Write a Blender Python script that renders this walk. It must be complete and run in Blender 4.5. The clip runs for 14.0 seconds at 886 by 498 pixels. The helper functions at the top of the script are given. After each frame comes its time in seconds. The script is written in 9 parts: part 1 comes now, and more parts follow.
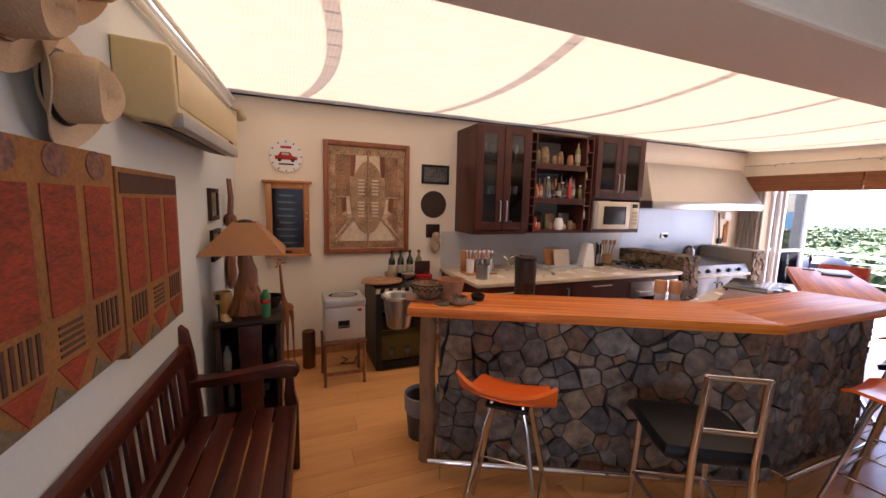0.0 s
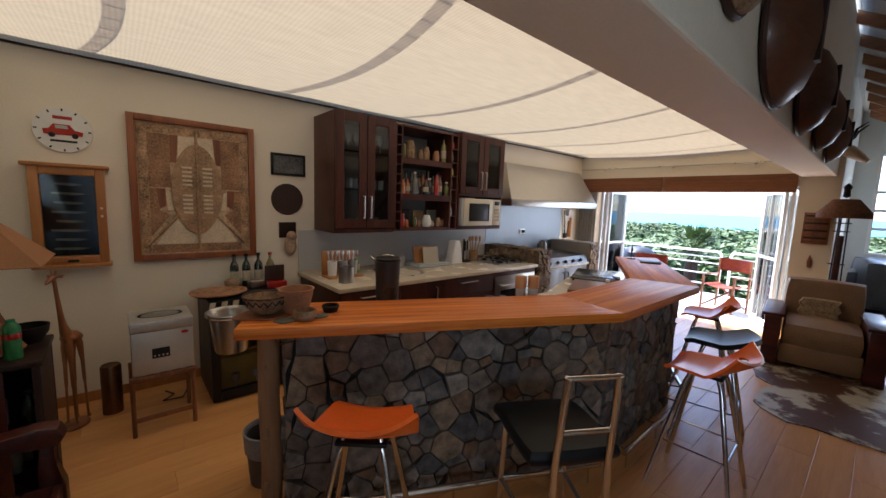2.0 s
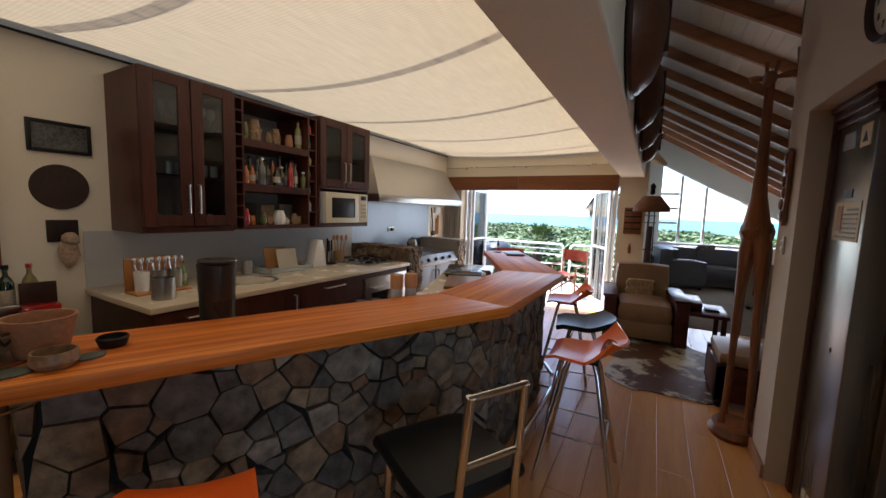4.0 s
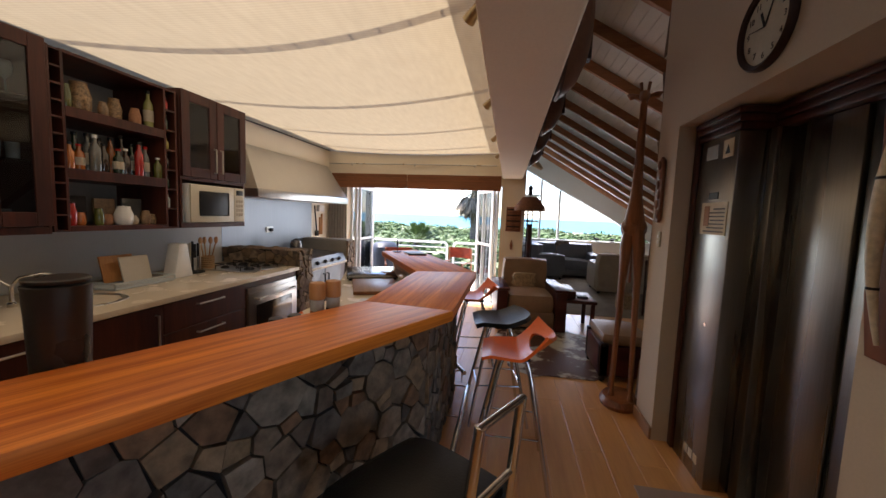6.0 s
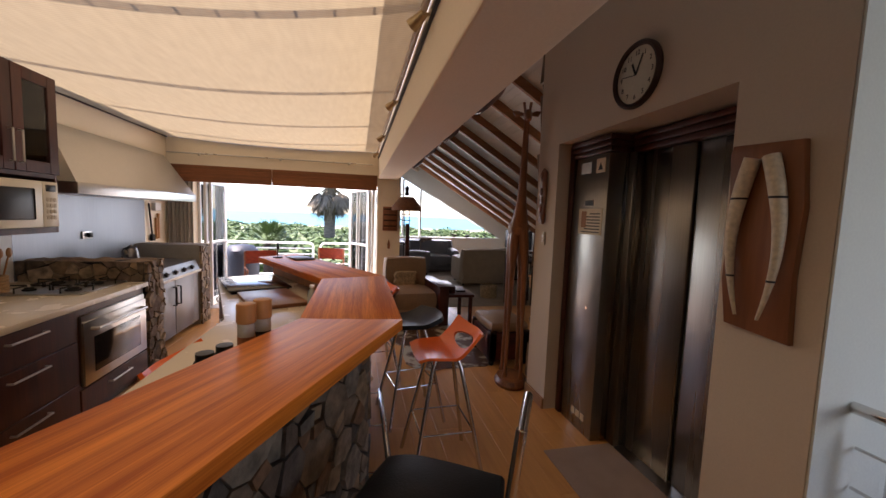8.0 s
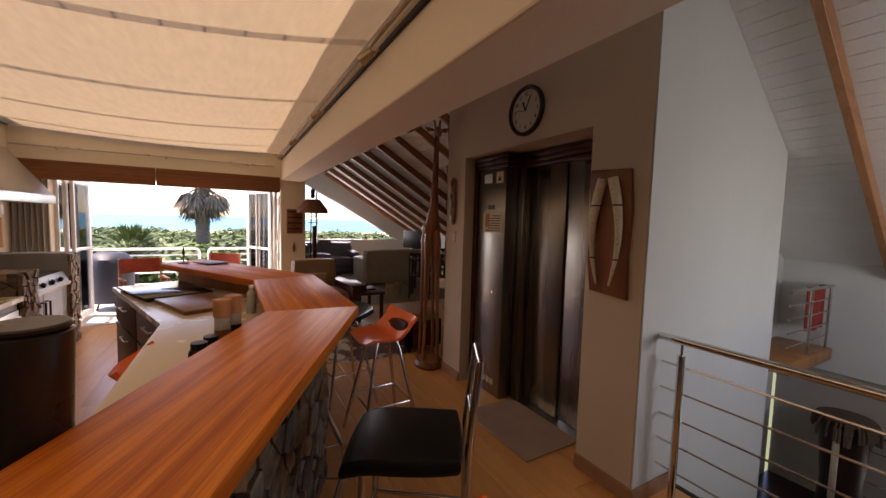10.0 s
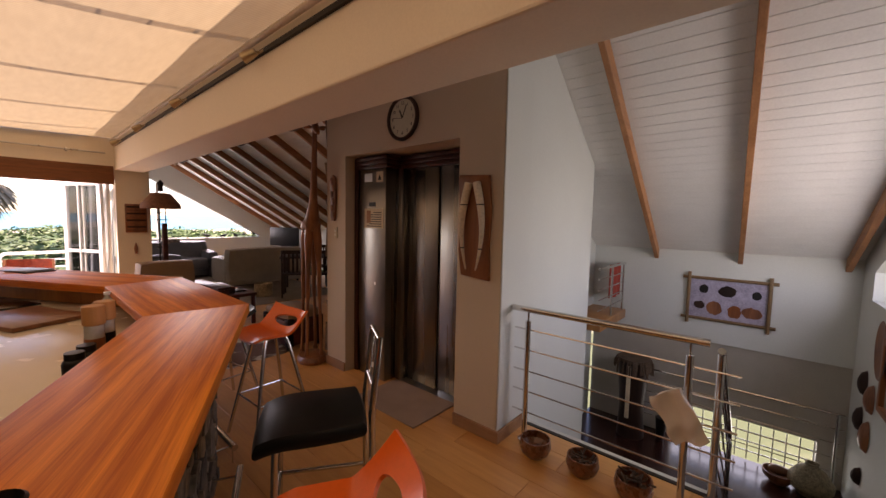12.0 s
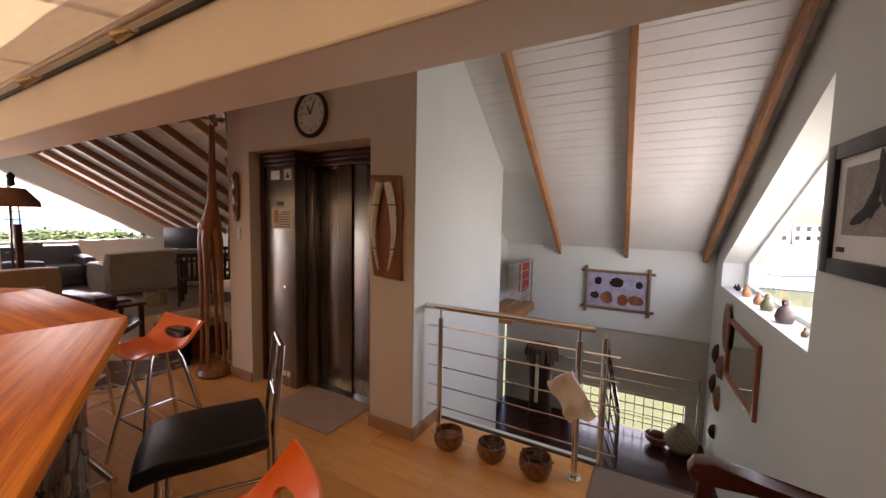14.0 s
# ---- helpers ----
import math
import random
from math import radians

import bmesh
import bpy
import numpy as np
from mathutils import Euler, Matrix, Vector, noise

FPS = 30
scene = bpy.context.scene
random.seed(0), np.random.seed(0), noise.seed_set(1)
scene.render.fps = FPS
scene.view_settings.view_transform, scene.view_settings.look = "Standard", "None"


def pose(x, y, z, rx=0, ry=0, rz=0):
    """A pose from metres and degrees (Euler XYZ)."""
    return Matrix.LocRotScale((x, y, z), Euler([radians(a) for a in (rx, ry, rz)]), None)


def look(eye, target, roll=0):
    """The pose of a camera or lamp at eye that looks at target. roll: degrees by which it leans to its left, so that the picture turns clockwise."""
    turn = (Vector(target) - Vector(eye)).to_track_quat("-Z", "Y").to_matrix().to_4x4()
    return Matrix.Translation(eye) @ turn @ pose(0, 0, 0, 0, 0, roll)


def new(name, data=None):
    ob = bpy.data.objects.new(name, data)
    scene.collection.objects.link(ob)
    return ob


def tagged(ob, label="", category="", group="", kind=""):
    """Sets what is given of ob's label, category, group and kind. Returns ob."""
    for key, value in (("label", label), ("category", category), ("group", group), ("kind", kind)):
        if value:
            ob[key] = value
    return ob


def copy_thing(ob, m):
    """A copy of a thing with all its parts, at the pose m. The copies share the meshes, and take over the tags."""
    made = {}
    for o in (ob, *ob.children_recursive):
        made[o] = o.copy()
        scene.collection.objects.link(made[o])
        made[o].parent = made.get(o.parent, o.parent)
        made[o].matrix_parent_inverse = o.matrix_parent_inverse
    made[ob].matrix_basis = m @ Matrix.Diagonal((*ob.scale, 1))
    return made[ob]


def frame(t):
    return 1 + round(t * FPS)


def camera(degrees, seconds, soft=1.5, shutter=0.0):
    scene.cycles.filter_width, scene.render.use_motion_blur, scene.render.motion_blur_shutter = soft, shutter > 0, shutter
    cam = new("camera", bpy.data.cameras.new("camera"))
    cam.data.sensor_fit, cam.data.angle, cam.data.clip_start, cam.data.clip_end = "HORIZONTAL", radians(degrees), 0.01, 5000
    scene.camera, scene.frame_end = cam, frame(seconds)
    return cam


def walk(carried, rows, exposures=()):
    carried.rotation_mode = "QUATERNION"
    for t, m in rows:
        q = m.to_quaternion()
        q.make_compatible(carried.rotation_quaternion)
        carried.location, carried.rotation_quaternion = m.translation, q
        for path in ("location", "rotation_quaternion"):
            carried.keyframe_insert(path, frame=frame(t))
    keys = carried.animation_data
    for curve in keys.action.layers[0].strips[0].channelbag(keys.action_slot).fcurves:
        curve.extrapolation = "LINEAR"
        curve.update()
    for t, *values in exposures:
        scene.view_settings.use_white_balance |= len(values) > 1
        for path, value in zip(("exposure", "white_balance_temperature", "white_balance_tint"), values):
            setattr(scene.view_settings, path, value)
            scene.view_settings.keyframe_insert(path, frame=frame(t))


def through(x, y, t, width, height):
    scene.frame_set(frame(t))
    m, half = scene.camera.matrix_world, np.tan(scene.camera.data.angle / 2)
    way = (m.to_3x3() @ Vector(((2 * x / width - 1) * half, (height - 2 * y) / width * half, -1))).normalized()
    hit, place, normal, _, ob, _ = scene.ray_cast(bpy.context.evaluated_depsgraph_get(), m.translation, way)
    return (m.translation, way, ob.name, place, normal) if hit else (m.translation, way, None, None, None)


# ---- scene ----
cam = camera(99.2, 14.0)
PATH = [
    (0, (1.479, 2.835, 1.673), (2.225, 4.675, 1.427), 1.5),
    (0.5, (1.56, 2.837, 1.668), (2.418, 4.627, 1.42), 1.6),
    (1, (1.622, 2.888, 1.64), (2.629, 4.6, 1.402), 1.8),
    (1.5, (1.681, 2.942, 1.662), (2.822, 4.567, 1.417), 1.9),
    (2, (1.725, 3.034, 1.658), (3.022, 4.538, 1.42), 2.1),
    (2.5, (1.757, 3.104, 1.649), (3.186, 4.485, 1.419), 2.1),
    (3, (1.831, 3.171, 1.623), (3.38, 4.417, 1.401), 2.1),
    (3.5, (1.934, 3.23, 1.592), (3.586, 4.339, 1.381), 2.0),
    (6, (2.077, 3.684, 1.547), (4.041, 4.019, 1.366), 2.2),
    (6.5, (2.102, 3.787, 1.546), (4.089, 3.937, 1.367), 2.2),
    (7, (2.147, 3.9, 1.567), (4.139, 3.849, 1.389), 2.2),
    (7.5, (2.151, 3.992, 1.575), (4.127, 3.736, 1.402), 2.1),
    (8, (2.094, 4.151, 1.579), (4.037, 3.706, 1.41), 2.1),
    (8.2, (2.058, 4.212, 1.575), (3.985, 3.702, 1.405), 2.0),
    (10.3, (1.762, 4.615, 1.572), (3.447, 3.546, 1.426), 1.6),
    (10.5, (1.743, 4.649, 1.578), (3.387, 3.52, 1.427), 1.6),
    (11, (1.703, 4.733, 1.58), (3.23, 3.451, 1.427), 1.5),
    (11.5, (1.671, 4.784, 1.578), (3.084, 3.377, 1.426), 1.3),
    (12, (1.634, 4.817, 1.582), (2.943, 3.313, 1.429), 1.2),
    (12.5, (1.602, 4.831, 1.585), (2.823, 3.254, 1.431), 1.1),
    (13, (1.579, 4.831, 1.584), (2.707, 3.186, 1.433), 1.1),
    (13.5, (1.563, 4.823, 1.591), (2.613, 3.128, 1.438), 1.1),
    (14, (1.557, 4.788, 1.595), (2.537, 3.051, 1.443), 1.1),
]
EXPOSURES = [(0.0, 2.75, 6150, 36), (1.5, 2.12, 5680, 19), (3.5, 1.8, 5800, 16), (6.0, 1.87, 6250, 20), (8.0, 1.82, 6600, 27), (10.5, 1.52, 7550, 36), (12.0, 1.87, 7700, 38), (14.0, 2.25, 7550, 36)]
walk(cam, [(t, look(eye, target, roll)) for t, eye, target, roll in PATH], EXPOSURES)

# ---- daylight ----
SUN_UP, SUN_FROM = 62.0, 20.0  # elevation, and compass angle from +y towards +x
world = bpy.data.worlds.new("sky")
scene.world = world
world.use_nodes = True
wn = world.node_tree.nodes
sky = wn.new("ShaderNodeTexSky")
sky.sky_type = "NISHITA"
sky.sun_disc = False
sky.sun_elevation = radians(SUN_UP)
sky.sun_rotation = radians(SUN_FROM)
sky.dust_density, sky.ozone_density = 0.3, 2.5
wn["Background"].inputs["Strength"].default_value = 0.15
world.node_tree.links.new(sky.outputs[0], wn["Background"].inputs["Color"])
sun = new("sun", bpy.data.lights.new("sun", "SUN"))
sun.data.energy, sun.data.angle, sun.data.color = 5.0, radians(1.6), (1.0, 0.94, 0.84)
sd = Vector((math.sin(radians(SUN_FROM)) * math.cos(radians(SUN_UP)), math.cos(radians(SUN_FROM)) * math.cos(radians(SUN_UP)), math.sin(radians(SUN_UP))))
sun.matrix_world = look(sd * 40, (0, 0, 0))


def window_light(name, at, target, w, h, watts, color=(0.86, 0.93, 1.0)):
    """Sky light that enters by an opening."""
    ob = new(name, bpy.data.lights.new(name, "AREA"))
    ob.data.shape, ob.data.size, ob.data.size_y, ob.data.energy, ob.data.color = "RECTANGLE", w, h, watts, color
    ob.matrix_world = look(at, target)
    return ob


window_light("sky_gable", (14.35, 1.5, 1.6), (9.0, 1.5, 1.0), 2.6, 1.1, 18, (0.95, 0.97, 1.0))
window_light("sky_balcony", (8.80, 5.2, 1.1), (3.0, 4.0, 0.9), 2.5, 1.7, 2, (0.93, 0.97, 1.0))
window_light("sky_stairs", (0.45, 0.9, 1.35), (3.0, 0.6, 1.75), 1.6, 0.8, 6.5, (0.88, 0.98, 1.0))
window_light("sky_landing", (1.9, -1.3, -1.02), (1.9, 2.0, -0.6), 1.4, 0.4, 1.5, (0.85, 0.97, 1.0))

# ---- materials ----
def principled(name):
    m = bpy.data.materials.new(name)
    m.use_nodes = True
    return m, m.node_tree.nodes, m.node_tree.links, m.node_tree.nodes["Principled BSDF"]


def rough_mat(name, color, rough=0.6, metal=0.0, vary=0.12, scale=6.0, fine=60.0, bump=0.15, stretch=(1, 1, 1), object_vary=0.0, coat=0.0, spec=0.5, rvary=0.1):
    """A surface with variation at two scales, fine relief, and a shade of its own for each object."""
    m, n, l, b = principled(name)
    tc = n.new("ShaderNodeTexCoord")
    mp = n.new("ShaderNodeMapping")
    mp.inputs["Scale"].default_value = stretch
    l.new(tc.outputs["Object"], mp.inputs[0])
    big, small = n.new("ShaderNodeTexNoise"), n.new("ShaderNodeTexNoise")
    big.inputs["Scale"].default_value, small.inputs["Scale"].default_value = scale, fine
    big.inputs["Detail"].default_value, small.inputs["Detail"].default_value = 4, 3
    for t in (big, small):
        l.new(mp.outputs[0], t.inputs["Vector"])
    add = n.new("ShaderNodeMath")
    add.operation = "ADD"
    l.new(big.outputs[0], add.inputs[0])
    l.new(small.outputs[0], add.inputs[1])
    last = add
    if object_vary:
        oi = n.new("ShaderNodeObjectInfo")
        ma = n.new("ShaderNodeMath")
        ma.operation = "MULTIPLY_ADD"
        ma.inputs[1].default_value = object_vary
        l.new(oi.outputs["Random"], ma.inputs[0])
        l.new(add.outputs[0], ma.inputs[2])
        last = ma
    ramp = n.new("ShaderNodeMapRange")
    ramp.inputs["From Min"].default_value = 0.6
    ramp.inputs["From Max"].default_value = 1.4 + object_vary
    l.new(last.outputs[0], ramp.inputs["Value"])
    mix = n.new("ShaderNodeMix")
    mix.data_type = "RGBA"
    lo = [max(0, c * (1 - vary * 1.6)) for c in color]
    hi = [min(1, c * (1 + vary)) for c in color]
    mix.inputs[6].default_value, mix.inputs[7].default_value = (*lo, 1), (*hi, 1)
    l.new(ramp.outputs[0], mix.inputs[0])
    l.new(mix.outputs[2], b.inputs["Base Color"])
    rr = n.new("ShaderNodeMapRange")
    rr.inputs["To Min"].default_value = max(0.02, rough - rvary)
    rr.inputs["To Max"].default_value = min(1, rough + rvary)
    l.new(big.outputs[0], rr.inputs["Value"])
    l.new(rr.outputs[0], b.inputs["Roughness"])
    b.inputs["Metallic"].default_value = metal
    b.inputs["Coat Weight"].default_value = coat
    b.inputs["Coat Roughness"].default_value = 0.12
    b.inputs["Specular IOR Level"].default_value = spec
    if bump:
        bp = n.new("ShaderNodeBump")
        bp.inputs["Strength"].default_value = bump
        bp.inputs["Distance"].default_value = 0.004
        l.new(small.outputs[0], bp.inputs["Height"])
        l.new(bp.outputs[0], b.inputs["Normal"])
    return m


def wood_mat(name, dark, light, axis="x", ring=9.0, rough=0.35, coat=0.0, object_vary=0.35, bump=0.08, spread=2.2, k=0.09, spec=0.5):
    """Timber with its grain along one axis of the object."""
    m, n, l, b = principled(name)
    tc = n.new("ShaderNodeTexCoord")
    oi = n.new("ShaderNodeObjectInfo")
    mp = n.new("ShaderNodeMapping")
    mp.inputs["Scale"].default_value = {"x": (k, 1, 1), "y": (1, k, 1), "z": (1, 1, k)}[axis]
    off = n.new("ShaderNodeVectorMath")
    off.operation = "MULTIPLY_ADD"
    off.inputs[1].default_value = (3, 7, 5)
    l.new(oi.outputs["Random"], off.inputs[0])
    l.new(tc.outputs["Object"], off.inputs[2])
    l.new(off.outputs[0], mp.inputs[0])
    g1, g2, g3 = (n.new("ShaderNodeTexNoise") for _ in range(3))
    for g, s, d in ((g1, ring, 3.0), (g2, ring * 9, 2.0), (g3, 1.7, 2.0)):
        g.inputs["Scale"].default_value, g.inputs["Detail"].default_value = s, d
        l.new(mp.outputs[0], g.inputs["Vector"])
    g1.inputs["Distortion"].default_value = 0.6
    s1 = n.new("ShaderNodeMath")
    s1.operation = "MULTIPLY_ADD"
    s1.inputs[1].default_value = 0.45
    l.new(g2.outputs[0], s1.inputs[0])
    l.new(g1.outputs[0], s1.inputs[2])
    s2 = n.new("ShaderNodeMath")
    s2.operation = "MULTIPLY_ADD"
    s2.inputs[1].default_value = object_vary
    l.new(oi.outputs["Random"], s2.inputs[0])
    l.new(s1.outputs[0], s2.inputs[2])
    mr = n.new("ShaderNodeMapRange")
    mid = 0.72 + object_vary / 2
    mr.inputs["From Min"].default_value, mr.inputs["From Max"].default_value = mid - 0.5 / spread, mid + 0.5 / spread
    l.new(s2.outputs[0], mr.inputs["Value"])
    mix = n.new("ShaderNodeMix")
    mix.data_type = "RGBA"
    mix.inputs[6].default_value, mix.inputs[7].default_value = (*dark, 1), (*light, 1)
    l.new(mr.outputs[0], mix.inputs[0])
    l.new(mix.outputs[2], b.inputs["Base Color"])
    rr = n.new("ShaderNodeMapRange")
    rr.inputs["To Min"].default_value, rr.inputs["To Max"].default_value = rough - 0.08, rough + 0.12
    l.new(g3.outputs[0], rr.inputs["Value"])
    l.new(rr.outputs[0], b.inputs["Roughness"])
    b.inputs["Coat Weight"].default_value = coat
    b.inputs["Specular IOR Level"].default_value = spec
    b.inputs["Coat Roughness"].default_value = 0.1
    bp = n.new("ShaderNodeBump")
    bp.inputs["Strength"].default_value, bp.inputs["Distance"].default_value = bump, 0.003
    l.new(g2.outputs[0], bp.inputs["Height"])
    l.new(bp.outputs[0], b.inputs["Normal"])
    return m


def glass_mat(name, tint=(1, 1, 1), rough=0.0, thin=True):
    m, n, l, b = principled(name)
    out = n["Material Output"]
    n.remove(b)
    gl, tr, mx, fr = n.new("ShaderNodeBsdfGlossy"), n.new("ShaderNodeBsdfTransparent"), n.new("ShaderNodeMixShader"), n.new("ShaderNodeFresnel")
    gl.inputs["Roughness"].default_value = rough
    tr.inputs["Color"].default_value = (*tint, 1)
    fr.inputs["IOR"].default_value = 1.45
    l.new(fr.outputs[0], mx.inputs[0])
    l.new(tr.outputs[0], mx.inputs[1])
    l.new(gl.outputs[0], mx.inputs[2])
    l.new(mx.outputs[0], out.inputs["Surface"])
    return m


def fabric_mat(name, color, through, mix=0.5, weave=260.0):
    """Thin cloth that light passes through, with a fine ribbed weave."""
    m, n, l, b = principled(name)
    out = n["Material Output"]
    n.remove(b)
    tc, wv, ns = n.new("ShaderNodeTexCoord"), n.new("ShaderNodeTexWave"), n.new("ShaderNodeTexNoise")
    wv.bands_direction = "X"
    wv.inputs["Scale"].default_value = weave / 20
    wv.inputs["Distortion"].default_value = 1.5
    wv.inputs["Detail"].default_value = 2
    ns.inputs["Scale"].default_value = 5
    ns.inputs["Detail"].default_value = 5
    mp = n.new("ShaderNodeMapping")
    mp.inputs["Scale"].default_value = (1, 4, 1)
    l.new(tc.outputs["Object"], mp.inputs[0])
    l.new(tc.outputs["Object"], wv.inputs["Vector"])
    l.new(mp.outputs[0], ns.inputs["Vector"])
    ad = n.new("ShaderNodeMath")
    ad.operation = "MULTIPLY_ADD"
    ad.inputs[1].default_value = 0.35
    l.new(wv.outputs["Fac"], ad.inputs[0])
    l.new(ns.outputs[0], ad.inputs[2])
    mr = n.new("ShaderNodeMapRange")
    mr.inputs["From Min"].default_value, mr.inputs["From Max"].default_value = 0.3, 1.0
    mr.inputs["To Min"].default_value, mr.inputs["To Max"].default_value = 0.86, 1.06
    l.new(ad.outputs[0], mr.inputs["Value"])
    di, ts, mx = n.new("ShaderNodeBsdfDiffuse"), n.new("ShaderNodeBsdfTranslucent"), n.new("ShaderNodeMixShader")
    for sh, c in ((di, color), (ts, through)):
        vm = n.new("ShaderNodeVectorMath")
        vm.operation = "SCALE"
        vm.inputs[0].default_value = c
        l.new(mr.outputs[0], vm.inputs["Scale"])
        l.new(vm.outputs[0], sh.inputs["Color"])
    mx.inputs[0].default_value = mix
    l.new(di.outputs[0], mx.inputs[1])
    l.new(ts.outputs[0], mx.inputs[2])
    l.new(mx.outputs[0], out.inputs["Surface"])
    return m


WALL = rough_mat("cream_plaster", (0.83, 0.755, 0.62), 0.75, vary=0.04, scale=1.5, fine=90, bump=0.12)
WALLW = rough_mat("white_plaster", (0.655, 0.69, 0.655), 0.75, vary=0.04, scale=1.5, fine=90, bump=0.12)
SLAB = rough_mat("white_paint", (0.75, 0.74, 0.71), 0.6, vary=0.04, bump=0.05)
BOARDW = rough_mat("white_boards", (0.80, 0.80, 0.78), 0.5, vary=0.05, scale=3, bump=0.05)
FLOORW = wood_mat("laminate_floor", (0.58, 0.255, 0.07), (0.82, 0.43, 0.145), "x", 7, 0.33, 0.15, 0.3, spread=1.3)
BARW = wood_mat("varnished_bar_top", (0.46, 0.10, 0.010), (0.86, 0.28, 0.036), "x", 22, 0.44, 0.0, 0.12, spread=2.4, k=0.035, spec=0.28)
RAFTER = wood_mat("pine_rafter", (0.25, 0.10, 0.038), (0.44, 0.20, 0.085), "y", 8, 0.5)
ROOTW = wood_mat("polished_root_wood", (0.17, 0.055, 0.018), (0.40, 0.16, 0.06), "z", 7, 0.36, 0.1, 0.15)
MAHOG = wood_mat("dark_mahogany", (0.034, 0.009, 0.006), (0.088, 0.024, 0.014), "z", 8, 0.38, 0.06, 0.1, spec=0.35)
BENCHW = wood_mat("red_stained_wood", (0.032, 0.006, 0.004), (0.10, 0.021, 0.012), "y", 8, 0.33, 0.12, 0.3, spec=0.4)
PINE = wood_mat("honey_pine", (0.38, 0.15, 0.04), (0.55, 0.26, 0.08), "z", 9, 0.4, 0.1)
TEAK = wood_mat("carved_teak", (0.11, 0.035, 0.014), (0.30, 0.11, 0.045), "z", 9, 0.38, 0.2, 0.2)
FRAMEW = wood_mat("picture_frame_wood", (0.17, 0.048, 0.014), (0.32, 0.10, 0.03), "z", 9, 0.4, 0.1)
DARKW = wood_mat("near_black_wood", (0.018, 0.009, 0.007), (0.05, 0.022, 0.015), "z", 8, 0.45, 0.02, spec=0.3)
STEEL = rough_mat("brushed_steel", (0.56, 0.55, 0.53), 0.3, 1.0, vary=0.06, stretch=(1, 1, 0.05), fine=120, bump=0.03)
LIFTS = rough_mat("lift_steel", (0.29, 0.27, 0.245), 0.27, 1.0, vary=0.08, stretch=(1, 1, 0.03), fine=160, bump=0.03)
CHROME = rough_mat("polished_chrome", (0.68, 0.66, 0.63), 0.13, 1.0, vary=0.04, bump=0.0, rvary=0.04)
BLACK = rough_mat("black_plastic", (0.010, 0.010, 0.011), 0.38, vary=0.2, bump=0.05, spec=0.3)
LEATHER = rough_mat("black_leather", (0.007, 0.008, 0.009), 0.40, vary=0.2, fine=140, bump=0.25, spec=0.28)
IRON = rough_mat("black_iron", (0.02, 0.018, 0.017), 0.5, 0.6, vary=0.3, bump=0.2)
ORANGE = rough_mat("orange_lacquer", (0.86, 0.14, 0.008), 0.36, vary=0.05, bump=0.02, coat=0.1)
def stone_mat(name, colours, rough=0.6):
    """Stones of several colours, one shade each, with mineral clouding and a rough skin."""
    m, n, l, b = principled(name)
    oi, tc = n.new("ShaderNodeObjectInfo"), n.new("ShaderNodeTexCoord")
    off = n.new("ShaderNodeVectorMath")
    off.operation = "MULTIPLY_ADD"
    off.inputs[1].default_value = (31, 17, 23)
    l.new(oi.outputs["Random"], off.inputs[0])
    l.new(tc.outputs["Object"], off.inputs[2])
    ramp = n.new("ShaderNodeValToRGB")
    ramp.color_ramp.interpolation = "CONSTANT"
    while len(ramp.color_ramp.elements) < len(colours):
        ramp.color_ramp.elements.new(0.5)
    for k, c in enumerate(colours):
        ramp.color_ramp.elements[k].position = k / len(colours)
        ramp.color_ramp.elements[k].color = (*c, 1)
    l.new(oi.outputs["Random"], ramp.inputs[0])
    cl, gr = n.new("ShaderNodeTexNoise"), n.new("ShaderNodeTexNoise")
    cl.inputs["Scale"].default_value, cl.inputs["Detail"].default_value = 16, 7
    gr.inputs["Scale"].default_value, gr.inputs["Detail"].default_value = 60, 4
    l.new(off.outputs[0], cl.inputs["Vector"])
    l.new(off.outputs[0], gr.inputs["Vector"])
    mr = n.new("ShaderNodeMapRange")
    mr.inputs["From Min"].default_value, mr.inputs["From Max"].default_value, mr.inputs["To Min"].default_value, mr.inputs["To Max"].default_value = 0.3, 0.7, 0.45, 1.5
    l.new(cl.outputs[0], mr.inputs["Value"])
    vm = n.new("ShaderNodeVectorMath")
    vm.operation = "SCALE"
    l.new(ramp.outputs[0], vm.inputs[0])
    l.new(mr.outputs[0], vm.inputs["Scale"])
    l.new(vm.outputs[0], b.inputs["Base Color"])
    b.inputs["Roughness"].default_value = rough
    ad = n.new("ShaderNodeMath")
    ad.operation = "MULTIPLY_ADD"
    ad.inputs[1].default_value = 2.0
    l.new(cl.outputs[0], ad.inputs[0])
    l.new(gr.outputs[0], ad.inputs[2])
    bp = n.new("ShaderNodeBump")
    bp.inputs["Strength"].default_value, bp.inputs["Distance"].default_value = 0.7, 0.006
    l.new(ad.outputs[0], bp.inputs["Height"])
    l.new(bp.outputs[0], b.inputs["Normal"])
    return m


STONE = stone_mat("bar_stone", ((0.145, 0.13, 0.112), (0.21, 0.185, 0.15), (0.20, 0.125, 0.07), (0.16, 0.14, 0.118), (0.25, 0.18, 0.11), (0.12, 0.092, 0.07), (0.26, 0.22, 0.175), (0.17, 0.098, 0.054), (0.18, 0.14, 0.10), (0.105, 0.095, 0.085)), 0.72)
STONEB = stone_mat("brown_stone", ((0.17, 0.11, 0.06), (0.24, 0.17, 0.10), (0.12, 0.085, 0.055), (0.30, 0.22, 0.14), (0.15, 0.10, 0.07)), 0.7)
MORTAR = rough_mat("dark_mortar", (0.014, 0.012, 0.011), 0.9, vary=0.3, bump=0.5)
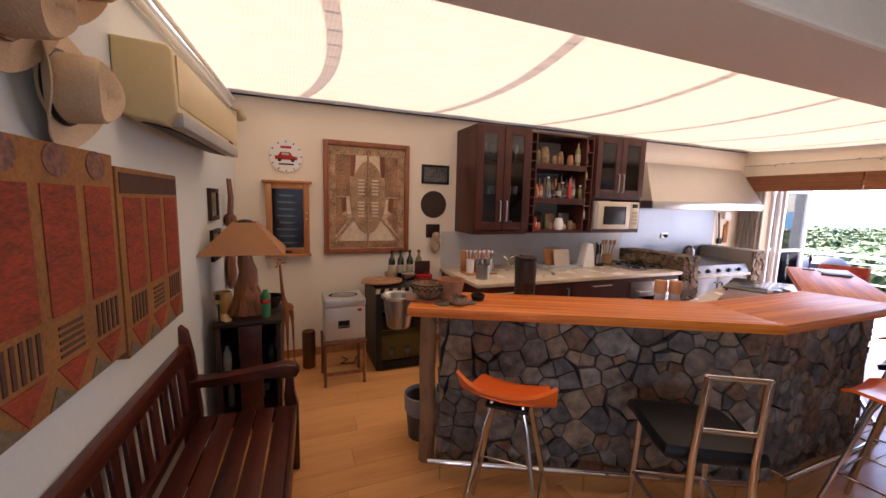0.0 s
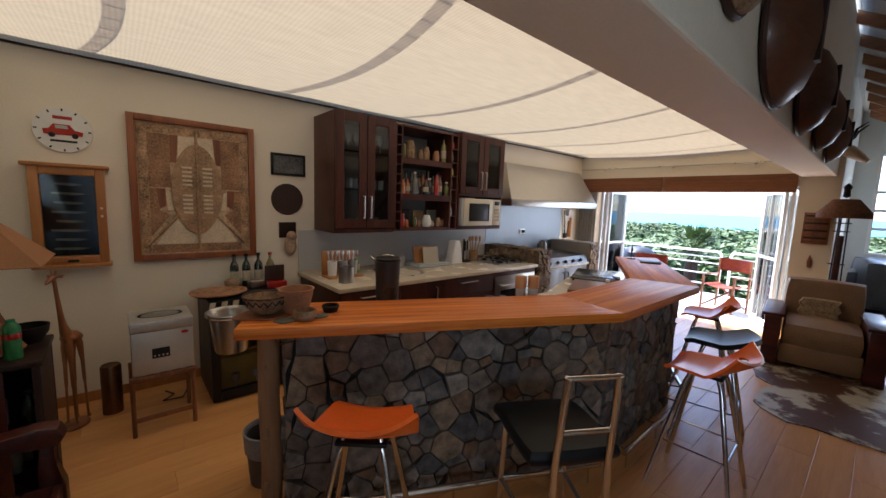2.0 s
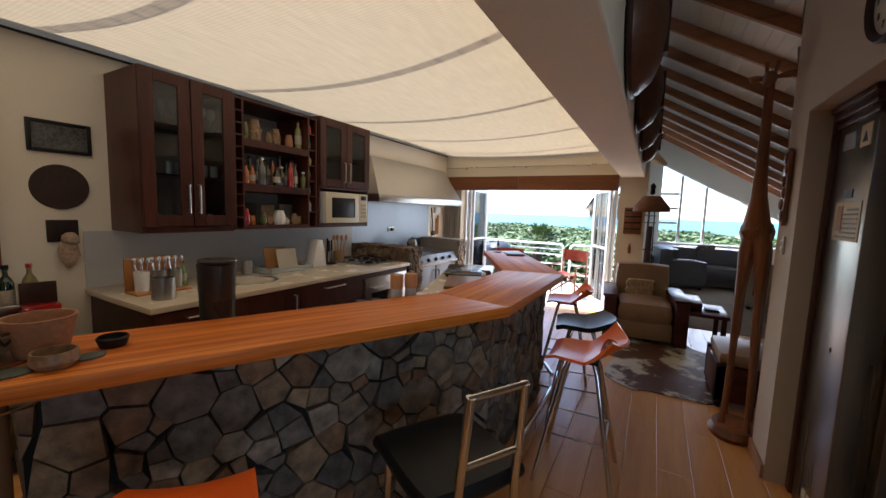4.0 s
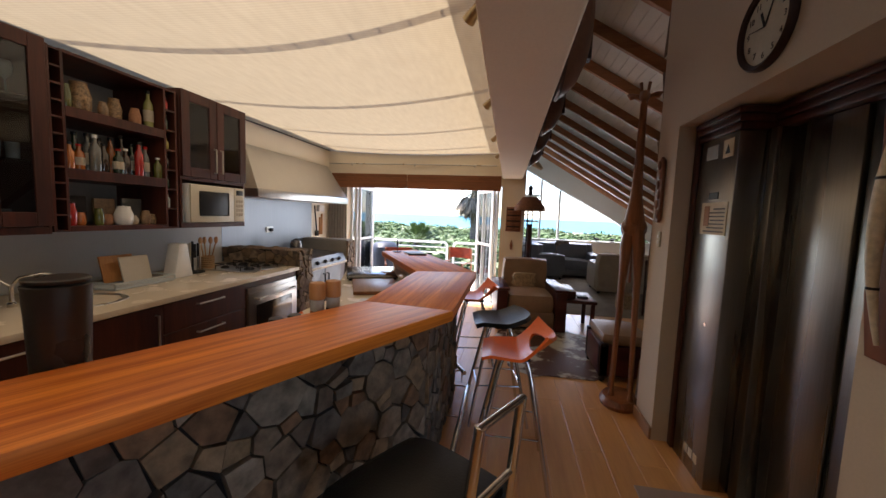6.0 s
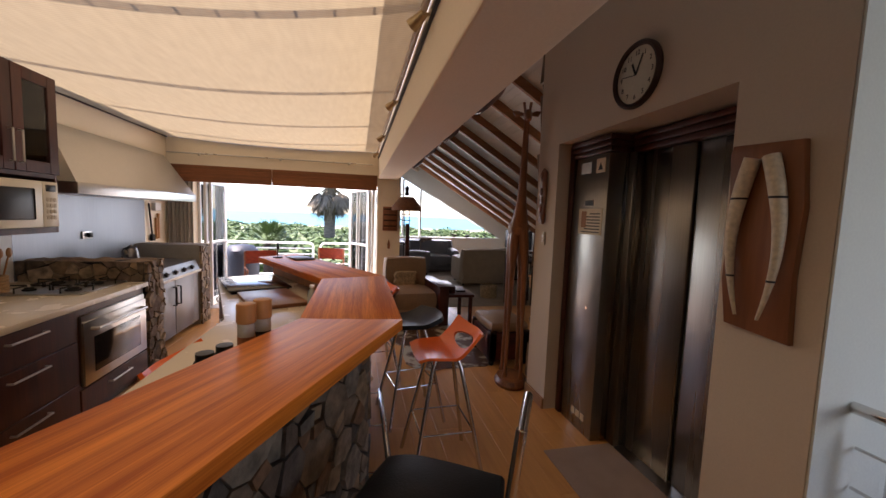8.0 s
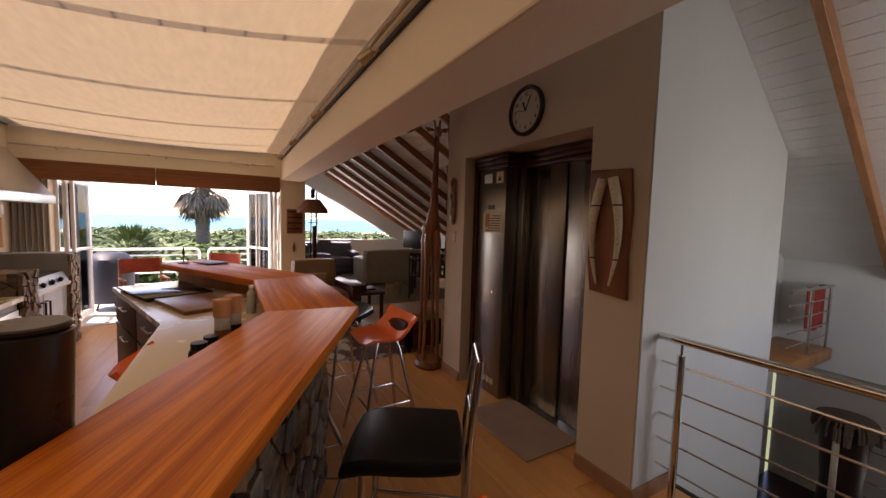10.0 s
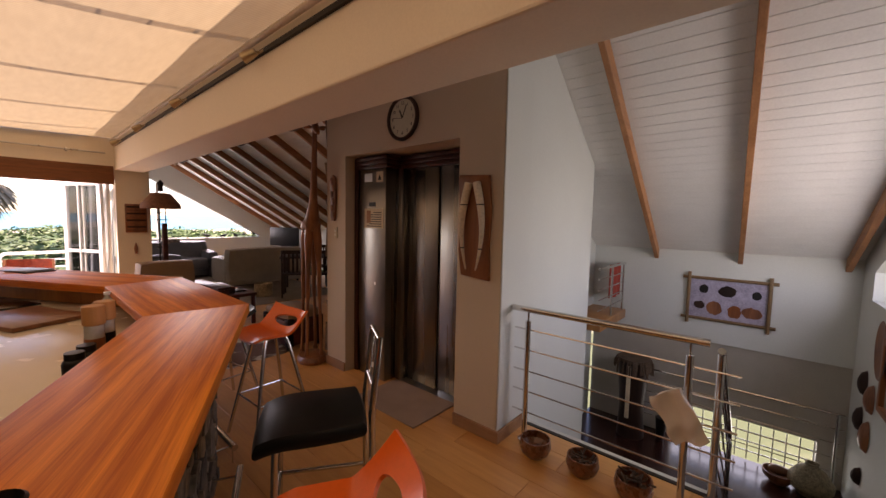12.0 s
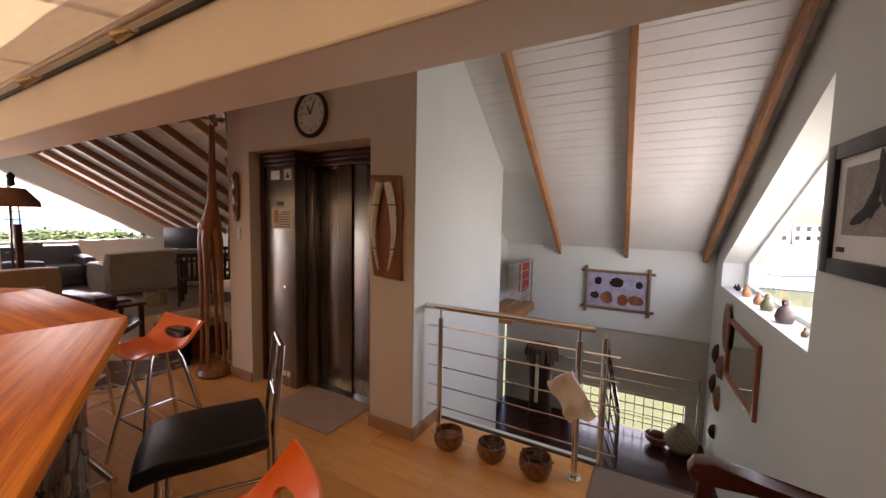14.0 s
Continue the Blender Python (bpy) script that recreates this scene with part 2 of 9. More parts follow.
CREAMTOP = rough_mat("cream_worktop", (0.66, 0.57, 0.44), 0.25, vary=0.04, fine=200, bump=0.02)
IVORY = rough_mat("ivory", (0.70, 0.60, 0.44), 0.45, vary=0.2, scale=5, bump=0.1)
WHITEP = rough_mat("white_enamel", (0.78, 0.77, 0.74), 0.35, vary=0.03, bump=0.03)
CREAMP = rough_mat("cream_plastic", (0.62, 0.52, 0.29), 0.42, vary=0.04, bump=0.04)
GLASS = glass_mat("clear_glass")
SMOKED = glass_mat("cabinet_glass", (0.8, 0.82, 0.82))
FABRIC = fabric_mat("ceiling_cloth", (0.62, 0.53, 0.37), (0.190, 0.152, 0.094), 0.62)

# ---- building tools ----
def obj_from(bm, name, mat, smooth=False):
    me = bpy.data.meshes.new(name)
    bmesh.ops.recalc_face_normals(bm, faces=bm.faces)
    bm.to_mesh(me)
    bm.free()
    mats = mat if isinstance(mat, (list, tuple)) else [mat]
    for mm in mats:
        me.materials.append(mm)
    if smooth:
        me.shade_smooth()
        me.set_sharp_from_angle(angle=radians(38))
    return new(name, me)


def part(name, bm, mat, parent=None, label="", smooth=True):
    """One bmesh as one mesh object under a thing or a part."""
    ob = obj_from(bm, name, mat, smooth)
    if parent is not None:
        ob.parent = parent
    if label:
        tagged(ob, label)
    return ob


def thing(name, label, category, at=(0, 0, 0), rz=0.0, group="", kind=""):
    e = new(name)
    e.empty_display_size = 0.1
    e.matrix_basis = pose(*at, 0, 0, rz)
    return tagged(e, label, category, group, kind)


def single(name, bm, mat, label, category, at=(0, 0, 0), rz=0.0, group="", kind="", smooth=True):
    """A thing that is one mesh."""
    ob = obj_from(bm, name, mat, smooth)
    ob.matrix_basis = pose(*at, 0, 0, rz)
    return tagged(ob, label, category, group, kind)


def setting(name, bm, mat, label, category="", smooth=False):
    return tagged(obj_from(bm, name, mat, smooth), label, category or name.split("_")[0], "", "structure")


def B():
    return bmesh.new()


def box(bm, x0, y0, z0, x1, y1, z1, bevel=0.0, seg=2, m=None):
    vs = [bm.verts.new((x, y, z)) for x in (x0, x1) for y in (y0, y1) for z in (z0, z1)]
    fs = [bm.faces.new([vs[i] for i in f]) for f in ((0, 1, 3, 2), (4, 6, 7, 5), (0, 4, 5, 1), (2, 3, 7, 6), (0, 2, 6, 4), (1, 5, 7, 3))]
    if bevel:
        es = list({e for f in fs for e in f.edges})
        r = bmesh.ops.bevel(bm, geom=es, offset=bevel, segments=seg, affect="EDGES", profile=0.5)
        vs = list({v for f in r["faces"] for v in f.verts} | {v for v in vs if v.is_valid})
    if m is not None:
        for v in vs:
            v.co = m @ v.co
    return bm


def prism(bm, poly, z0, z1, bevel=0.0, seg=2, plane="z"):
    """A polygon drawn out along an axis; plane x: the polygon is (y, z), y: (x, z), z: (x, y)."""
    def at(p, h):
        return {"z": (p[0], p[1], h), "x": (h, p[0], p[1]), "y": (p[0], h, p[1])}[plane]
    a = [bm.verts.new(at(p, z0)) for p in poly]
    b = [bm.verts.new(at(p, z1)) for p in poly]
    n = len(poly)
    fs = [bm.faces.new(a), bm.faces.new(b)] + [bm.faces.new((a[i], a[(i + 1) % n], b[(i + 1) % n], b[i])) for i in range(n)]
    if bevel:
        bmesh.ops.bevel(bm, geom=list({e for f in fs[:2] for e in f.edges}), offset=bevel, segments=seg, affect="EDGES", profile=0.5)
    return bm


def tube(bm, pts, r, seg=10, close=False, r2=None):
    """A round bar that follows points; r2: its radius at the far end."""
    pts = [Vector(p) for p in pts]
    n = len(pts)
    rings = []
    up = None
    for i, p in enumerate(pts):
        if close:
            d = pts[(i + 1) % n] - pts[i - 1]
        else:
            d = pts[min(i + 1, n - 1)] - pts[max(i - 1, 0)]
        d.normalize()
        if up is None:
            up = d.orthogonal().normalized()
        up = (up - d * up.dot(d))
        up = up.normalized() if up.length > 1e-6 else d.orthogonal().normalized()
        sd_ = d.cross(up)
        rr = r if r2 is None else r + (r2 - r) * i / max(1, n - 1)
        if isinstance(r, (list, tuple)):
            rr = r[i]
        rings.append([bm.verts.new(p + (up * math.cos(a) + sd_ * math.sin(a)) * rr) for a in (2 * math.pi * k / seg for k in range(seg))])
    for i in range(n if close else n - 1):
        a, b = rings[i], rings[(i + 1) % n]
        for k in range(seg):
            bm.faces.new((a[k], a[(k + 1) % seg], b[(k + 1) % seg], b[k]))
    if not close:
        bm.faces.new(rings[0])
        bm.faces.new(rings[-1])
    return bm


def cyl(bm, p0, p1, r0, r1=None, seg=20):
    return tube(bm, [p0, p1], r0, seg, r2=r0 if r1 is None else r1)


def lathe(bm, profile, seg=28, at=(0, 0, 0), squash=(1, 1)):
    """A turned shape; profile: (radius, height) from bottom to top."""
    rings = []
    for r, z in profile:
        if r < 1e-5:
            rings.append([bm.verts.new((at[0], at[1], at[2] + z))])
        else:
            rings.append([bm.verts.new((at[0] + r * math.cos(a) * squash[0], at[1] + r * math.sin(a) * squash[1], at[2] + z)) for a in (2 * math.pi * k / seg for k in range(seg))])
    for a, b in zip(rings, rings[1:]):
        for k in range(seg):
            q = [a[k % len(a)], a[(k + 1) % len(a)], b[(k + 1) % len(b)], b[k % len(b)]]
            u = []
            for v in q:
                if v not in u:
                    u.append(v)
            if len(u) > 2:
                bm.faces.new(u)
    return bm


def blob(bm, c, r, seg=14, noise_amt=0.0, scale=3.0, seed=0):
    """A rounded lump with radii r and an uneven skin."""
    m = Matrix.Translation(c) @ Matrix.Diagonal((r[0], r[1], r[2], 1))
    vs = bmesh.ops.create_uvsphere(bm, u_segments=seg, v_segments=max(6, seg // 2), radius=1.0)["verts"]
    for v in vs:
        if noise_amt:
            v.co *= 1 + noise_amt * noise.noise(v.co * scale + Vector((seed, seed * 2, 0)))
        v.co = m @ v.co
    return bm


def grid_surface(bm, nu, nv, fn):
    vs = [[bm.verts.new(fn(i / nu, j / nv)) for j in range(nv + 1)] for i in range(nu + 1)]
    for i in range(nu):
        for j in range(nv):
            bm.faces.new((vs[i][j], vs[i + 1][j], vs[i + 1][j + 1], vs[i][j + 1]))
    return bm


def solid(bm, t):
    """Gives an open sheet a thickness."""
    bmesh.ops.recalc_face_normals(bm, faces=bm.faces)
    bmesh.ops.solidify(bm, geom=list(bm.faces), thickness=t)
    return bm


def cells(w, h, size, seed):
    """Uneven angular stones that fill a w x h face: convex polygons of mixed size."""
    rng = random.Random(seed)
    pts = []
    m = size * 0.8
    for _ in range(int(w * h / (size * size) * 40) + 60):
        r = size * rng.choice((0.34, 0.45, 0.58, 0.72, 0.85))
        p = (rng.uniform(-m, w + m), rng.uniform(-m, h + m), r)
        if all((p[0] - q[0]) ** 2 + ((p[1] - q[1]) * 1.12) ** 2 > (0.80 * (r + q[2])) ** 2 for q in pts):
            pts.append(p)
    res = []
    for a, p in enumerate(pts):
        poly = [(0, 0), (w, 0), (w, h), (0, h)]
        for b, q in enumerate(pts):
            dx, dy = q[0] - p[0], q[1] - p[1]
            d2 = dx * dx + dy * dy
            if a == b or d2 > 16 * size * size:
                continue
            f = 0.5 + 0.5 * (p[2] ** 2 - q[2] ** 2) / d2
            mx, my = p[0] + dx * f, p[1] + dy * f
            out = []
            for k in range(len(poly)):
                u, v = poly[k], poly[(k + 1) % len(poly)]
                su = (u[0] - mx) * dx + (u[1] - my) * dy
                sv = (v[0] - mx) * dx + (v[1] - my) * dy
                if su <= 0:
                    out.append(u)
                if su * sv < 0:
                    g = su / (su - sv)
                    out.append((u[0] + (v[0] - u[0]) * g, u[1] + (v[1] - u[1]) * g))
            poly = out
            if len(poly) < 3:
                break
        clean = [c for k, c in enumerate(poly) if math.dist(c, poly[k - 1]) > size * 0.27] if len(poly) >= 3 else []
        if len(clean) >= 3:
            ar = sum(clean[k][0] * clean[(k + 1) % len(clean)][1] - clean[(k + 1) % len(clean)][0] * clean[k][1] for k in range(len(clean))) / 2
            if ar > size * size * 0.03:
                res.append(clean)
    return res


def stone_face(parent, origin, u, w, h, size, seed, mat, depth=0.03, gap=0.006, name="stone"):
    """Lays stones over the face that starts at origin and runs w along u and h upwards; each stone is an object."""
    rng = random.Random(seed + 1)
    u = Vector(u).normalized()
    n = Vector((u.y, -u.x, 0))
    o = Vector(origin)
    for poly in cells(w, h, size, seed):
        c = Vector((sum(p[0] for p in poly) / len(poly), sum(p[1] for p in poly) / len(poly)))
        bm = B()
        proud = depth * rng.uniform(0.6, 1.2)
        tilt = (rng.uniform(-0.09, 0.09), rng.uniform(-0.09, 0.09))
        turn = rng.uniform(-0.05, 0.05)
        rings = []
        for k, (inset, dz) in enumerate(((gap, 0.0), (gap, proud * 0.97), (gap + 0.0009, proud))):
            ring = []
            for p in poly:
                d = Vector(p) - c
                L = max(d.length, 1e-4)
                d = Vector((d.x - turn * d.y, d.y + turn * d.x))
                q = c + d * max(0.2, (L - inset * 1.35) / L)
                e = q - c
                dd = dz + (tilt[0] * e.x + tilt[1] * e.y if k else 0)
                ring.append(bm.verts.new(u * (q.x - c.x) + Vector((0, 0, q.y - c.y)) + n * dd))
            rings.append(ring)
        m = len(poly)
        for a, b in zip(rings, rings[1:]):
            for k in range(m):
                bm.faces.new((a[k], a[(k + 1) % m], b[(k + 1) % m], b[k]))
        bm.faces.new(rings[-1])
        ob = part(name, bm, mat, parent, smooth=False)
        ob.location = o + u * c.x + Vector((0, 0, c.y))


def arc(c, r, a0, a1, n, z=0.0):
    return [(c[0] + r * math.cos(radians(a0 + (a1 - a0) * i / n)), c[1] + r * math.sin(radians(a0 + (a1 - a0) * i / n)), z) for i in range(n + 1)]

# ---- plan ----
WX, STEP_Y = 0.99, 3.3          # inner face of the kitchen's west wall, and where the stair hall widens
NY = 6.977                      # inner face of the kitchen's back wall
EX = 8.64                       # inner face of the wall with the balcony opening
GX = 14.2                       # inner face of the living room's gable wall
SY = -1.0                       # inner face of the low south wall
LAND = -1.27                    # half landing of the stairs
BEAM_S, BEAM_N, BEAM_Z = 3.485, 3.82, 2.185
TOPZ = 3.0


def roof_z(y):
    return 1.24 + 0.60 * (y - SY)


def stair_wall_x(y):
    return 0.755 + 0.0465 * (1.88 - y)


LX0, LX1, LZ = 3.418, 4.872, 2.19
# floor slab, under the boards
bm = B()
prism(bm, [(0.6, 2.2), (3.03, 2.2), (3.03, 2.6), (5.2, 2.6), (5.2, SY), (GX, SY), (GX, 3.82), (8.9, 3.82), (8.9, NY), (0.6, NY)], -0.27, -0.012)
box(bm, LX0, 2.24, -0.27, LX1, 2.599, -0.012)
floor = setting("floor", bm, FLOORW, "warm honey-coloured laminate floor with low sheen", "floor")

# kitchen walls
bm = B()
box(bm, 0.7, NY, 0, EX + 0.2, NY + 0.22, TOPZ)
setting("wall_north", bm, WALL, "cream plastered kitchen back wall", "wall")
def west_x(y):
    return WX - 0.0517 * (NY - y)


bm = B()
prism(bm, [(0.6, STEP_Y), (west_x(STEP_Y), STEP_Y), (west_x(NY - 0.002), NY - 0.002), (0.6, NY - 0.002)], 0, TOPZ)
setting("wall_west", bm, WALLW, "white plastered side wall beside the bench", "wall")

# stair hall west wall, with a triangular window through it
def on_stair_wall(y, z, out=0.0):
    return Vector((stair_wall_x(y) - out, y, z))


WIN = [(-0.57, 0.90), (1.88, 0.87), (1.905, 2.44), (-0.57, 1.17)]
def wall_with_hole(bm, outer, hole, place, thick):
    """A wall with one opening: a ring of faces between two outlines with as many corners, with reveals and a back."""
    n = len(outer)
    f = [[bm.verts.new(place(y, z, d)) for y, z in loop] for d in (0.0, thick) for loop in (outer, hole)]
    for a, b in ((f[0], f[1]), (f[2], f[3]), (f[1], f[3]), (f[0], f[2])):
        for k in range(n):
            bm.faces.new((a[k], a[(k + 1) % n], b[(k + 1) % n], b[k]))


bm = B()
wall_with_hole(bm, [(SY, LAND - 0.1), (3.298, LAND - 0.1), (3.298, roof_z(3.298) + 0.1), (SY, roof_z(SY) + 0.1)], WIN, on_stair_wall, 0.32)
setting("wall_stairs", bm, WALLW, "white plastered gable wall beside the stairs", "wall")
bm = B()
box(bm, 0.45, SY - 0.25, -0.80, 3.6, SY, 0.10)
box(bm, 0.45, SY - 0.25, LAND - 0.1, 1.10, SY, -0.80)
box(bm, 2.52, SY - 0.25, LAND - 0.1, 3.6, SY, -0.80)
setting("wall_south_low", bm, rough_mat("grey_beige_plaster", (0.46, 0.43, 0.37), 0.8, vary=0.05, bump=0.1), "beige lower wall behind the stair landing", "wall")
bm = B()
box(bm, 0.45, SY - 0.25, 0.102, GX, SY + 0.03, roof_z(SY) + 0.1)
setting("wall_south", bm, WALLW, "white plastered low wall under the roof slope", "wall")

# lift shaft: front with its opening, and the block behind
LX0, LX1, LZ = 3.418, 4.872, 2.19
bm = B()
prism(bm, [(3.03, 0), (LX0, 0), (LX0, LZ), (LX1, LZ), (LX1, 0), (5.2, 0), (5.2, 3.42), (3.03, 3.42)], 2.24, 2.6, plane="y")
# the lift wall's dimmer light is put into a darker cream plaster tone
setting("wall_lift", bm, rough_mat("shaded_cream_plaster", (0.62, 0.52, 0.41), 0.75, vary=0.04, scale=1.5, fine=90, bump=0.12), "cream plastered wall around the lift opening", "wall")
bm = B()
prism(bm, [(3.032, 2.23), (5.198, 2.23), (5.198, 0.62), (3.13, 0.62)], LAND - 0.1, 3.4)
setting("wall_shaft", bm, WALLW, "white plastered side of the lift shaft", "wall")
bm = B()
prism(bm, [(3.02, 2.597), (3.028, 2.597), (3.028, 2.235), (3.024, 2.235)], 0.0, 3.41)
setting("wall_shaft_edge", bm, WALLW, "white plastered corner of the lift shaft", "wall")

bm = B()
box(bm, 3.62, SY + 0.031, LAND - 0.1, 3.72, 0.619, 2.2)
setting("wall_behind_shaft", bm, WALLW, "white wall behind the lift shaft", "wall")

# deep beam between the kitchen and the roof slope, and the wall on it
bm = B()
box(bm, 0.69, BEAM_S, BEAM_Z, EX - 0.002, BEAM_N, 3.9, 0.012)
setting("beam", bm, WALL, "deep cream plastered beam over the bar", "beam")

# wall with the balcony opening
DO0, DO1, DOZ = 3.82, 6.62, 2.06
bm = B()
box(bm, EX, 3.43, 0, EX + 0.2, DO0, TOPZ)
box(bm, EX, DO1, 0, EX + 0.2, NY - 0.002, TOPZ)
box(bm, EX, DO0, DOZ, EX + 0.2, DO1, TOPZ)
setting("wall_east", bm, WALL, "cream plastered wall over the balcony opening", "wall")
bm = B()
box(bm, EX + 0.2, 3.6, -0.3, GX, 3.82, 4.0)
box(bm, EX - 0.002, BEAM_S, BEAM_Z, EX + 0.4, 3.6, 3.9)
setting("wall_living_north", bm, WALLW, "white plastered living room wall", "wall")

# gable wall of the living room with its sloping window
GW = [(-0.57, 0.905), (3.25, 0.905), (3.25, 3.07), (-0.57, 0.93)]
bm = B()
wall_with_hole(bm, [(SY, -0.2), (3.62, -0.2), (3.62, roof_z(3.62) + 0.05), (SY, roof_z(SY) + 0.05)], GW, lambda y, z, d: Vector((GX + d, y, z)), 0.22)
setting("wall_gable", bm, WALLW, "white gable wall with a sloping picture window", "wall")

# roof slope: white boards, one mesh
bm = B()
s, k = 0.0, 0
run = (3.62 - SY + 0.2)
while s < run:
    y0, y1 = SY - 0.2 + s, SY - 0.2 + s + 0.092
    for a, b, dz in ((y0, y1, 0.0),):
        prism(bm, [(a, roof_z(a)), (b, roof_z(b)), (b, roof_z(b) + 0.02), (a, roof_z(a) + 0.02)], 0.5, GX + 0.2, plane="x")
    s += 0.097
prism(bm, [(SY - 0.2, roof_z(SY - 0.2) + 0.021), (3.62, roof_z(3.62) + 0.021), (3.62, roof_z(3.62) + 0.12), (SY - 0.2, roof_z(SY - 0.2) + 0.12)], 0.4, GX + 0.3, plane="x")
setting("ceiling", bm, BOARDW, "white tongue-and-groove boarded roof slope", "ceiling")
k = 0
x = 1.0
while x < GX - 0.1:
    bm = B()
    if x < 3.0 or x > 5.2:
        y0 = SY + 0.03
    else:
        y0 = 2.62
    y1 = BEAM_S
    prism(bm, [(y0, roof_z(y0)), (y1, roof_z(y1)), (y1, roof_z(y1) - 0.135), (y0, roof_z(y0) - 0.135)], x - 0.025, x + 0.025, 0.004, 1, plane="x")
    if x < 3.0:
        for v in bm.verts:
            v.co.x -= 0.05 * (v.co.y - SY)
    tagged(obj_from(bm, "rafter", RAFTER), "exposed brown pine rafter under the boarded roof", "rafter", "roof rafters")
    x += 0.9 if x < 5 else 0.83

# skirting and trims
bm = B()
box(bm, 3.012, 2.6, 0, LX0, 2.618, 0.09, 0.004)
box(bm, LX1, 2.6, 0, 5.21, 2.618, 0.09, 0.004)
box(bm, 3.002, 2.24, 0, 3.0195, 2.618, 0.09, 0.004)
setting("baseboard", bm, wood_mat("skirting_wood", (0.28, 0.14, 0.07), (0.42, 0.24, 0.13), "x", 8, 0.45), "light wooden skirting board along the lift wall", "baseboard")
bm = B()
box(bm, WX + 0.002, NY - 0.018, 0, 3.15, NY - 0.001, 0.08, 0.004)
setting("baseboard_kitchen", bm, PINE, "light wooden skirting board along the kitchen wall", "baseboard")
bm = B()
box(bm, WX + 0.002, NY - 0.022, 2.622, EX, NY - 0.001, 2.634)
setting("trim", bm, DARKW, "dark edging strip under the ceiling cloth", "trim")

# cloth ceiling that sags between its wires, glazing bars over it
WIRES = [0.99, 1.95, 3.2, 4.45, 5.7, 6.95, 8.2, 8.63]
def cloth_z(x, y):
    i = max(k for k in range(len(WIRES) - 1) if WIRES[k] <= x + 1e-6)
    f = (x - WIRES[i]) / (WIRES[i + 1] - WIRES[i])
    g = (y - 3.83) / (NY - 3.83)
    return 2.62 + 0.02 * g - 0.008 * math.sin(math.pi * f) - 0.05 * math.sin(math.pi * g)


bm = B()
grid_surface(bm, 154, 30, lambda u, v: (west_x(3.825 + v * 3.12) + 0.004 + u * (EX - 0.008 - west_x(3.825 + v * 3.12)), 3.825 + v * (NY - 0.003 - 3.825), cloth_z(WX + u * (EX - WX - 0.02), 3.83 + v * (NY - 3.83))))
tagged(obj_from(bm, "ceiling_cloth", FABRIC, True), "cream shade cloth stretched under the glazed kitchen roof", "ceiling", "", "structure")
# unseen bars, bowed and tinted to throw soft curved shadow bands on the cloth
BARGLASS = glass_mat("shadow_bar_tint", (0.70, 0.67, 0.65))
for x in (1.84, 3.17, 4.50, 5.83, 7.1, 8.3):
    bm = B()
    pts = [(x - 0.12 * (4.0 + 0.2 * i - 5.95) ** 2, 3.9 + 0.2 * i) for i in range(18)]
    for (xa, ya), (xb, yb) in zip(pts, pts[1:]):
        prism(bm, [(xa - 0.042, ya), (xa + 0.042, ya), (xb + 0.042, yb), (xb - 0.042, yb)], 3.02, 3.05)
    tagged(obj_from(bm, "glazing_bar", BARGLASS), "unseen glazing bar, bowed and tinted to cast a soft shadow band on the cloth", "roof bar", "roof glazing bars", "structure")

# added tinted strip, out of view, that shades the cloth's edge along the beam
bm = B()
box(bm, 0.7, 3.83, 3.06, 8.6, 4.27, 3.07)
tagged(obj_from(bm, "roof_strip", glass_mat("shade_strip_tint", (0.55, 0.51, 0.47))), "added unseen tinted strip that shades the cloth along the beam", "roof glazing", "", "structure")

# stairs down to the half landing
bm = B()
box(bm, 0.6, SY, LAND - 0.1, 3.6, 2.2, LAND)
setting("floor_landing", bm, wood_mat("landing_boards", (0.026, 0.008, 0.006), (0.065, 0.019, 0.012), "x", 8, 0.22, 0.15, 0.1, spec=0.4), "polished dark red wooden landing floor", "floor")
bm = B()
for i in range(1, 7):
    box(bm, 0.72, 2.2 - 0.26 * i, LAND + 0.002, 1.8, 2.2 - 0.26 * (i - 1), -0.181 * i, 0.004, 1)
setting("stairs", bm, DARKW, "dark wooden flight of stairs going down", "stairs")
bm = B()
box(bm, 1.82, 2.12, LAND + 0.002, 3.03, 2.198, -0.014)
setting("wall_under_floor", bm, WALLW, "white wall under the floor edge", "wall")
bm = B()
box(bm, 0.7, 2.185, -0.03, 3.02, 2.215, 0.004)
setting("trim_floor_edge", bm, rough_mat("dark_metal_edge", (0.05, 0.045, 0.04), 0.4, 0.8), "dark metal nosing along the stairwell edge", "trim")

# ---- the bar ----
BAR_Z = 1.08
bar = thing("bar_counter", "angled breakfast bar with a varnished wooden top on a stone-clad base", "bar counter", (0, 0, 0))
OUT = [(2.08, 4.83), (3.88, 3.93), (5.2, 3.925), (6.85, 4.85)]
INN = [(2.27, 5.20), (3.94, 4.41), (5.06, 4.41), (6.45, 5.18)]
for i in range(3):
    a, b, c, d = OUT[i], OUT[i + 1], INN[i + 1], INN[i]
    o = Vector((*a, 0))
    ang = math.atan2(b[1] - a[1], b[0] - a[0])
    rot = Matrix.Rotation(-ang, 3, "Z")
    poly = [(rot @ (Vector((*p, 0)) - o))[:2] for p in (a, b, c, d)]
    bm = B()
    prism(bm, poly, BAR_Z - 0.055, BAR_Z, 0.006, 2)
    ob = part("bar_top", bm, BARW, bar, "glossy striped hardwood bar top")
    ob.matrix_basis = pose(a[0], a[1], 0, 0, 0, math.degrees(ang))
FACE = [(2.33, 4.93), (4.02, 4.105), (5.24, 4.105), (6.62, 4.89)]
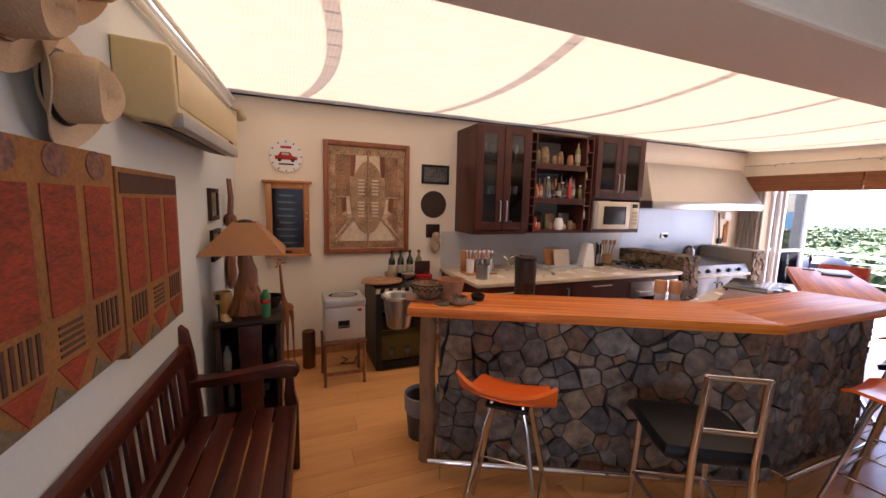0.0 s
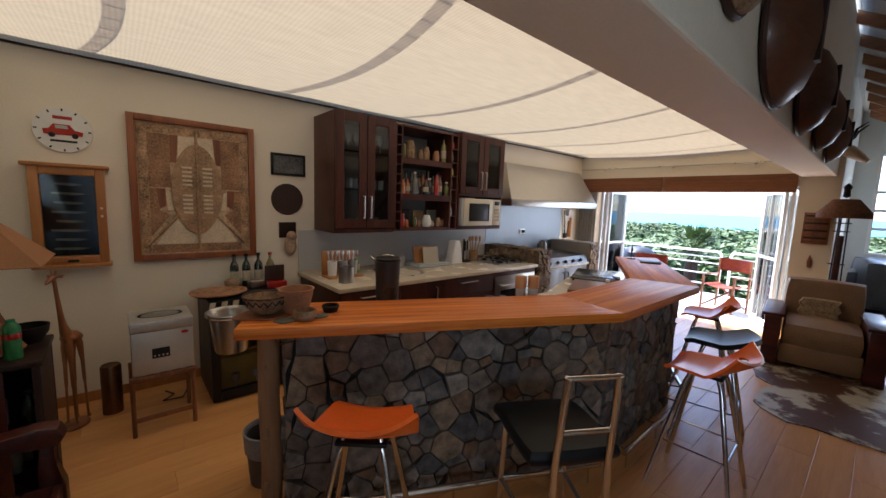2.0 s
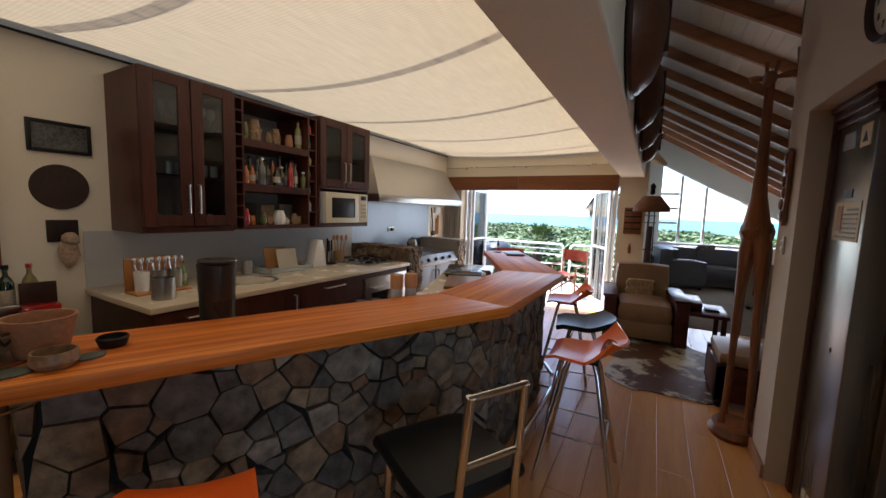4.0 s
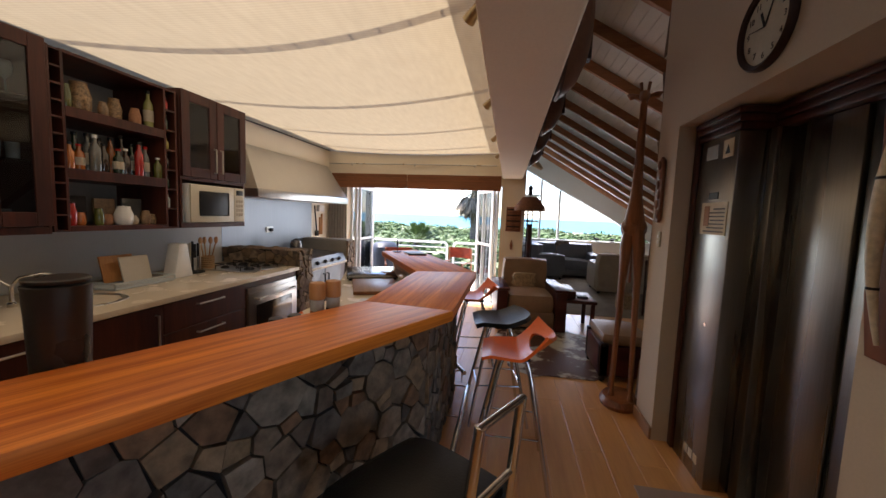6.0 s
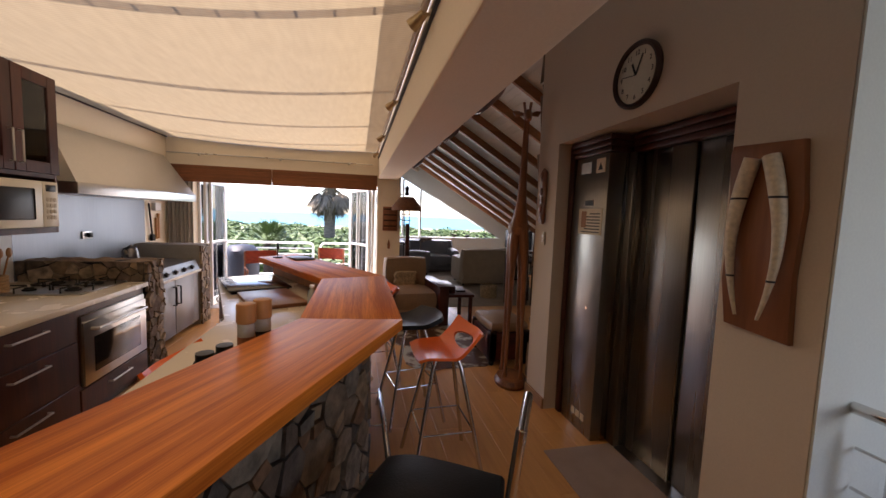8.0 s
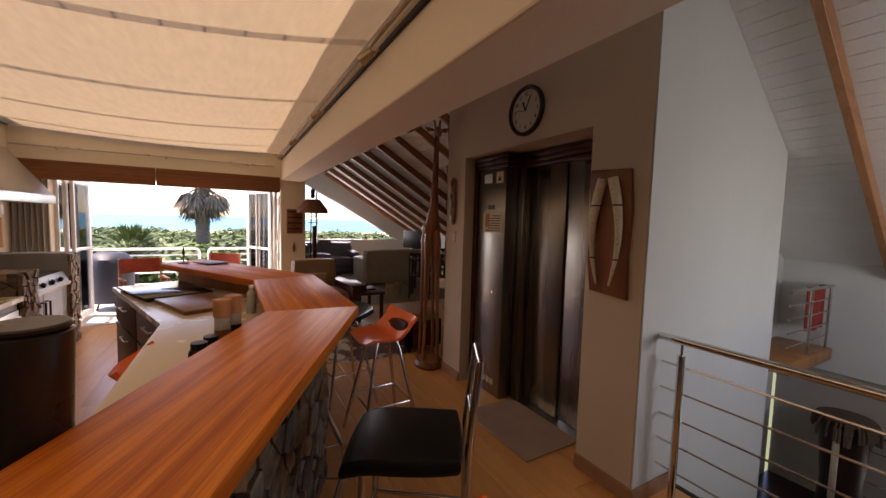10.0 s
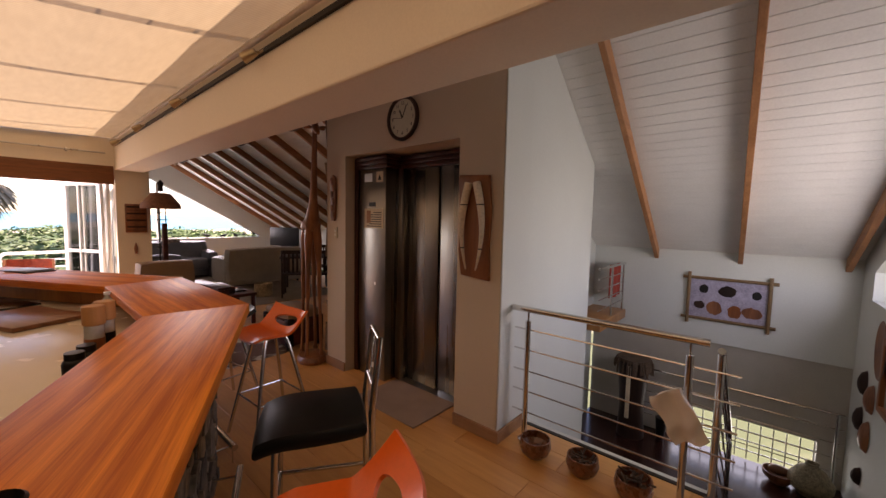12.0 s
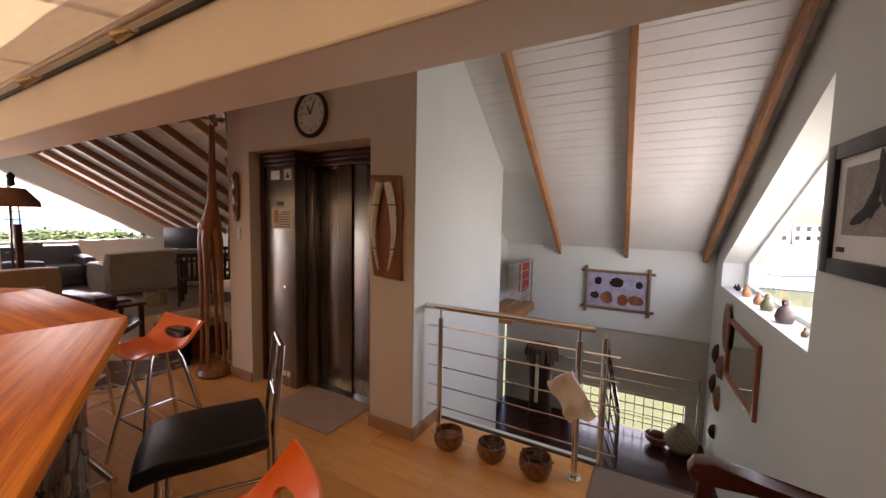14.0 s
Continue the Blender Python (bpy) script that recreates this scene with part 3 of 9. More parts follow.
BACK = [(2.43, 5.06), (4.06, 4.30), (5.18, 4.30), (6.45, 5.02)]
bm = B()
prism(bm, FACE + BACK[::-1], 0, BAR_Z - 0.056)
part("core", bm, MORTAR, bar, smooth=False)
bm = B()
tube(bm, [(2.27, 4.99, 0), (2.275, 4.985, 0.3), (2.265, 4.99, 0.62), (2.27, 4.99, BAR_Z - 0.056)], 0.052, 14)
for z in (0.18, 0.47, 0.8):
    blob(bm, (2.235, 4.945, z), (0.018, 0.014, 0.03), 8)
part("log_post", bm, wood_mat("pale_log", (0.20, 0.10, 0.045), (0.34, 0.19, 0.09), "z", 7, 0.6), bar, "pale debarked log post at the bar end")
bm = B()
sup = []
for i in range(3):
    a, b = Vector((*FACE[i], 0)), Vector((*FACE[i + 1], 0))
    d = (b - a).normalized()
    n = Vector((d.y, -d.x, 0)) * 0.16
    p0, p1 = a + n + Vector((0, 0, 0.12)), b + n + Vector((0, 0, 0.12))
    p0 += d * (0.08 if i else -0.05)
    p1 -= d * 0.08
    bm = B()
    cyl(bm, p0, p1, 0.02, seg=14)
    for f in (0.04, 0.5, 0.96):
        q = p0.lerp(p1, f)
        cyl(bm, q, q - n * 0.98, 0.007, seg=8)
        cyl(bm, q - Vector((0, 0, 0.01)), (q.x, q.y, 0.004), 0.005, seg=8)
    part("foot_rail", bm, CHROME, bar, "chrome foot rail along the stone base")

for i in range(3):
    a, b = Vector((*BACK[i], 0)), Vector((*BACK[i + 1], 0))
    d = (b - a).normalized()
    n = Vector((-d.y, d.x, 0))
    bm = B()
    prism(bm, [(p.x, p.y) for p in (a + n * 0.002, b + n * 0.002, b + n * 0.012, a + n * 0.012)], 0.903, BAR_Z - 0.057)
    part("back_board", bm, PINE, bar, "brown wooden upstand under the bar top", False)

# lower worktop on the kitchen side
wt = thing("prep_counter", "cream-topped low worktop on dark cabinets behind the bar", "worktop", (0, 0, 0))
LOW = [(2.80, 5.03), (3.1, 4.98), (4.62, 4.94), (6.2, 5.50), (6.46, 5.03), (5.19, 4.31), (4.07, 4.31), (2.78, 4.91)]
bm = B()
prism(bm, LOW, 0.862, 0.90, 0.004)
part("worktop", bm, CREAMTOP, wt, "pale cream solid worktop")
bm = B()
prism(bm, [(4.6, 4.90), (6.15, 5.45), (6.43, 5.03), (5.18, 4.315), (4.60, 4.315)], 0.0, 0.861)
part("cabinet_body", bm, MAHOG, wt, smooth=False)
d = (Vector((6.15, 5.45, 0)) - Vector((4.6, 4.90, 0)))
L = d.length
d.normalize()
nrm = Vector((-d.y, d.x, 0))
for i in range(2):
    for z0, z1 in ((0.62, 0.85), (0.12, 0.60)):
        bm = B()
        box(bm, 0.02 + i * L / 2, 0.0, z0, (i + 1) * L / 2 - 0.02, 0.02, z1, 0.003)
        dr = part("drawer_front", bm, MAHOG, wt)
        dr.matrix_basis = pose(4.6, 4.90, 0, 0, 0, math.degrees(math.atan2(d.y, d.x)))
        bm = B()
        hx = (i + 0.5) * L / 2
        tube(bm, [(hx - 0.09, 0.02, z1 - 0.07), (hx - 0.09, 0.045, z1 - 0.07), (hx + 0.09, 0.045, z1 - 0.07), (hx + 0.09, 0.02, z1 - 0.07)], 0.006, 8)
        part("handle", bm, STEEL, dr)

# ---- kitchen ----
TUMBLER = [(0.0, 0.0), (0.030, 0.0), (0.034, 0.10), (0.031, 0.10), (0.027, 0.008), (0.0, 0.008)]
WINE = [(0.0, 0.0), (0.034, 0.003), (0.006, 0.012), (0.005, 0.09), (0.03, 0.125), (0.036, 0.165), (0.030, 0.20), (0.028, 0.20), (0.033, 0.165), (0.026, 0.13), (0.0, 0.10)]
def bottle_profile(r, h, neck=0.013, shoulder=0.62):
    return [(0, 0), (r * 0.95, 0), (r, 0.008), (r, h * shoulder), (r * 0.8, h * (shoulder + 0.08)), (neck, h * (shoulder + 0.18)), (neck, h * 0.97), (neck * 1.2, h * 0.975), (neck * 1.2, h), (0, h)]


def tinted(name, c, rough=0.12, coat=0.6):
    return rough_mat(name, c, rough, vary=0.1, bump=0.0, coat=coat, rvary=0.04)


GREENG, BROWNG, AMBER = tinted("green_bottle_glass", (0.012, 0.028, 0.010)), tinted("brown_bottle_glass", (0.03, 0.012, 0.004)), tinted("amber_spirit", (0.36, 0.10, 0.015))
CLEARG, RED, PAPER = tinted("pale_bottle_glass", (0.42, 0.45, 0.43)), tinted("red_gloss", (0.40, 0.02, 0.015)), rough_mat("label_paper", (0.50, 0.43, 0.32), 0.8, vary=0.15)
CERAM, TERRA = rough_mat("glazed_stoneware", (0.27, 0.17, 0.09), 0.35, vary=0.35, scale=25), rough_mat("terracotta", (0.42, 0.20, 0.10), 0.7, vary=0.2, scale=12)
YELLOWG = tinted("yellow_glass", (0.40, 0.34, 0.08))


def bottle(at, r, h, mat, label, paper=True, cap=BLACK, shoulder=0.62):
    t = thing("bottle", label, "bottle", at)
    bm = B()
    lathe(bm, bottle_profile(r, h, min(0.013, r * 0.45), shoulder), 18)
    part("glass_body", bm, mat, t)
    if paper:
        bm = B()
        lathe(bm, [(r + 0.0008, h * 0.18), (r + 0.0012, h * 0.19), (r + 0.0012, h * 0.48), (r + 0.0008, h * 0.49)], 18)
        part("paper_label", bm, PAPER, t, "pale paper label")
    bm = B()
    n = min(0.013, r * 0.45) * 1.3
    lathe(bm, [(0, h * 0.93), (n, h * 0.93), (n, h + 0.004), (0, h + 0.004)], 14)
    part("cap", bm, cap, t)
    return t


def jar(at, r, h, mat, label, lid=None):
    t = thing("jar", label, "jar", at)
    bm = B()
    lathe(bm, [(0, 0), (r * 0.8, 0), (r, h * 0.2), (r * 1.02, h * 0.55), (r * 0.75, h * 0.85), (r * 0.7, h * 0.9), (0, h * 0.9)], 20)
    part("body", bm, mat, t)
    bm = B()
    lathe(bm, [(0, h * 0.9), (r * 0.74, h * 0.9), (r * 0.72, h * 0.98), (r * 0.2, h), (0, h * 1.02)], 18)
    part("lid", bm, lid or mat, t)
    return t


PALEBACK = rough_mat("pale_back_board", (0.36, 0.33, 0.29), 0.6, vary=0.06)


def wall_cabinet(x0, x1, z0, z1, label, doors=True, niche=0.0):
    y0, y1 = 6.477, NY - 0.003
    t = thing("wall_cabinet", label, "cabinet", (x0, y0, z0))
    w, d, h = x1 - x0, y1 - y0, z1 - z0
    for nm, b in (("side_panel", (0, 0, 0, 0.02, d, h)), ("side_panel", (w - 0.02, 0, 0, w, d, h)), ("top_panel", (0.02, 0, h - 0.02, w - 0.02, d, h)), ("bottom_panel", (0.02, 0, 0, w - 0.02, d, 0.045)), ("back_panel", (0.02, d - 0.012, 0.045, w - 0.02, d, h - 0.02))):
        bm = B()
        box(bm, *b, 0.002, 1)
        part(nm, bm, PALEBACK if nm == "back_panel" else MAHOG, t)
    if niche:
        bm = B()
        box(bm, 0.02, 0.0, niche, w - 0.02, d - 0.012, niche + 0.03, 0.002, 1)
        part("shelf", bm, MAHOG, t)
    if doors:
        b0 = niche + 0.03 if niche else 0.05
        for i in range(2):
            a, b = i * w / 2 + 0.004, (i + 1) * w / 2 - 0.004
            bm = B()
            f = 0.085
            for q in ((a, b0, a + f, h), (b - f, b0, b, h), (a + f, b0, b - f, b0 + f), (a + f, h - f, b - f, h)):
                box(bm, q[0], -0.024, q[1], q[2], -0.002, q[3], 0.003, 1)
            dr = part("door", bm, MAHOG, t, "dark framed door with a glass pane")
            bm = B()
            box(bm, a + f - 0.005, -0.014, b0 + f - 0.005, b - f + 0.005, -0.010, h - f + 0.005)
            part("pane", bm, SMOKED, dr)
            bm = B()
            hx = b - 0.035 if i == 0 else a + 0.035
            hz = b0 + (0.1 if niche == 0 else 0.06)
            tube(bm, [(hx, -0.024, hz), (hx, -0.05, hz), (hx, -0.05, hz + 0.22), (hx, -0.024, hz + 0.22)], 0.007, 8)
            part("handle", bm, STEEL, dr, "brushed steel bar handle")
    return t


cab = wall_cabinet(3.30, 3.975, 1.335, 2.50, "tall dark mahogany wall cabinet with two glass doors")
for z in (0.43, 0.80):
    bm = B()
    box(bm, 0.022, 0.03, z, 0.653, 0.48, z + 0.012)
    part("glass_shelf", bm, SMOKED, cab)
rng = random.Random(4)
for sh, prof, nm in ((1.381, TUMBLER, "tumbler"), (1.778, TUMBLER, "tumbler"), (2.148, WINE, "wine_glass")):
    for i in range(7):
        bm = B()
        lathe(bm, prof, 14)
        single(nm, bm, CLEARG, "clear drinking glass standing in the cabinet", "glass", (3.38 + i * 0.085, 6.60 + rng.uniform(0, 0.12), sh), group="glasses in the cabinet")

# open shelves with bottle columns at both ends
shelf = thing("shelf_unit", "open dark mahogany shelves crowded with bottles and jars", "shelf", (3.985, 6.477, 1.345))
W, D, H = 0.91, 0.497, 1.14
for nm, b in (("side_panel", (0, 0.0, 0, 0.018, D, H)), ("side_panel", (0.075, 0, 0, 0.093, D, H)), ("side_panel", (W - 0.12, 0, 0, W - 0.102, D, H)), ("side_panel", (W - 0.018, 0, 0, W, D, H)), ("back_panel", (0.018, D - 0.012, 0, W - 0.018, D, H)), ("top_panel", (0.093, 0, H - 0.02, W - 0.12, D - 0.012, H)), ("bottom_panel", (0.093, 0, 0, W - 0.12, D - 0.012, 0.035)), ("shelf", (0.093, 0, 0.34, W - 0.12, D - 0.012, 0.41)), ("shelf", (0.093, 0, 0.735, W - 0.12, D - 0.012, 0.80))):
    bm = B()
    box(bm, *b, 0.002, 1)
    part(nm, bm, PALEBACK if nm == "back_panel" else MAHOG, shelf)
for cx, n in ((0.018, 11), (W - 0.102, 7)):
    for i in range(n + 1):
        bm = B()
        box(bm, cx, 0.0, i * (H - 0.02) / n, cx + (0.057 if n == 11 else 0.084), D - 0.012, i * (H - 0.02) / n + 0.012)
        part("divider", bm, MAHOG, shelf)
for i, (c, hh) in enumerate(((CLEARG, 0.12), (GREENG, 0.11), (BROWNG, 0.12), (YELLOWG, 0.10), (GREENG, 0.12), (RED, 0.10))):
    bottle((4.835, 6.53, 1.36 + (i + 1) * 1.12 / 7 + 0.0005 - 0.003), 0.022, hh, c, "small bottle in the narrow side rack", False)
PATT = rough_mat("patterned_glaze", (0.34, 0.21, 0.10), 0.35, vary=0.6, scale=40, fine=90, bump=0.1)
OLIVE, ORNG = tinted("olive_glass", (0.10, 0.11, 0.02)), tinted("orange_spirit", (0.48, 0.15, 0.03))
SMOKE = tinted("grey_glass", (0.13, 0.13, 0.12))
rgs = random.Random(91)
for i, (r, h, m) in enumerate(((0.04, 0.16, OLIVE), (0.085, 0.21, PATT), (0.04, 0.11, CERAM), (0.06, 0.17, PATT), (0.05, 0.13, TERRA))):
    jar((4.155 + i * 0.117, 6.58 + 0.05 * (i % 2), 1.345 + 0.8005), r * 0.78, h, m, "patterned pottery jar on the open shelf")
bottle((4.735, 6.58, 1.345 + 0.8005), 0.034, 0.29, tinted("pale_yellow_glass", (0.30, 0.30, 0.10)), "tall yellow-green bottle on the open shelf", True)
tones = (ORNG, AMBER, SMOKE, BROWNG, GREENG, BROWNG, RED, SMOKE, OLIVE)
for i in range(9):
    bottle((4.125 + i * 0.079, 6.53 + 0.03 * (i % 2), 1.345 + 0.4105), rgs.uniform(0.025, 0.034), rgs.uniform(0.15, 0.26), tones[i], "labelled spirit bottle on the open shelf", i % 3 == 1, (BLACK, RED, WHITEP)[i % 3])
for i in range(8):
    bottle((4.16 + i * 0.08, 6.645, 1.345 + 0.4105), 0.028, rgs.uniform(0.22, 0.30), (BROWNG, GREENG, SMOKE, BROWNG, AMBER)[i % 5], "dark spirit bottle at the back of the shelf", i % 4 == 2)
for i, (r, h, m) in enumerate(((0.034, 0.15, RED), (0.032, 0.09, ORNG), (0.03, 0.12, OLIVE), (0.036, 0.08, TERRA), (0.058, 0.14, WHITEP), (0.05, 0.07, PAPER), (0.034, 0.11, CERAM), (0.03, 0.08, PATT))):
    jar((4.13 + i * 0.088, 6.55 + 0.04 * (i % 2), 1.345 + 0.0355), r, h, m, "small jar on the lowest open shelf")
for i, (w, hh, m) in enumerate(((0.17, 0.20, IRON), (0.15, 0.19, CERAM), (0.16, 0.20, SMOKE))):
    bm = B()
    box(bm, -w / 2, 0, 0, w / 2, 0.02, hh, 0.003)
    single("small_picture", bm, m, "small dark framed card leaning at the back of the shelf", "picture", (4.25 + i * 0.21, 6.69, 1.345 + 0.0355))
cab3 = wall_cabinet(4.915, 5.715, 1.345, 2.525, "dark mahogany wall cabinet with glass doors over a microwave niche", True, 0.42)
for i in range(8):
    bm = B()
    lathe(bm, WINE, 14)
    single("wine_glass", bm, CLEARG, "clear wine glass standing in the cabinet", "glass", (5.02 + i * 0.085, 6.60 + rng.uniform(0, 0.1), 1.345 + 0.4505 + (0.0 if i % 2 else 0.0)), group="glasses in the cabinet")

mw = thing("microwave_oven", "cream microwave oven with a dark window in its niche", "microwave", (4.985, 6.44, 1.392))
bm = B()
box(bm, 0, 0.02, 0.0, 0.68, 0.42, 0.345, 0.008)
part("body", bm, WHITEP, mw)
bm = B()
box(bm, 0.0, 0.0, 0.002, 0.53, 0.019, 0.343, 0.006)
dr = part("door", bm, rough_mat("cream_enamel", (0.66, 0.60, 0.47), 0.35, vary=0.03, bump=0.02), mw)
bm = B()
box(bm, 0.09, -0.004, 0.06, 0.45, 0.001, 0.285, 0.01)
part("window", bm, BLACK, dr)
bm = B()
box(bm, 0.532, 0.0, 0.002, 0.68, 0.019, 0.343, 0.006)
cp = part("control_panel", bm, rough_mat("cream_enamel_panel", (0.64, 0.58, 0.46), 0.4, vary=0.03, bump=0.02), mw)
bm = B()
box(bm, 0.56, -0.003, 0.27, 0.655, 0.001, 0.32, 0.003)
part("display", bm, BLACK, cp)
for i in range(4):
    for j in range(3):
        bm = B()
        box(bm, 0.56 + j * 0.034, -0.003, 0.06 + i * 0.045, 0.587 + j * 0.034, 0.001, 0.09 + i * 0.045, 0.002, 1)
        part("button", bm, PAPER, cp)

# base cabinets, worktop, oven
base = thing("base_cabinet", "run of dark mahogany base cabinets with steel bar handles", "cabinet", (3.15, 6.02, 0))
bm = B()
box(bm, 0, 0.0, 0.10, 2.80, 0.95, 0.858)
box(bm, 0.02, 0.06, 0.0, 2.78, 0.95, 0.099)
part("body", bm, MAHOG, base, smooth=False)
def front(parent, x0, x1, z0, z1, horizontal=True, frac=0.5):
    bm = B()
    box(bm, x0 + 0.003, -0.02, z0, x1 - 0.003, -0.001, z1, 0.003, 1)
    p = part("drawer_front" if horizontal else "door", bm, MAHOG, parent)
    bm = B()
    if horizontal:
        c, z = (x0 + x1) / 2, z1 - 0.055
        tube(bm, [(c - 0.13, -0.02, z), (c - 0.13, -0.048, z), (c + 0.13, -0.048, z), (c + 0.13, -0.02, z)], 0.007, 8)
    else:
        c = x1 - 0.06
        tube(bm, [(c, -0.02, z1 - 0.32), (c, -0.048, z1 - 0.32), (c, -0.048, z1 - 0.06), (c, -0.02, z1 - 0.06)], 0.007, 8)
    part("handle", bm, STEEL, p)


for a, b, hz in ((0.0, 0.62, True), (0.62, 1.12, False), (1.12, 1.94, True)):
    if hz:
        for z0, z1 in ((0.64, 0.853), (0.34, 0.634), (0.105, 0.334)):
            front(base, a, b, z0, z1)
    else:
        front(base, a, b, 0.105, 0.853, False)
front(base, 1.95, 2.80, 0.105, 0.28)
bm = B()
box(bm, 3.12, 5.985, 0.86, 5.965, NY - 0.001, 0.90, 0.004)
top = single("kitchen_worktop", bm, CREAMTOP, "cream stone-effect kitchen worktop along the back wall", "worktop")
oven = thing("built_in_oven", "stainless steel built-in oven with a dark glass door", "oven", (5.13, 6.0, 0.30))
bm = B()
box(bm, 0, 0, 0, 0.79, 0.04, 0.50, 0.004)
part("frame", bm, STEEL, oven)
bm = B()
box(bm, 0.0, -0.012, 0.0, 0.79, -0.001, 0.455, 0.004)
dr = part("door", bm, STEEL, oven)
bm = B()
box(bm, 0.10, -0.017, 0.07, 0.69, -0.011, 0.33, 0.004)
part("window", bm, tinted("oven_glass", (0.015, 0.015, 0.017)), dr)
bm = B()
tube(bm, [(0.08, -0.012, 0.395), (0.08, -0.055, 0.395), (0.71, -0.055, 0.395), (0.71, -0.012, 0.395)], 0.011, 10)
part("handle", bm, STEEL, dr)

hob = thing("gas_hob", "black gas hob with cast-iron pan grates", "hob", (5.38, 6.14, 0.9005))
bm = B()
box(bm, 0, 0, 0, 0.57, 0.56, 0.012, 0.004)
part("plate", bm, STEEL, hob)
for i, (cx, cy, r) in enumerate(((0.14, 0.14, 0.05), (0.42, 0.14, 0.04), (0.14, 0.42, 0.04), (0.42, 0.42, 0.05))):
    bm = B()
    lathe(bm, [(r, 0.012), (r, 0.022), (r * 0.7, 0.026), (r * 0.65, 0.034), (0, 0.034)], 18, (cx, cy, 0))
    part("burner", bm, IRON, hob)
    bm = B()
    for a in range(4):
        dx, dy = math.cos(a * math.pi / 2), math.sin(a * math.pi / 2)
        tube(bm, [(cx + dx * 0.13, cy + dy * 0.13, 0.012), (cx + dx * 0.13, cy + dy * 0.13, 0.05), (cx + dx * 0.02, cy + dy * 0.02, 0.05)], 0.006, 6)
    part("grate", bm, IRON, hob)

# splashbacks
bm = B()
box(bm, 3.13, NY - 0.008, 0.902, 5.96, NY - 0.001, 1.33)
setting("splashback_glass", bm, rough_mat("grey_glass_splashback", (0.52, 0.52, 0.51), 0.35, vary=0.03, bump=0), "pale grey glass splashback", "splashback")
bm = B()
box(bm, 5.962, NY - 0.008, 0.902, 8.0, NY - 0.001, 1.66)
setting("splashback_steel", bm, rough_mat("splash_steel", (0.26, 0.28, 0.31), 0.45, 0.9, vary=0.05, stretch=(1, 1, 0.05), bump=0.02), "brushed steel splashback behind the hob", "splashback")
sock = thing("wall_socket", "white double wall socket with a black plug", "socket", (6.85, NY - 0.009, 1.25))
bm = B()
box(bm, -0.075, -0.012, -0.04, 0.075, 0.0, 0.04, 0.004)
part("plate", bm, STEEL, sock)
bm = B()
box(bm, -0.02, -0.05, -0.025, 0.03, -0.012, 0.025, 0.008)
part("plug", bm, BLACK, sock)

# cooker hood
hood = thing("cooker_hood", "broad slanted stainless steel cooker hood over the hob", "cooker hood", (5.93, 6.477, 1.665))
bm = B()
w = 2.40
lo = [(0, 0), (w, 0), (w, 0.498), (0, 0.498)]
v = [bm.verts.new(p) for p in ((0, 0, 0.10), (w, 0, 0.10), (w, 0.498, 0.10), (0, 0.498, 0.10), (0.36, 0.44, 0.66), (w + 0.12, 0.44, 0.66), (w + 0.12, 0.498, 0.66), (0.36, 0.498, 0.66))]
for f in ((0, 1, 5, 4), (1, 2, 6, 5), (2, 3, 7, 6), (3, 0, 4, 7), (4, 5, 6, 7), (0, 3, 2, 1)):
    bm.faces.new([v[k] for k in f])
part("canopy", bm, rough_mat("matt_steel", (0.56, 0.53, 0.48), 0.42, 0.75, vary=0.05, bump=0.02), hood, smooth=False)
bm = B()
box(bm, -0.004, -0.012, 0.0, w + 0.004, 0.498, 0.098, 0.003)
part("rim", bm, STEEL, hood)

# stone wall between hob and grill, plastered end wall
sw = thing("stone_divider", "rough brown stone dividing wall between hob and grill", "stone wall", (5.975, 6.0, 0))
bm = B()
box(bm, 0.02, 0.02, 0, 0.285, 0.97, 1.07)
part("core", bm, MORTAR, sw, smooth=False)
stone_face(sw, (0.0, 0.02, 0), (1, 0, 0), 0.305, 1.08, 0.085, 31, STONEB, 0.03, 0.004)
stone_face(sw, (0.02, 0.97, 0.89), (0, -1, 0), 0.95, 0.19, 0.11, 32, STONEB, 0.025, 0.004)
bm = B()
grid_surface(bm, 8, 20, lambda a, b: (a * 0.305, b * 0.97, 1.075 + 0.018 * noise.noise(Vector((a * 3, b * 9, 1)))))
part("cap", bm, STONEB, sw)
ew = thing("plastered_divider", "grey plastered end wall of the grill with stone edge", "wall", (7.72, 6.18, 0))
bm = B()
box(bm, 0.0, 0.03, 0, 0.28, 0.79, 1.09, 0.015)
part("core", bm, rough_mat("grey_cement", (0.27, 0.25, 0.23), 0.85, vary=0.12, bump=0.3), ew)
stone_face(ew, (0.0, 0.03, 0), (1, 0, 0), 0.28, 1.08, 0.09, 33, STONEB, 0.03, 0.004)

DARKST = rough_mat("dark_brushed_steel", (0.16, 0.155, 0.16), 0.38, 0.85, vary=0.08, stretch=(1, 1, 0.05), fine=120, bump=0.02)
grill = thing("gas_grill", "steel built-in barbecue with knobs above two doors", "grill", (6.30, 6.2, 0))
bm = B()
box(bm, 0, 0.02, 0.08, 1.40, 0.75, 0.74)
part("body", bm, rough_mat("grey_steel_cabinet", (0.14, 0.13, 0.13), 0.4, 0.6, vary=0.06), grill, smooth=False)
bm = B()
box(bm, 0, -0.02, 0.742, 1.40, 0.75, 0.775, 0.004)
part("ledge", bm, CREAMTOP, grill)
bm = B()
prism(bm, [(-0.02, 0.776), (0.03, 0.90), (0.72, 0.93), (0.72, 0.776)], 0.05, 1.35, 0.008, 2, plane="x")
part("hood", bm, DARKST, grill)
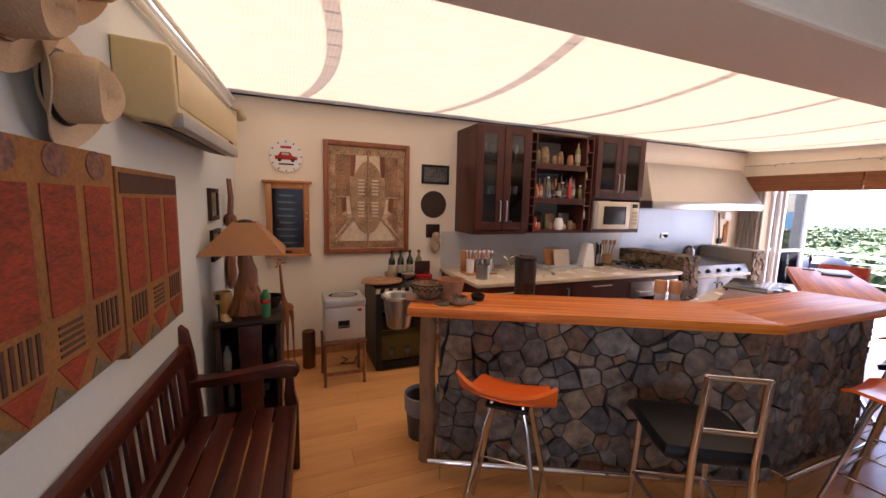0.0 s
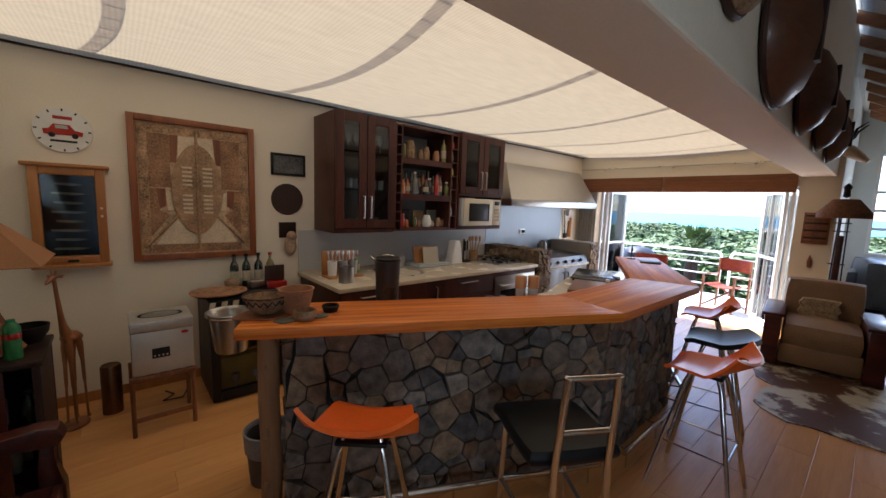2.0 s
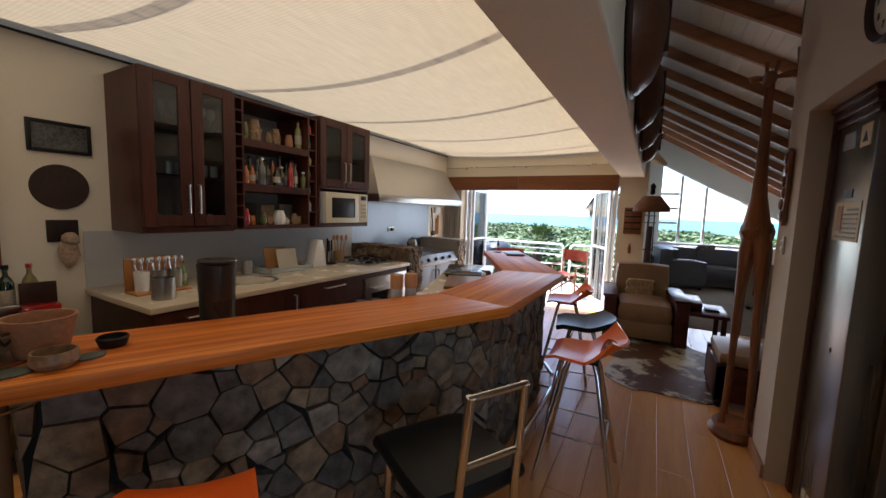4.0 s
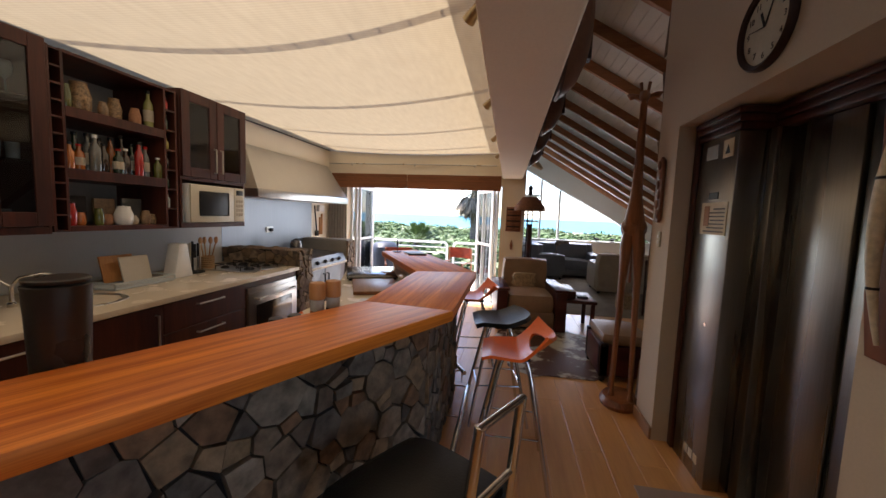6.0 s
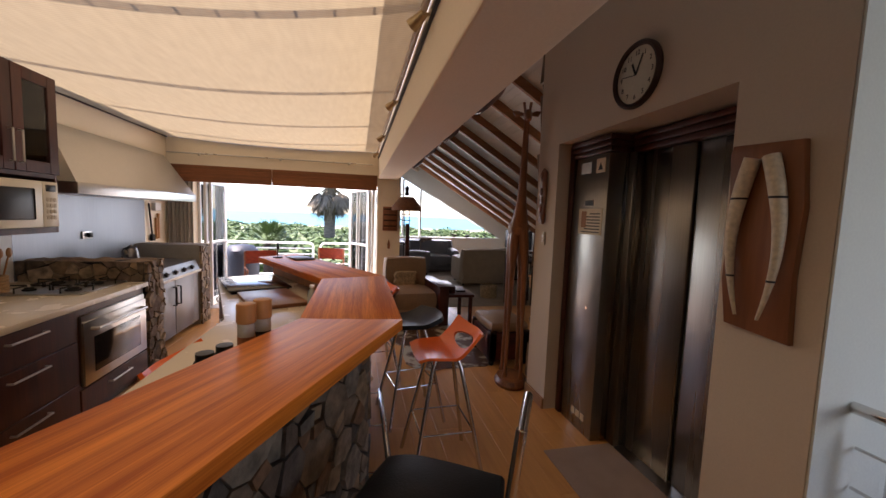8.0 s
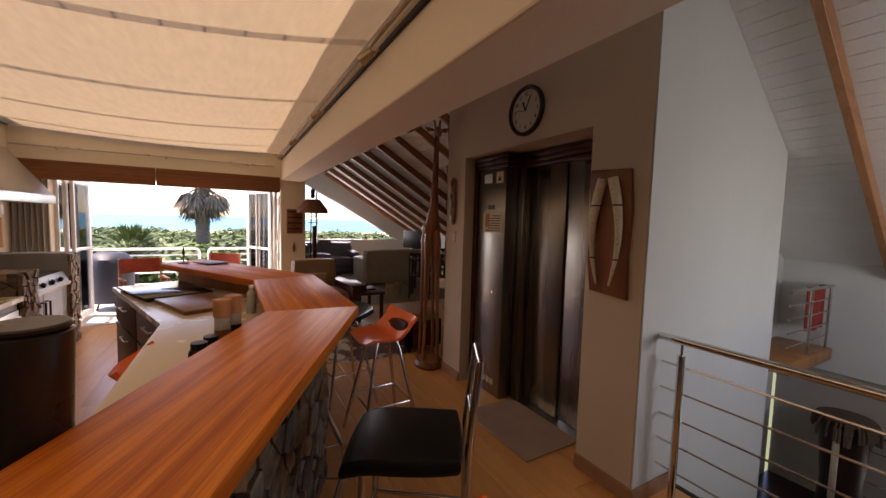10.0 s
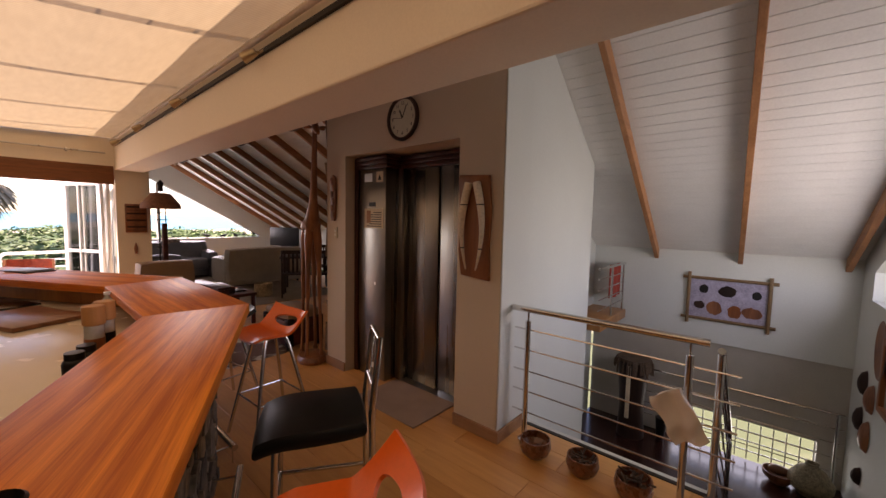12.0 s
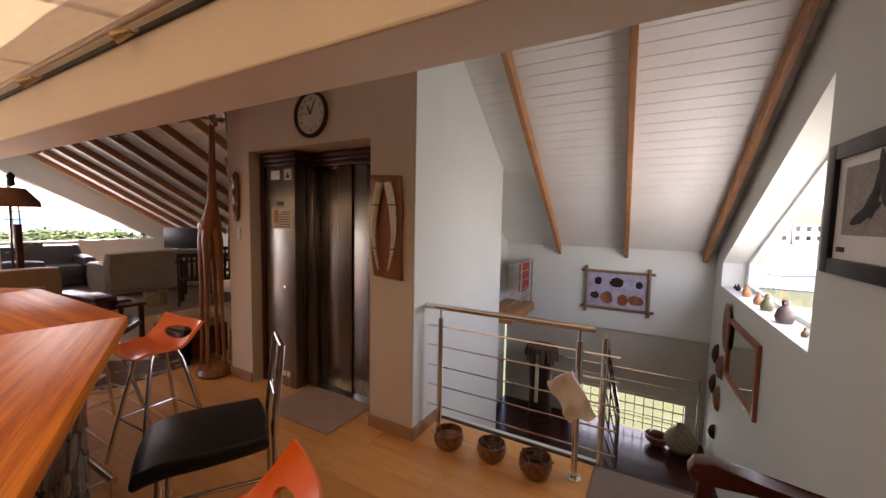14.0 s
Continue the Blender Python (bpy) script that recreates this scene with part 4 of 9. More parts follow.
for i in range(5):
    bm = B()
    cyl(bm, (0.25 + i * 0.22, 0.005, 0.835), (0.25 + i * 0.22, -0.03, 0.822), 0.028, 0.022, 14)
    part("knob", bm, BLACK, grill)
for i in range(2):
    bm = B()
    box(bm, 0.20 + i * 0.5, 0.0, 0.10, 0.69 + i * 0.5, 0.019, 0.735, 0.004)
    d_ = part("door", bm, DARKST, grill)
    bm = B()
    hx = 0.64 if i == 0 else 0.75
    tube(bm, [(hx, 0.0, 0.45), (hx, -0.035, 0.45), (hx, -0.035, 0.66), (hx, 0.0, 0.66)], 0.009, 8)
    part("handle", bm, IRON, d_)
kettle = thing("kettle", "dark steel kettle standing on the barbecue", "kettle", (6.95, 6.62, 0.928))
bm = B()
lathe(bm, [(0, 0), (0.085, 0), (0.088, 0.02), (0.075, 0.14), (0.06, 0.18), (0.02, 0.2), (0, 0.215)], 22)
part("body", bm, rough_mat("dark_steel", (0.20, 0.19, 0.19), 0.3, 0.9), kettle)
bm = B()
tube(bm, [(0.07, 0, 0.17), (0.12, 0, 0.18), (0.135, 0, 0.12), (0.11, 0, 0.04), (0.085, 0, 0.03)], 0.011, 8)
part("handle", bm, BLACK, kettle)
bm = B()
tube(bm, [(-0.07, 0, 0.12), (-0.105, 0, 0.165)], 0.02, 8, r2=0.012)
part("spout", bm, STEEL, kettle)
# tools on the wall over the grill
bm = B()
tube(bm, [(8.14, NY - 0.03, 1.15), (8.10, NY - 0.03, 1.4), (8.06, NY - 0.03, 1.62)], 0.012, 8)
box(bm, 8.10, NY - 0.05, 1.10, 8.18, NY - 0.012, 1.19, 0.006)
single("grill_brush", bm, IRON, "long dark barbecue brush hanging on the wall", "tool")
for dx, l in ((8.27, 0.3), (8.33, 0.36)):
    bm = B()
    tube(bm, [(dx, NY - 0.02, 1.12), (dx, NY - 0.02, 1.12 + l)], 0.018, 8)
    single("rolling_pin", bm, PINE, "pale wooden kitchen tool leaning on the wall", "tool")
bm = B()
box(bm, 8.18, NY - 0.06, 1.52, 8.34, NY - 0.001, 1.63, 0.008)
single("junction_box", bm, WHITEP, "white plastic box on the kitchen wall", "box")

# sink, tap and what stands on the worktop
sink = thing("sink", "round stainless steel sink set into the worktop", "sink", (4.06, 6.38, 0.9005))
bm = B()
lathe(bm, [(0.0, -0.03), (0.16, -0.03), (0.185, -0.005), (0.19, 0.003), (0.225, 0.004), (0.228, 0.0)], 36)
part("bowl", bm, STEEL, sink)
tap = thing("tap", "chrome swan-neck kitchen tap", "tap", (3.82, 6.58, 0.9005))
bm = B()
tube(bm, [(0, 0, 0), (0, 0, 0.12), (0.03, -0.02, 0.17), (0.10, -0.08, 0.19), (0.16, -0.12, 0.17)], 0.012, 10)
lathe(bm, [(0.024, 0), (0.024, 0.02), (0.014, 0.03)], 14)
part("spout", bm, CHROME, tap)
bm = B()
tube(bm, [(0, 0, 0.12), (-0.05, 0.02, 0.17)], 0.008, 8)
part("lever", bm, CHROME, tap)
rack = thing("dish_rack", "pale grey plastic dish rack holding boards", "dish rack", (4.33, 6.47, 0.9005))
bm = B()
box(bm, 0, 0, 0, 0.5, 0.34, 0.02, 0.008)
for a, b in (((0, 0), (0.5, 0)), ((0, 0.34), (0.5, 0.34)), ((0, 0), (0, 0.34)), ((0.5, 0), (0.5, 0.34))):
    tube(bm, [(a[0], a[1], 0.05), (b[0], b[1], 0.05)], 0.007, 6)
    tube(bm, [(a[0], a[1], 0.01), (a[0], a[1], 0.05)], 0.007, 6)
part("tray", bm, rough_mat("pale_blue_grey_plastic", (0.48, 0.52, 0.53), 0.5, vary=0.04), rack)
for bx, by, bw, bh, m, lab in ((0.10, 0.22, 0.26, 0.21, PINE, "orange wooden board drying upright in the rack"), (0.19, 0.15, 0.24, 0.20, rough_mat("cream_board", (0.60, 0.53, 0.42), 0.5, vary=0.05), "cream cutting board drying upright in the rack")):
    bm = B()
    box(bm, 0, -0.007, 0, bw, 0.007, bh, 0.005, 2, Matrix.Rotation(radians(-14), 4, "X"))
    single("cutting_board", bm, m, lab, "cutting board", (4.33 + bx, 6.47 + by, 0.925), group="boards in the rack")
bm = B()
prism(bm, [(-0.10, 0), (0.10, 0), (0.04, 0.3), (-0.04, 0.3)], 0.0, 0.13, 0.012, 2, plane="y")
single("white_jug", bm, WHITEP, "tapering white plastic container beside the dish rack", "container", (4.98, 6.52, 0.9005))
kt = thing("knife_stand", "black wire stand with hanging cream-handled knives", "knife stand", (5.22, 6.66, 0.9005))
bm = B()
lathe(bm, [(0, 0), (0.10, 0), (0.10, 0.012), (0.012, 0.02), (0.010, 0.30), (0, 0.30)], 20)
part("stand", bm, IRON, kt)
for k in range(6):
    a = k * math.pi / 3
    bm = B()
    box(bm, -0.006, -0.012, 0.15, 0.006, 0.012, 0.28, 0.004, 1, Matrix.Rotation(a, 4, "Z") @ Matrix.Translation((0.065, 0, 0)))
    part("knife_handle", bm, IVORY if k % 2 else BLACK, kt)
    bm = B()
    box(bm, -0.002, -0.010, 0.03, 0.002, 0.010, 0.149, 0, 1, Matrix.Rotation(a, 4, "Z") @ Matrix.Translation((0.065, 0, 0)))
    part("knife_blade", bm, STEEL, kt)
ut = thing("utensil_pot", "woven pot with wooden spoons", "utensil pot", (5.46, 6.72, 0.9005))
bm = B()
for i in range(6):
    tube(bm, [(0.062 * math.cos(a), 0.062 * math.sin(a), 0.012 + i * 0.022) for a in (2 * math.pi * q / 18 for q in range(18))], 0.011, 6, True)
lathe(bm, [(0, 0.002), (0.06, 0.002), (0.06, 0.01), (0, 0.01)], 18)
part("pot", bm, rough_mat("cane", (0.42, 0.25, 0.11), 0.6, vary=0.2), ut)
for k, (dx, dy) in enumerate(((0.05, 0.0), (-0.05, 0.02), (0.02, 0.04), (0.12, 0.0))):
    bm = B()
    tube(bm, [(dx * 0.3, dy * 0.3, 0.02), (dx, dy, 0.26)], 0.006, 6)
    blob(bm, (dx * 1.08, dy * 1.08, 0.29), (0.026, 0.012, 0.038), 10)
    part("wooden_spoon", bm, PINE, ut)
cad = thing("cutlery_caddy", "wooden caddy with white cups and steel cutlery", "cutlery caddy", (3.22, 6.40, 0.9005))
bm = B()
box(bm, 0, 0, 0, 0.36, 0.2, 0.015, 0.004)
box(bm, 0, 0.185, 0.015, 0.36, 0.2, 0.25, 0.004)
part("wooden_rack", bm, PINE, cad)
for i in range(3):
    bm = B()
    lathe(bm, [(0, 0.016), (0.042, 0.016), (0.048, 0.16), (0.044, 0.16), (0.038, 0.03), (0, 0.03)], 20, (0.07 + i * 0.11, 0.1, 0))
    cu = part("cup", bm, WHITEP if i == 0 else STEEL, cad)
    for k in range(6):
        a = k * 1.05
        bm = B()
        tube(bm, [(0.07 + i * 0.11 + 0.015 * math.cos(a), 0.1 + 0.015 * math.sin(a), 0.05), (0.07 + i * 0.11 + 0.045 * math.cos(a), 0.1 + 0.045 * math.sin(a), 0.22)], 0.003, 5)
        blob(bm, (0.07 + i * 0.11 + 0.048 * math.cos(a), 0.1 + 0.048 * math.sin(a), 0.235), (0.013, 0.006, 0.022), 8)
        part("spoon", bm, STEEL, cu)
bm = B()
lathe(bm, [(0, 0), (0.07, 0), (0.07, 0.15), (0.066, 0.15), (0.066, 0.01), (0, 0.01)], 26)
single("steel_canister", bm, STEEL, "open stainless steel canister on the worktop", "canister", (3.30, 6.22, 0.9005))
bottle((3.62, 6.62, 0.9005), 0.028, 0.19, tinted("green_soap", (0.18, 0.42, 0.05)), "green bottle of washing-up liquid", True, RED, 0.55)
bm = B()
lathe(bm, [(0, 0), (0.045, 0), (0.045, 0.13), (0.04, 0.13), (0.04, 0.01), (0, 0.01)], 20)
single("utensil_cup", bm, STEEL, "steel cup by the sink", "cup", (4.22, 6.68, 0.9005))
bm = B()
lathe(bm, [(0, 0), (0.06, 0), (0.062, 0.01), (0.075, 0.39), (0.077, 0.405), (0.068, 0.41), (0, 0.41)], 28)
cn = thing("black_canister", "tall dark tapering canister on the worktop", "canister", (2.945, 4.955, 0.9005))
CANM = rough_mat("dark_bronze_plastic", (0.03, 0.027, 0.025), 0.3, 0.3)
part("body", bm, CANM, cn)
bm = B()
lathe(bm, [(0, 0.411), (0.062, 0.411), (0.072, 0.413), (0.074, 0.422), (0.07, 0.426), (0, 0.427)], 28)
part("lid", bm, CANM, cn)

# ---- lift ----
lift = thing("lift", "brushed steel lift with two closed sliding doors", "lift", (0, 0, 0))
bm = B()
box(bm, 4.385, 2.30, 0.0, 4.80, 2.49, 2.06, 0.006)
part("control_column", bm, LIFTS, lift, "brushed steel control column")
bm = B()
box(bm, 4.30, 2.27, 0.0, 4.384, 2.36, 2.06, 0.004)
part("door_jamb", bm, LIFTS, lift)
for x0, x1, y in ((3.90, 4.30, 2.285), (3.425, 3.885, 2.27)):
    bm = B()
    box(bm, x0, y - 0.03, 0.01, x1, y, 2.06, 0.006)
    part("sliding_door", bm, LIFTS, lift, "brushed steel sliding door")
bm = B()
box(bm, 3.425, 2.245, 0.0, 4.30, 2.40, 0.008)
part("threshold", bm, STEEL, lift)
for i, (dy, z0, z1) in enumerate(((0.0, 2.062, 2.10), (0.015, 2.10, 2.14), (0.03, 2.14, 2.175))):
    bm = B()
    box(bm, 4.36 - dy, 2.26, z0, 4.80, 2.50 + dy, z1, 0.006)
    part("cornice", bm, MAHOG, lift, "dark mahogany moulding over the doors")
    bm = B()
    box(bm, LX0 + 0.005, 2.26, z0, 4.355 - dy, 2.33 + dy, z1, 0.006)
    part("cornice", bm, MAHOG, lift, "dark mahogany moulding over the doors")
bm = B()
box(bm, 4.802, 2.26, 0.0, 4.86, 2.50, 2.175, 0.004)
part("side_trim", bm, MAHOG, lift)
bm = B()
box(bm, 4.42, 2.490, 1.49, 4.70, 2.494, 1.68)
NOTICE = rough_mat("notice_paper", (0.74, 0.62, 0.44), 0.7, vary=0.08)
part("notice", bm, NOTICE, lift, "pale printed notice")
for i in range(7):
    bm = B()
    box(bm, 4.44, 2.494, 1.505 + i * 0.022, 4.44 + (0.22, 0.18, 0.2, 0.15, 0.21, 0.19, 0.12)[i], 2.4955, 1.513 + i * 0.022)
    part("text_line", bm, IRON, lift)
bm = B()
box(bm, 4.60, 2.4955, 1.54, 4.66, 2.497, 1.66)
part("notice_picture", bm, TERRA, lift)
for x0, x1, z0, z1, m in ((4.42, 4.52, 1.93, 2.03, NOTICE), (4.58, 4.70, 1.94, 2.02, STEEL), (4.53, 4.63, 1.70, 1.74, IRON)):
    bm = B()
    box(bm, x0, 2.490, z0, x1, 2.4945, z1, 0.001, 1)
    part("sticker", bm, m, lift)
bm = B()
prism(bm, [(4.445, 1.95), (4.495, 1.95), (4.47, 2.0)], 2.4945, 2.496, plane="y")
part("warning_triangle", bm, BLACK, lift)
for i in range(3):
    bm = B()
    box(bm, 4.47 + i * 0.06, 2.490, 0.10, 4.515 + i * 0.06, 2.4935, 0.15)
    part("sticker", bm, NOTICE, lift)
bm = B()
cyl(bm, (4.53, 2.489, 0.95), (4.53, 2.494, 0.95), 0.012, seg=14)
part("keyhole", bm, CHROME, lift)

clock = thing("wall_clock", "round wall clock with a dark wooden rim and numerals", "clock", (4.03, 2.602, 2.425), 180)
def dial(parent, r, rim, face, ink, roman=True):
    bm = B()
    prof = [(r, 0.0), (r, 0.022), (r * 0.95, 0.034), (r * 0.86, 0.026), (r * 0.84, 0.012)]
    lathe(bm, prof, 40)
    for v in bm.verts:
        v.co = Vector((v.co.x, -v.co.z, v.co.y))
    part("rim", bm, rim, parent)
    bm = B()
    cyl(bm, (0, 0, 0), (0, -0.013, 0), r * 0.9, seg=40)
    part("face", bm, face, parent)
    for k, w in enumerate(("12", "1", "2", "3", "4", "5", "6", "7", "8", "9", "10", "11")):
        a = math.pi / 2 - k * math.pi / 6
        cu = bpy.data.curves.new("numeral", "FONT")
        cu.body, cu.size, cu.align_x, cu.align_y, cu.extrude = w, r * 0.21, "CENTER", "CENTER", 0.0006
        tmp = bpy.data.objects.new("numeral", cu)
        me = bpy.data.meshes.new_from_object(tmp)
        bpy.data.objects.remove(tmp)
        me.materials.append(ink)
        ob = new("numeral", me)
        ob.parent = parent
        ob.matrix_basis = pose(r * 0.66 * math.cos(a), -0.0145, r * 0.66 * math.sin(a), 90, 0, 0)
    for L, w, ang in ((0.42, 0.035, 115), (0.62, 0.024, 65), (0.62, 0.010, 172)):
        bm = B()
        box(bm, -r * w, -0.019, 0, r * w, -0.017, r * L, 0, 1, Matrix.Rotation(radians(90 - ang), 4, "Y"))
        part("pointer", bm, ink, parent)


dial(clock, 0.185, DARKW, rough_mat("clock_face", (0.62, 0.60, 0.50), 0.5, vary=0.06), BLACK)

tusk = thing("tusk_plaque", "two curved ivory-coloured tusks mounted on a wooden board", "wall ornament", (3.11, 2.602, 1.16))
bm = B()
prism(bm, [(0.0, 0.0), (0.25, 0.02), (0.275, 0.2), (0.27, 0.45), (0.29, 0.72), (0.28, 0.755), (0.02, 0.74), (0.0, 0.5), (0.012, 0.25)], 0.0, 0.028, 0.004, 2, plane="y")
part("board", bm, wood_mat("tusk_board", (0.15, 0.050, 0.018), (0.30, 0.115, 0.045), "z", 5, 0.4, 0.08, 0.0), tusk)
for sx in (1, -1):
    bm = B()
    pts, rad = [], []
    for i in range(13):
        f = i / 12
        pts.append((0.14 + sx * (0.015 + 0.075 * math.sin(math.pi * (0.12 + 0.80 * f))), 0.055, 0.07 + 0.62 * f))
        rad.append(0.006 + 0.020 * min(1, f * 1.25) + 0.003 * f)
    tube(bm, pts, rad, 12)
    t_ = part("tusk", bm, IVORY, tusk)
    for f in (3, 9):
        bm = B()
        tube(bm, [Vector(pts[f]) - Vector((0, 0, 0.004)), Vector(pts[f]) + Vector((0, 0, 0.004))], rad[f] + 0.002, 12)
        part("binding", bm, BLACK, t_)

sw_ = thing("light_switch", "cream double light switch on the wall", "light switch", (5.03, 2.6, 1.43), 180)
bm = B()
box(bm, -0.025, -0.012, -0.055, 0.025, -0.001, 0.055, 0.004)
part("plate", bm, rough_mat("old_ivory_plastic", (0.6, 0.54, 0.4), 0.4), sw_)
for z in (-0.02, 0.02):
    bm = B()
    box(bm, -0.012, -0.018, z - 0.012, 0.012, -0.012, z + 0.012, 0.003)
    part("rocker", bm, WHITEP, sw_)
pl = thing("carved_plaque", "narrow dark carved wooden plaque on the wall", "wall ornament", (5.06, 2.602, 1.55), 180)
bm = B()
prism(bm, [(-0.04, 0.03), (-0.02, 0), (0.02, 0), (0.04, 0.03), (0.045, 0.25), (0.04, 0.44), (0.0, 0.47), (-0.04, 0.44), (-0.045, 0.25)], -0.025, -0.002, 0.005, 2, plane="y")
part("board", bm, TEAK, pl)
for i in range(6):
    bm = B()
    blob(bm, (0.012 * (-1) ** i, -0.028, 0.06 + i * 0.07), (0.024, 0.012, 0.034), 10, 0.2, 3, i)
    part("carved_figure_relief", bm, TEAK, pl)
bm = B()
box(bm, 3.58, 2.37, 0.0, 4.33, 2.88, 0.012, 0.004, 1, Matrix.Rotation(radians(0), 4, "Z"))
single("door_mat", bm, rough_mat("taupe_carpet", (0.42, 0.31, 0.25), 0.95, vary=0.12, fine=260, bump=0.5), "taupe mat on the floor before the lift", "mat", (0.0, 0, 0.001))

# ---- rail and stairwell ----
rail = thing("stair_railing", "stainless steel railing with horizontal rods by the stairwell", "railing", (0, 0, 0))
bm = B()
cyl(bm, (3.02, 2.43, 0.962), (1.84, 2.41, 0.962), 0.021, seg=16)
part("handrail", bm, CHROME, rail)
for x in (2.90, 1.925):
    bm = B()
    cyl(bm, (x, 2.42, 0.012), (x, 2.42, 0.88), 0.019, seg=16)
    cyl(bm, (x, 2.42, 0.88), (x, 2.42, 0.945), 0.007, seg=10)
    lathe(bm, [(0.045, 0.001), (0.045, 0.010), (0.02, 0.014)], 22, (x, 2.42, 0))
    part("post", bm, CHROME, rail)
for z in (0.81, 0.66, 0.505, 0.355, 0.2):
    bm = B()
    cyl(bm, (3.015, 2.40, z), (1.70, 2.39, z), 0.0062, seg=8)
    part("rod", bm, CHROME, rail)
r2 = thing("stair_rail", "stainless steel rail leading down the stairs", "railing", (0, 0, 0))
bm = B()
cyl(bm, (1.80, 2.22, 0.004), (1.80, 2.22, 0.86), 0.02, seg=14)
part("post", bm, CHROME, r2)
bm = B()
tube(bm, [(1.80, 2.24, 0.885), (1.80, 0.6, -0.35)], 0.02, 14)
part("handrail", bm, CHROME, r2)
for k in range(5):
    bm = B()
    z = 0.72 - k * 0.15
    cyl(bm, (1.80, 2.22, z), (1.80, 0.6, z - 1.23), 0.006, seg=8)
    part("rod", bm, CHROME, r2)
bm = B()
cyl(bm, (1.80, 0.62, LAND + 0.001), (1.80, 0.62, -0.37), 0.02, seg=14)
part("post", bm, CHROME, r2)
r3 = thing("landing_railing", "steel railing in front of the landing window", "railing", (0, 0, 0))
for z in (-0.40, -0.56, -0.72, -0.88, -1.04):
    bm = B()
    cyl(bm, (2.95, SY + 0.10, z), (0.92, SY + 0.10, z), 0.012 if z == -0.40 else 0.006, seg=8)
    part("rod", bm, CHROME, r3)
for x in (0.97, 2.0, 2.9):
    bm = B()
    cyl(bm, (x, SY + 0.10, LAND + 0.001), (x, SY + 0.10, -0.40), 0.016, seg=12)
    part("post", bm, CHROME, r3)
# low window with a white grille
bm = B()
pw = thing("window_landing", "low landing window behind a white grille", "window", (0, 0, 0), kind="structure")
bm = B()
for x in [1.12 + 0.115 * i for i in range(13)]:
    box(bm, x - 0.006, SY + 0.012, LAND + 0.03, x + 0.006, SY + 0.024, -0.80)
for z in (-1.15, -1.03, -0.91):
    box(bm, 1.1, SY + 0.010, z - 0.006, 2.52, SY + 0.022, z + 0.006)
part("grille", bm, WHITEP, pw, smooth=False)

bowls = [(2.75, 2.54, 0.105, 0.125), (2.44, 2.51, 0.10, 0.12), (2.14, 2.52, 0.105, 0.13)]
GLAZE = rough_mat("brown_glaze", (0.20, 0.075, 0.035), 0.28, vary=0.35, scale=18, bump=0.2, coat=0.3)
for i, (x, y, r, h) in enumerate(bowls):
    t = thing("plant_bowl", "brown glazed bowl on the floor by the railing" if i == 0 else "brown glazed floor bowl filled with dry twigs", "bowl", (x, y, 0.001), group="bowls by the railing")
    bm = B()
    lathe(bm, [(0, 0), (r * 0.55, 0), (r * 0.85, h * 0.25), (r, h * 0.6), (r * 0.93, h), (r * 0.86, h), (r * 0.9, h * 0.6), (r * 0.7, h * 0.35), (0, h * 0.3)], 30)
    part("bowl", bm, GLAZE, t)
    if i:
        rg = random.Random(i)
        bm = B()
        for k in range(26):
            a, q = rg.uniform(0, 6.28), rg.uniform(0, r * 0.75)
            p0 = Vector((q * math.cos(a), q * math.sin(a), h * 0.75 + rg.uniform(0, 0.03)))
            tube(bm, [p0, p0 + Vector((rg.uniform(-0.05, 0.05), rg.uniform(-0.05, 0.05), rg.uniform(0, 0.035)))], 0.006, 5)
        tagged(part("twigs", bm, rough_mat("dry_twigs", (0.10, 0.065, 0.045), 0.9, vary=0.4), t, "dry brown twigs"), kind="stuff")
bm = B()
def towel(u, v):
    fold = 0.014 * math.sin(u * 7 + v * 3) + 0.008 * math.sin(v * 11 + u * 2)
    a, b = Vector((2.10, 0, 0.605)).lerp(Vector((1.955, 0, 0.70)), u), Vector((1.95, 0, 0.37)).lerp(Vector((1.80, 0, 0.455)), u)
    p = a.lerp(b, v)
    return (p.x + 0.010 * math.sin(v * 9), 2.466 + fold, p.z + 0.012 * math.sin(u * 6.3) * v)


grid_surface(bm, 22, 22, towel)
solid(bm, 0.02)
single("cloth_bag", bm, rough_mat("natural_cotton", (0.80, 0.73, 0.64), 0.95, vary=0.08, fine=300, bump=0.3), "natural cotton cloth bag hanging from the rail post", "bag")
bm = B()
box(bm, 0.70, 2.23, 0.002, 1.83, 3.0, 0.014, 0.004)
single("stair_mat", bm, rough_mat("grey_rug", (0.22, 0.17, 0.15), 0.95, vary=0.12, fine=260, bump=0.5), "grey-brown mat at the head of the stairs", "mat")
bm = B()
tube(bm, [(2.5, SY + 0.2, LAND + 0.001), (2.5, SY + 0.2, LAND + 0.3)], 0.05, 14, r2=0.07)
single("dark_vase", bm, BLACK, "slim black vase on the landing", "vase", (0.08, 0.05, 0))
hd = thing("drum", "tall dark drum with a shaggy hide skin on the landing", "drum", (2.92, -0.62, LAND + 0.001))
bm = B()
lathe(bm, [(0, 0), (0.17, 0), (0.15, 0.4), (0.19, 1.0), (0.2, 1.05), (0, 1.05)], 22)
part("body", bm, DARKW, hd)
bm = B()
rg = random.Random(3)
for k in range(60):
    a = rg.uniform(0, 6.28)
    tube(bm, [(0.2 * math.cos(a), 0.2 * math.sin(a), 1.06), (0.23 * math.cos(a), 0.23 * math.sin(a), 1.0), (0.235 * math.cos(a), 0.235 * math.sin(a), 0.9 + rg.uniform(-0.05, 0.05))], 0.012, 5)
lathe(bm, [(0.2, 1.03), (0.2, 1.07), (0, 1.07)], 22)
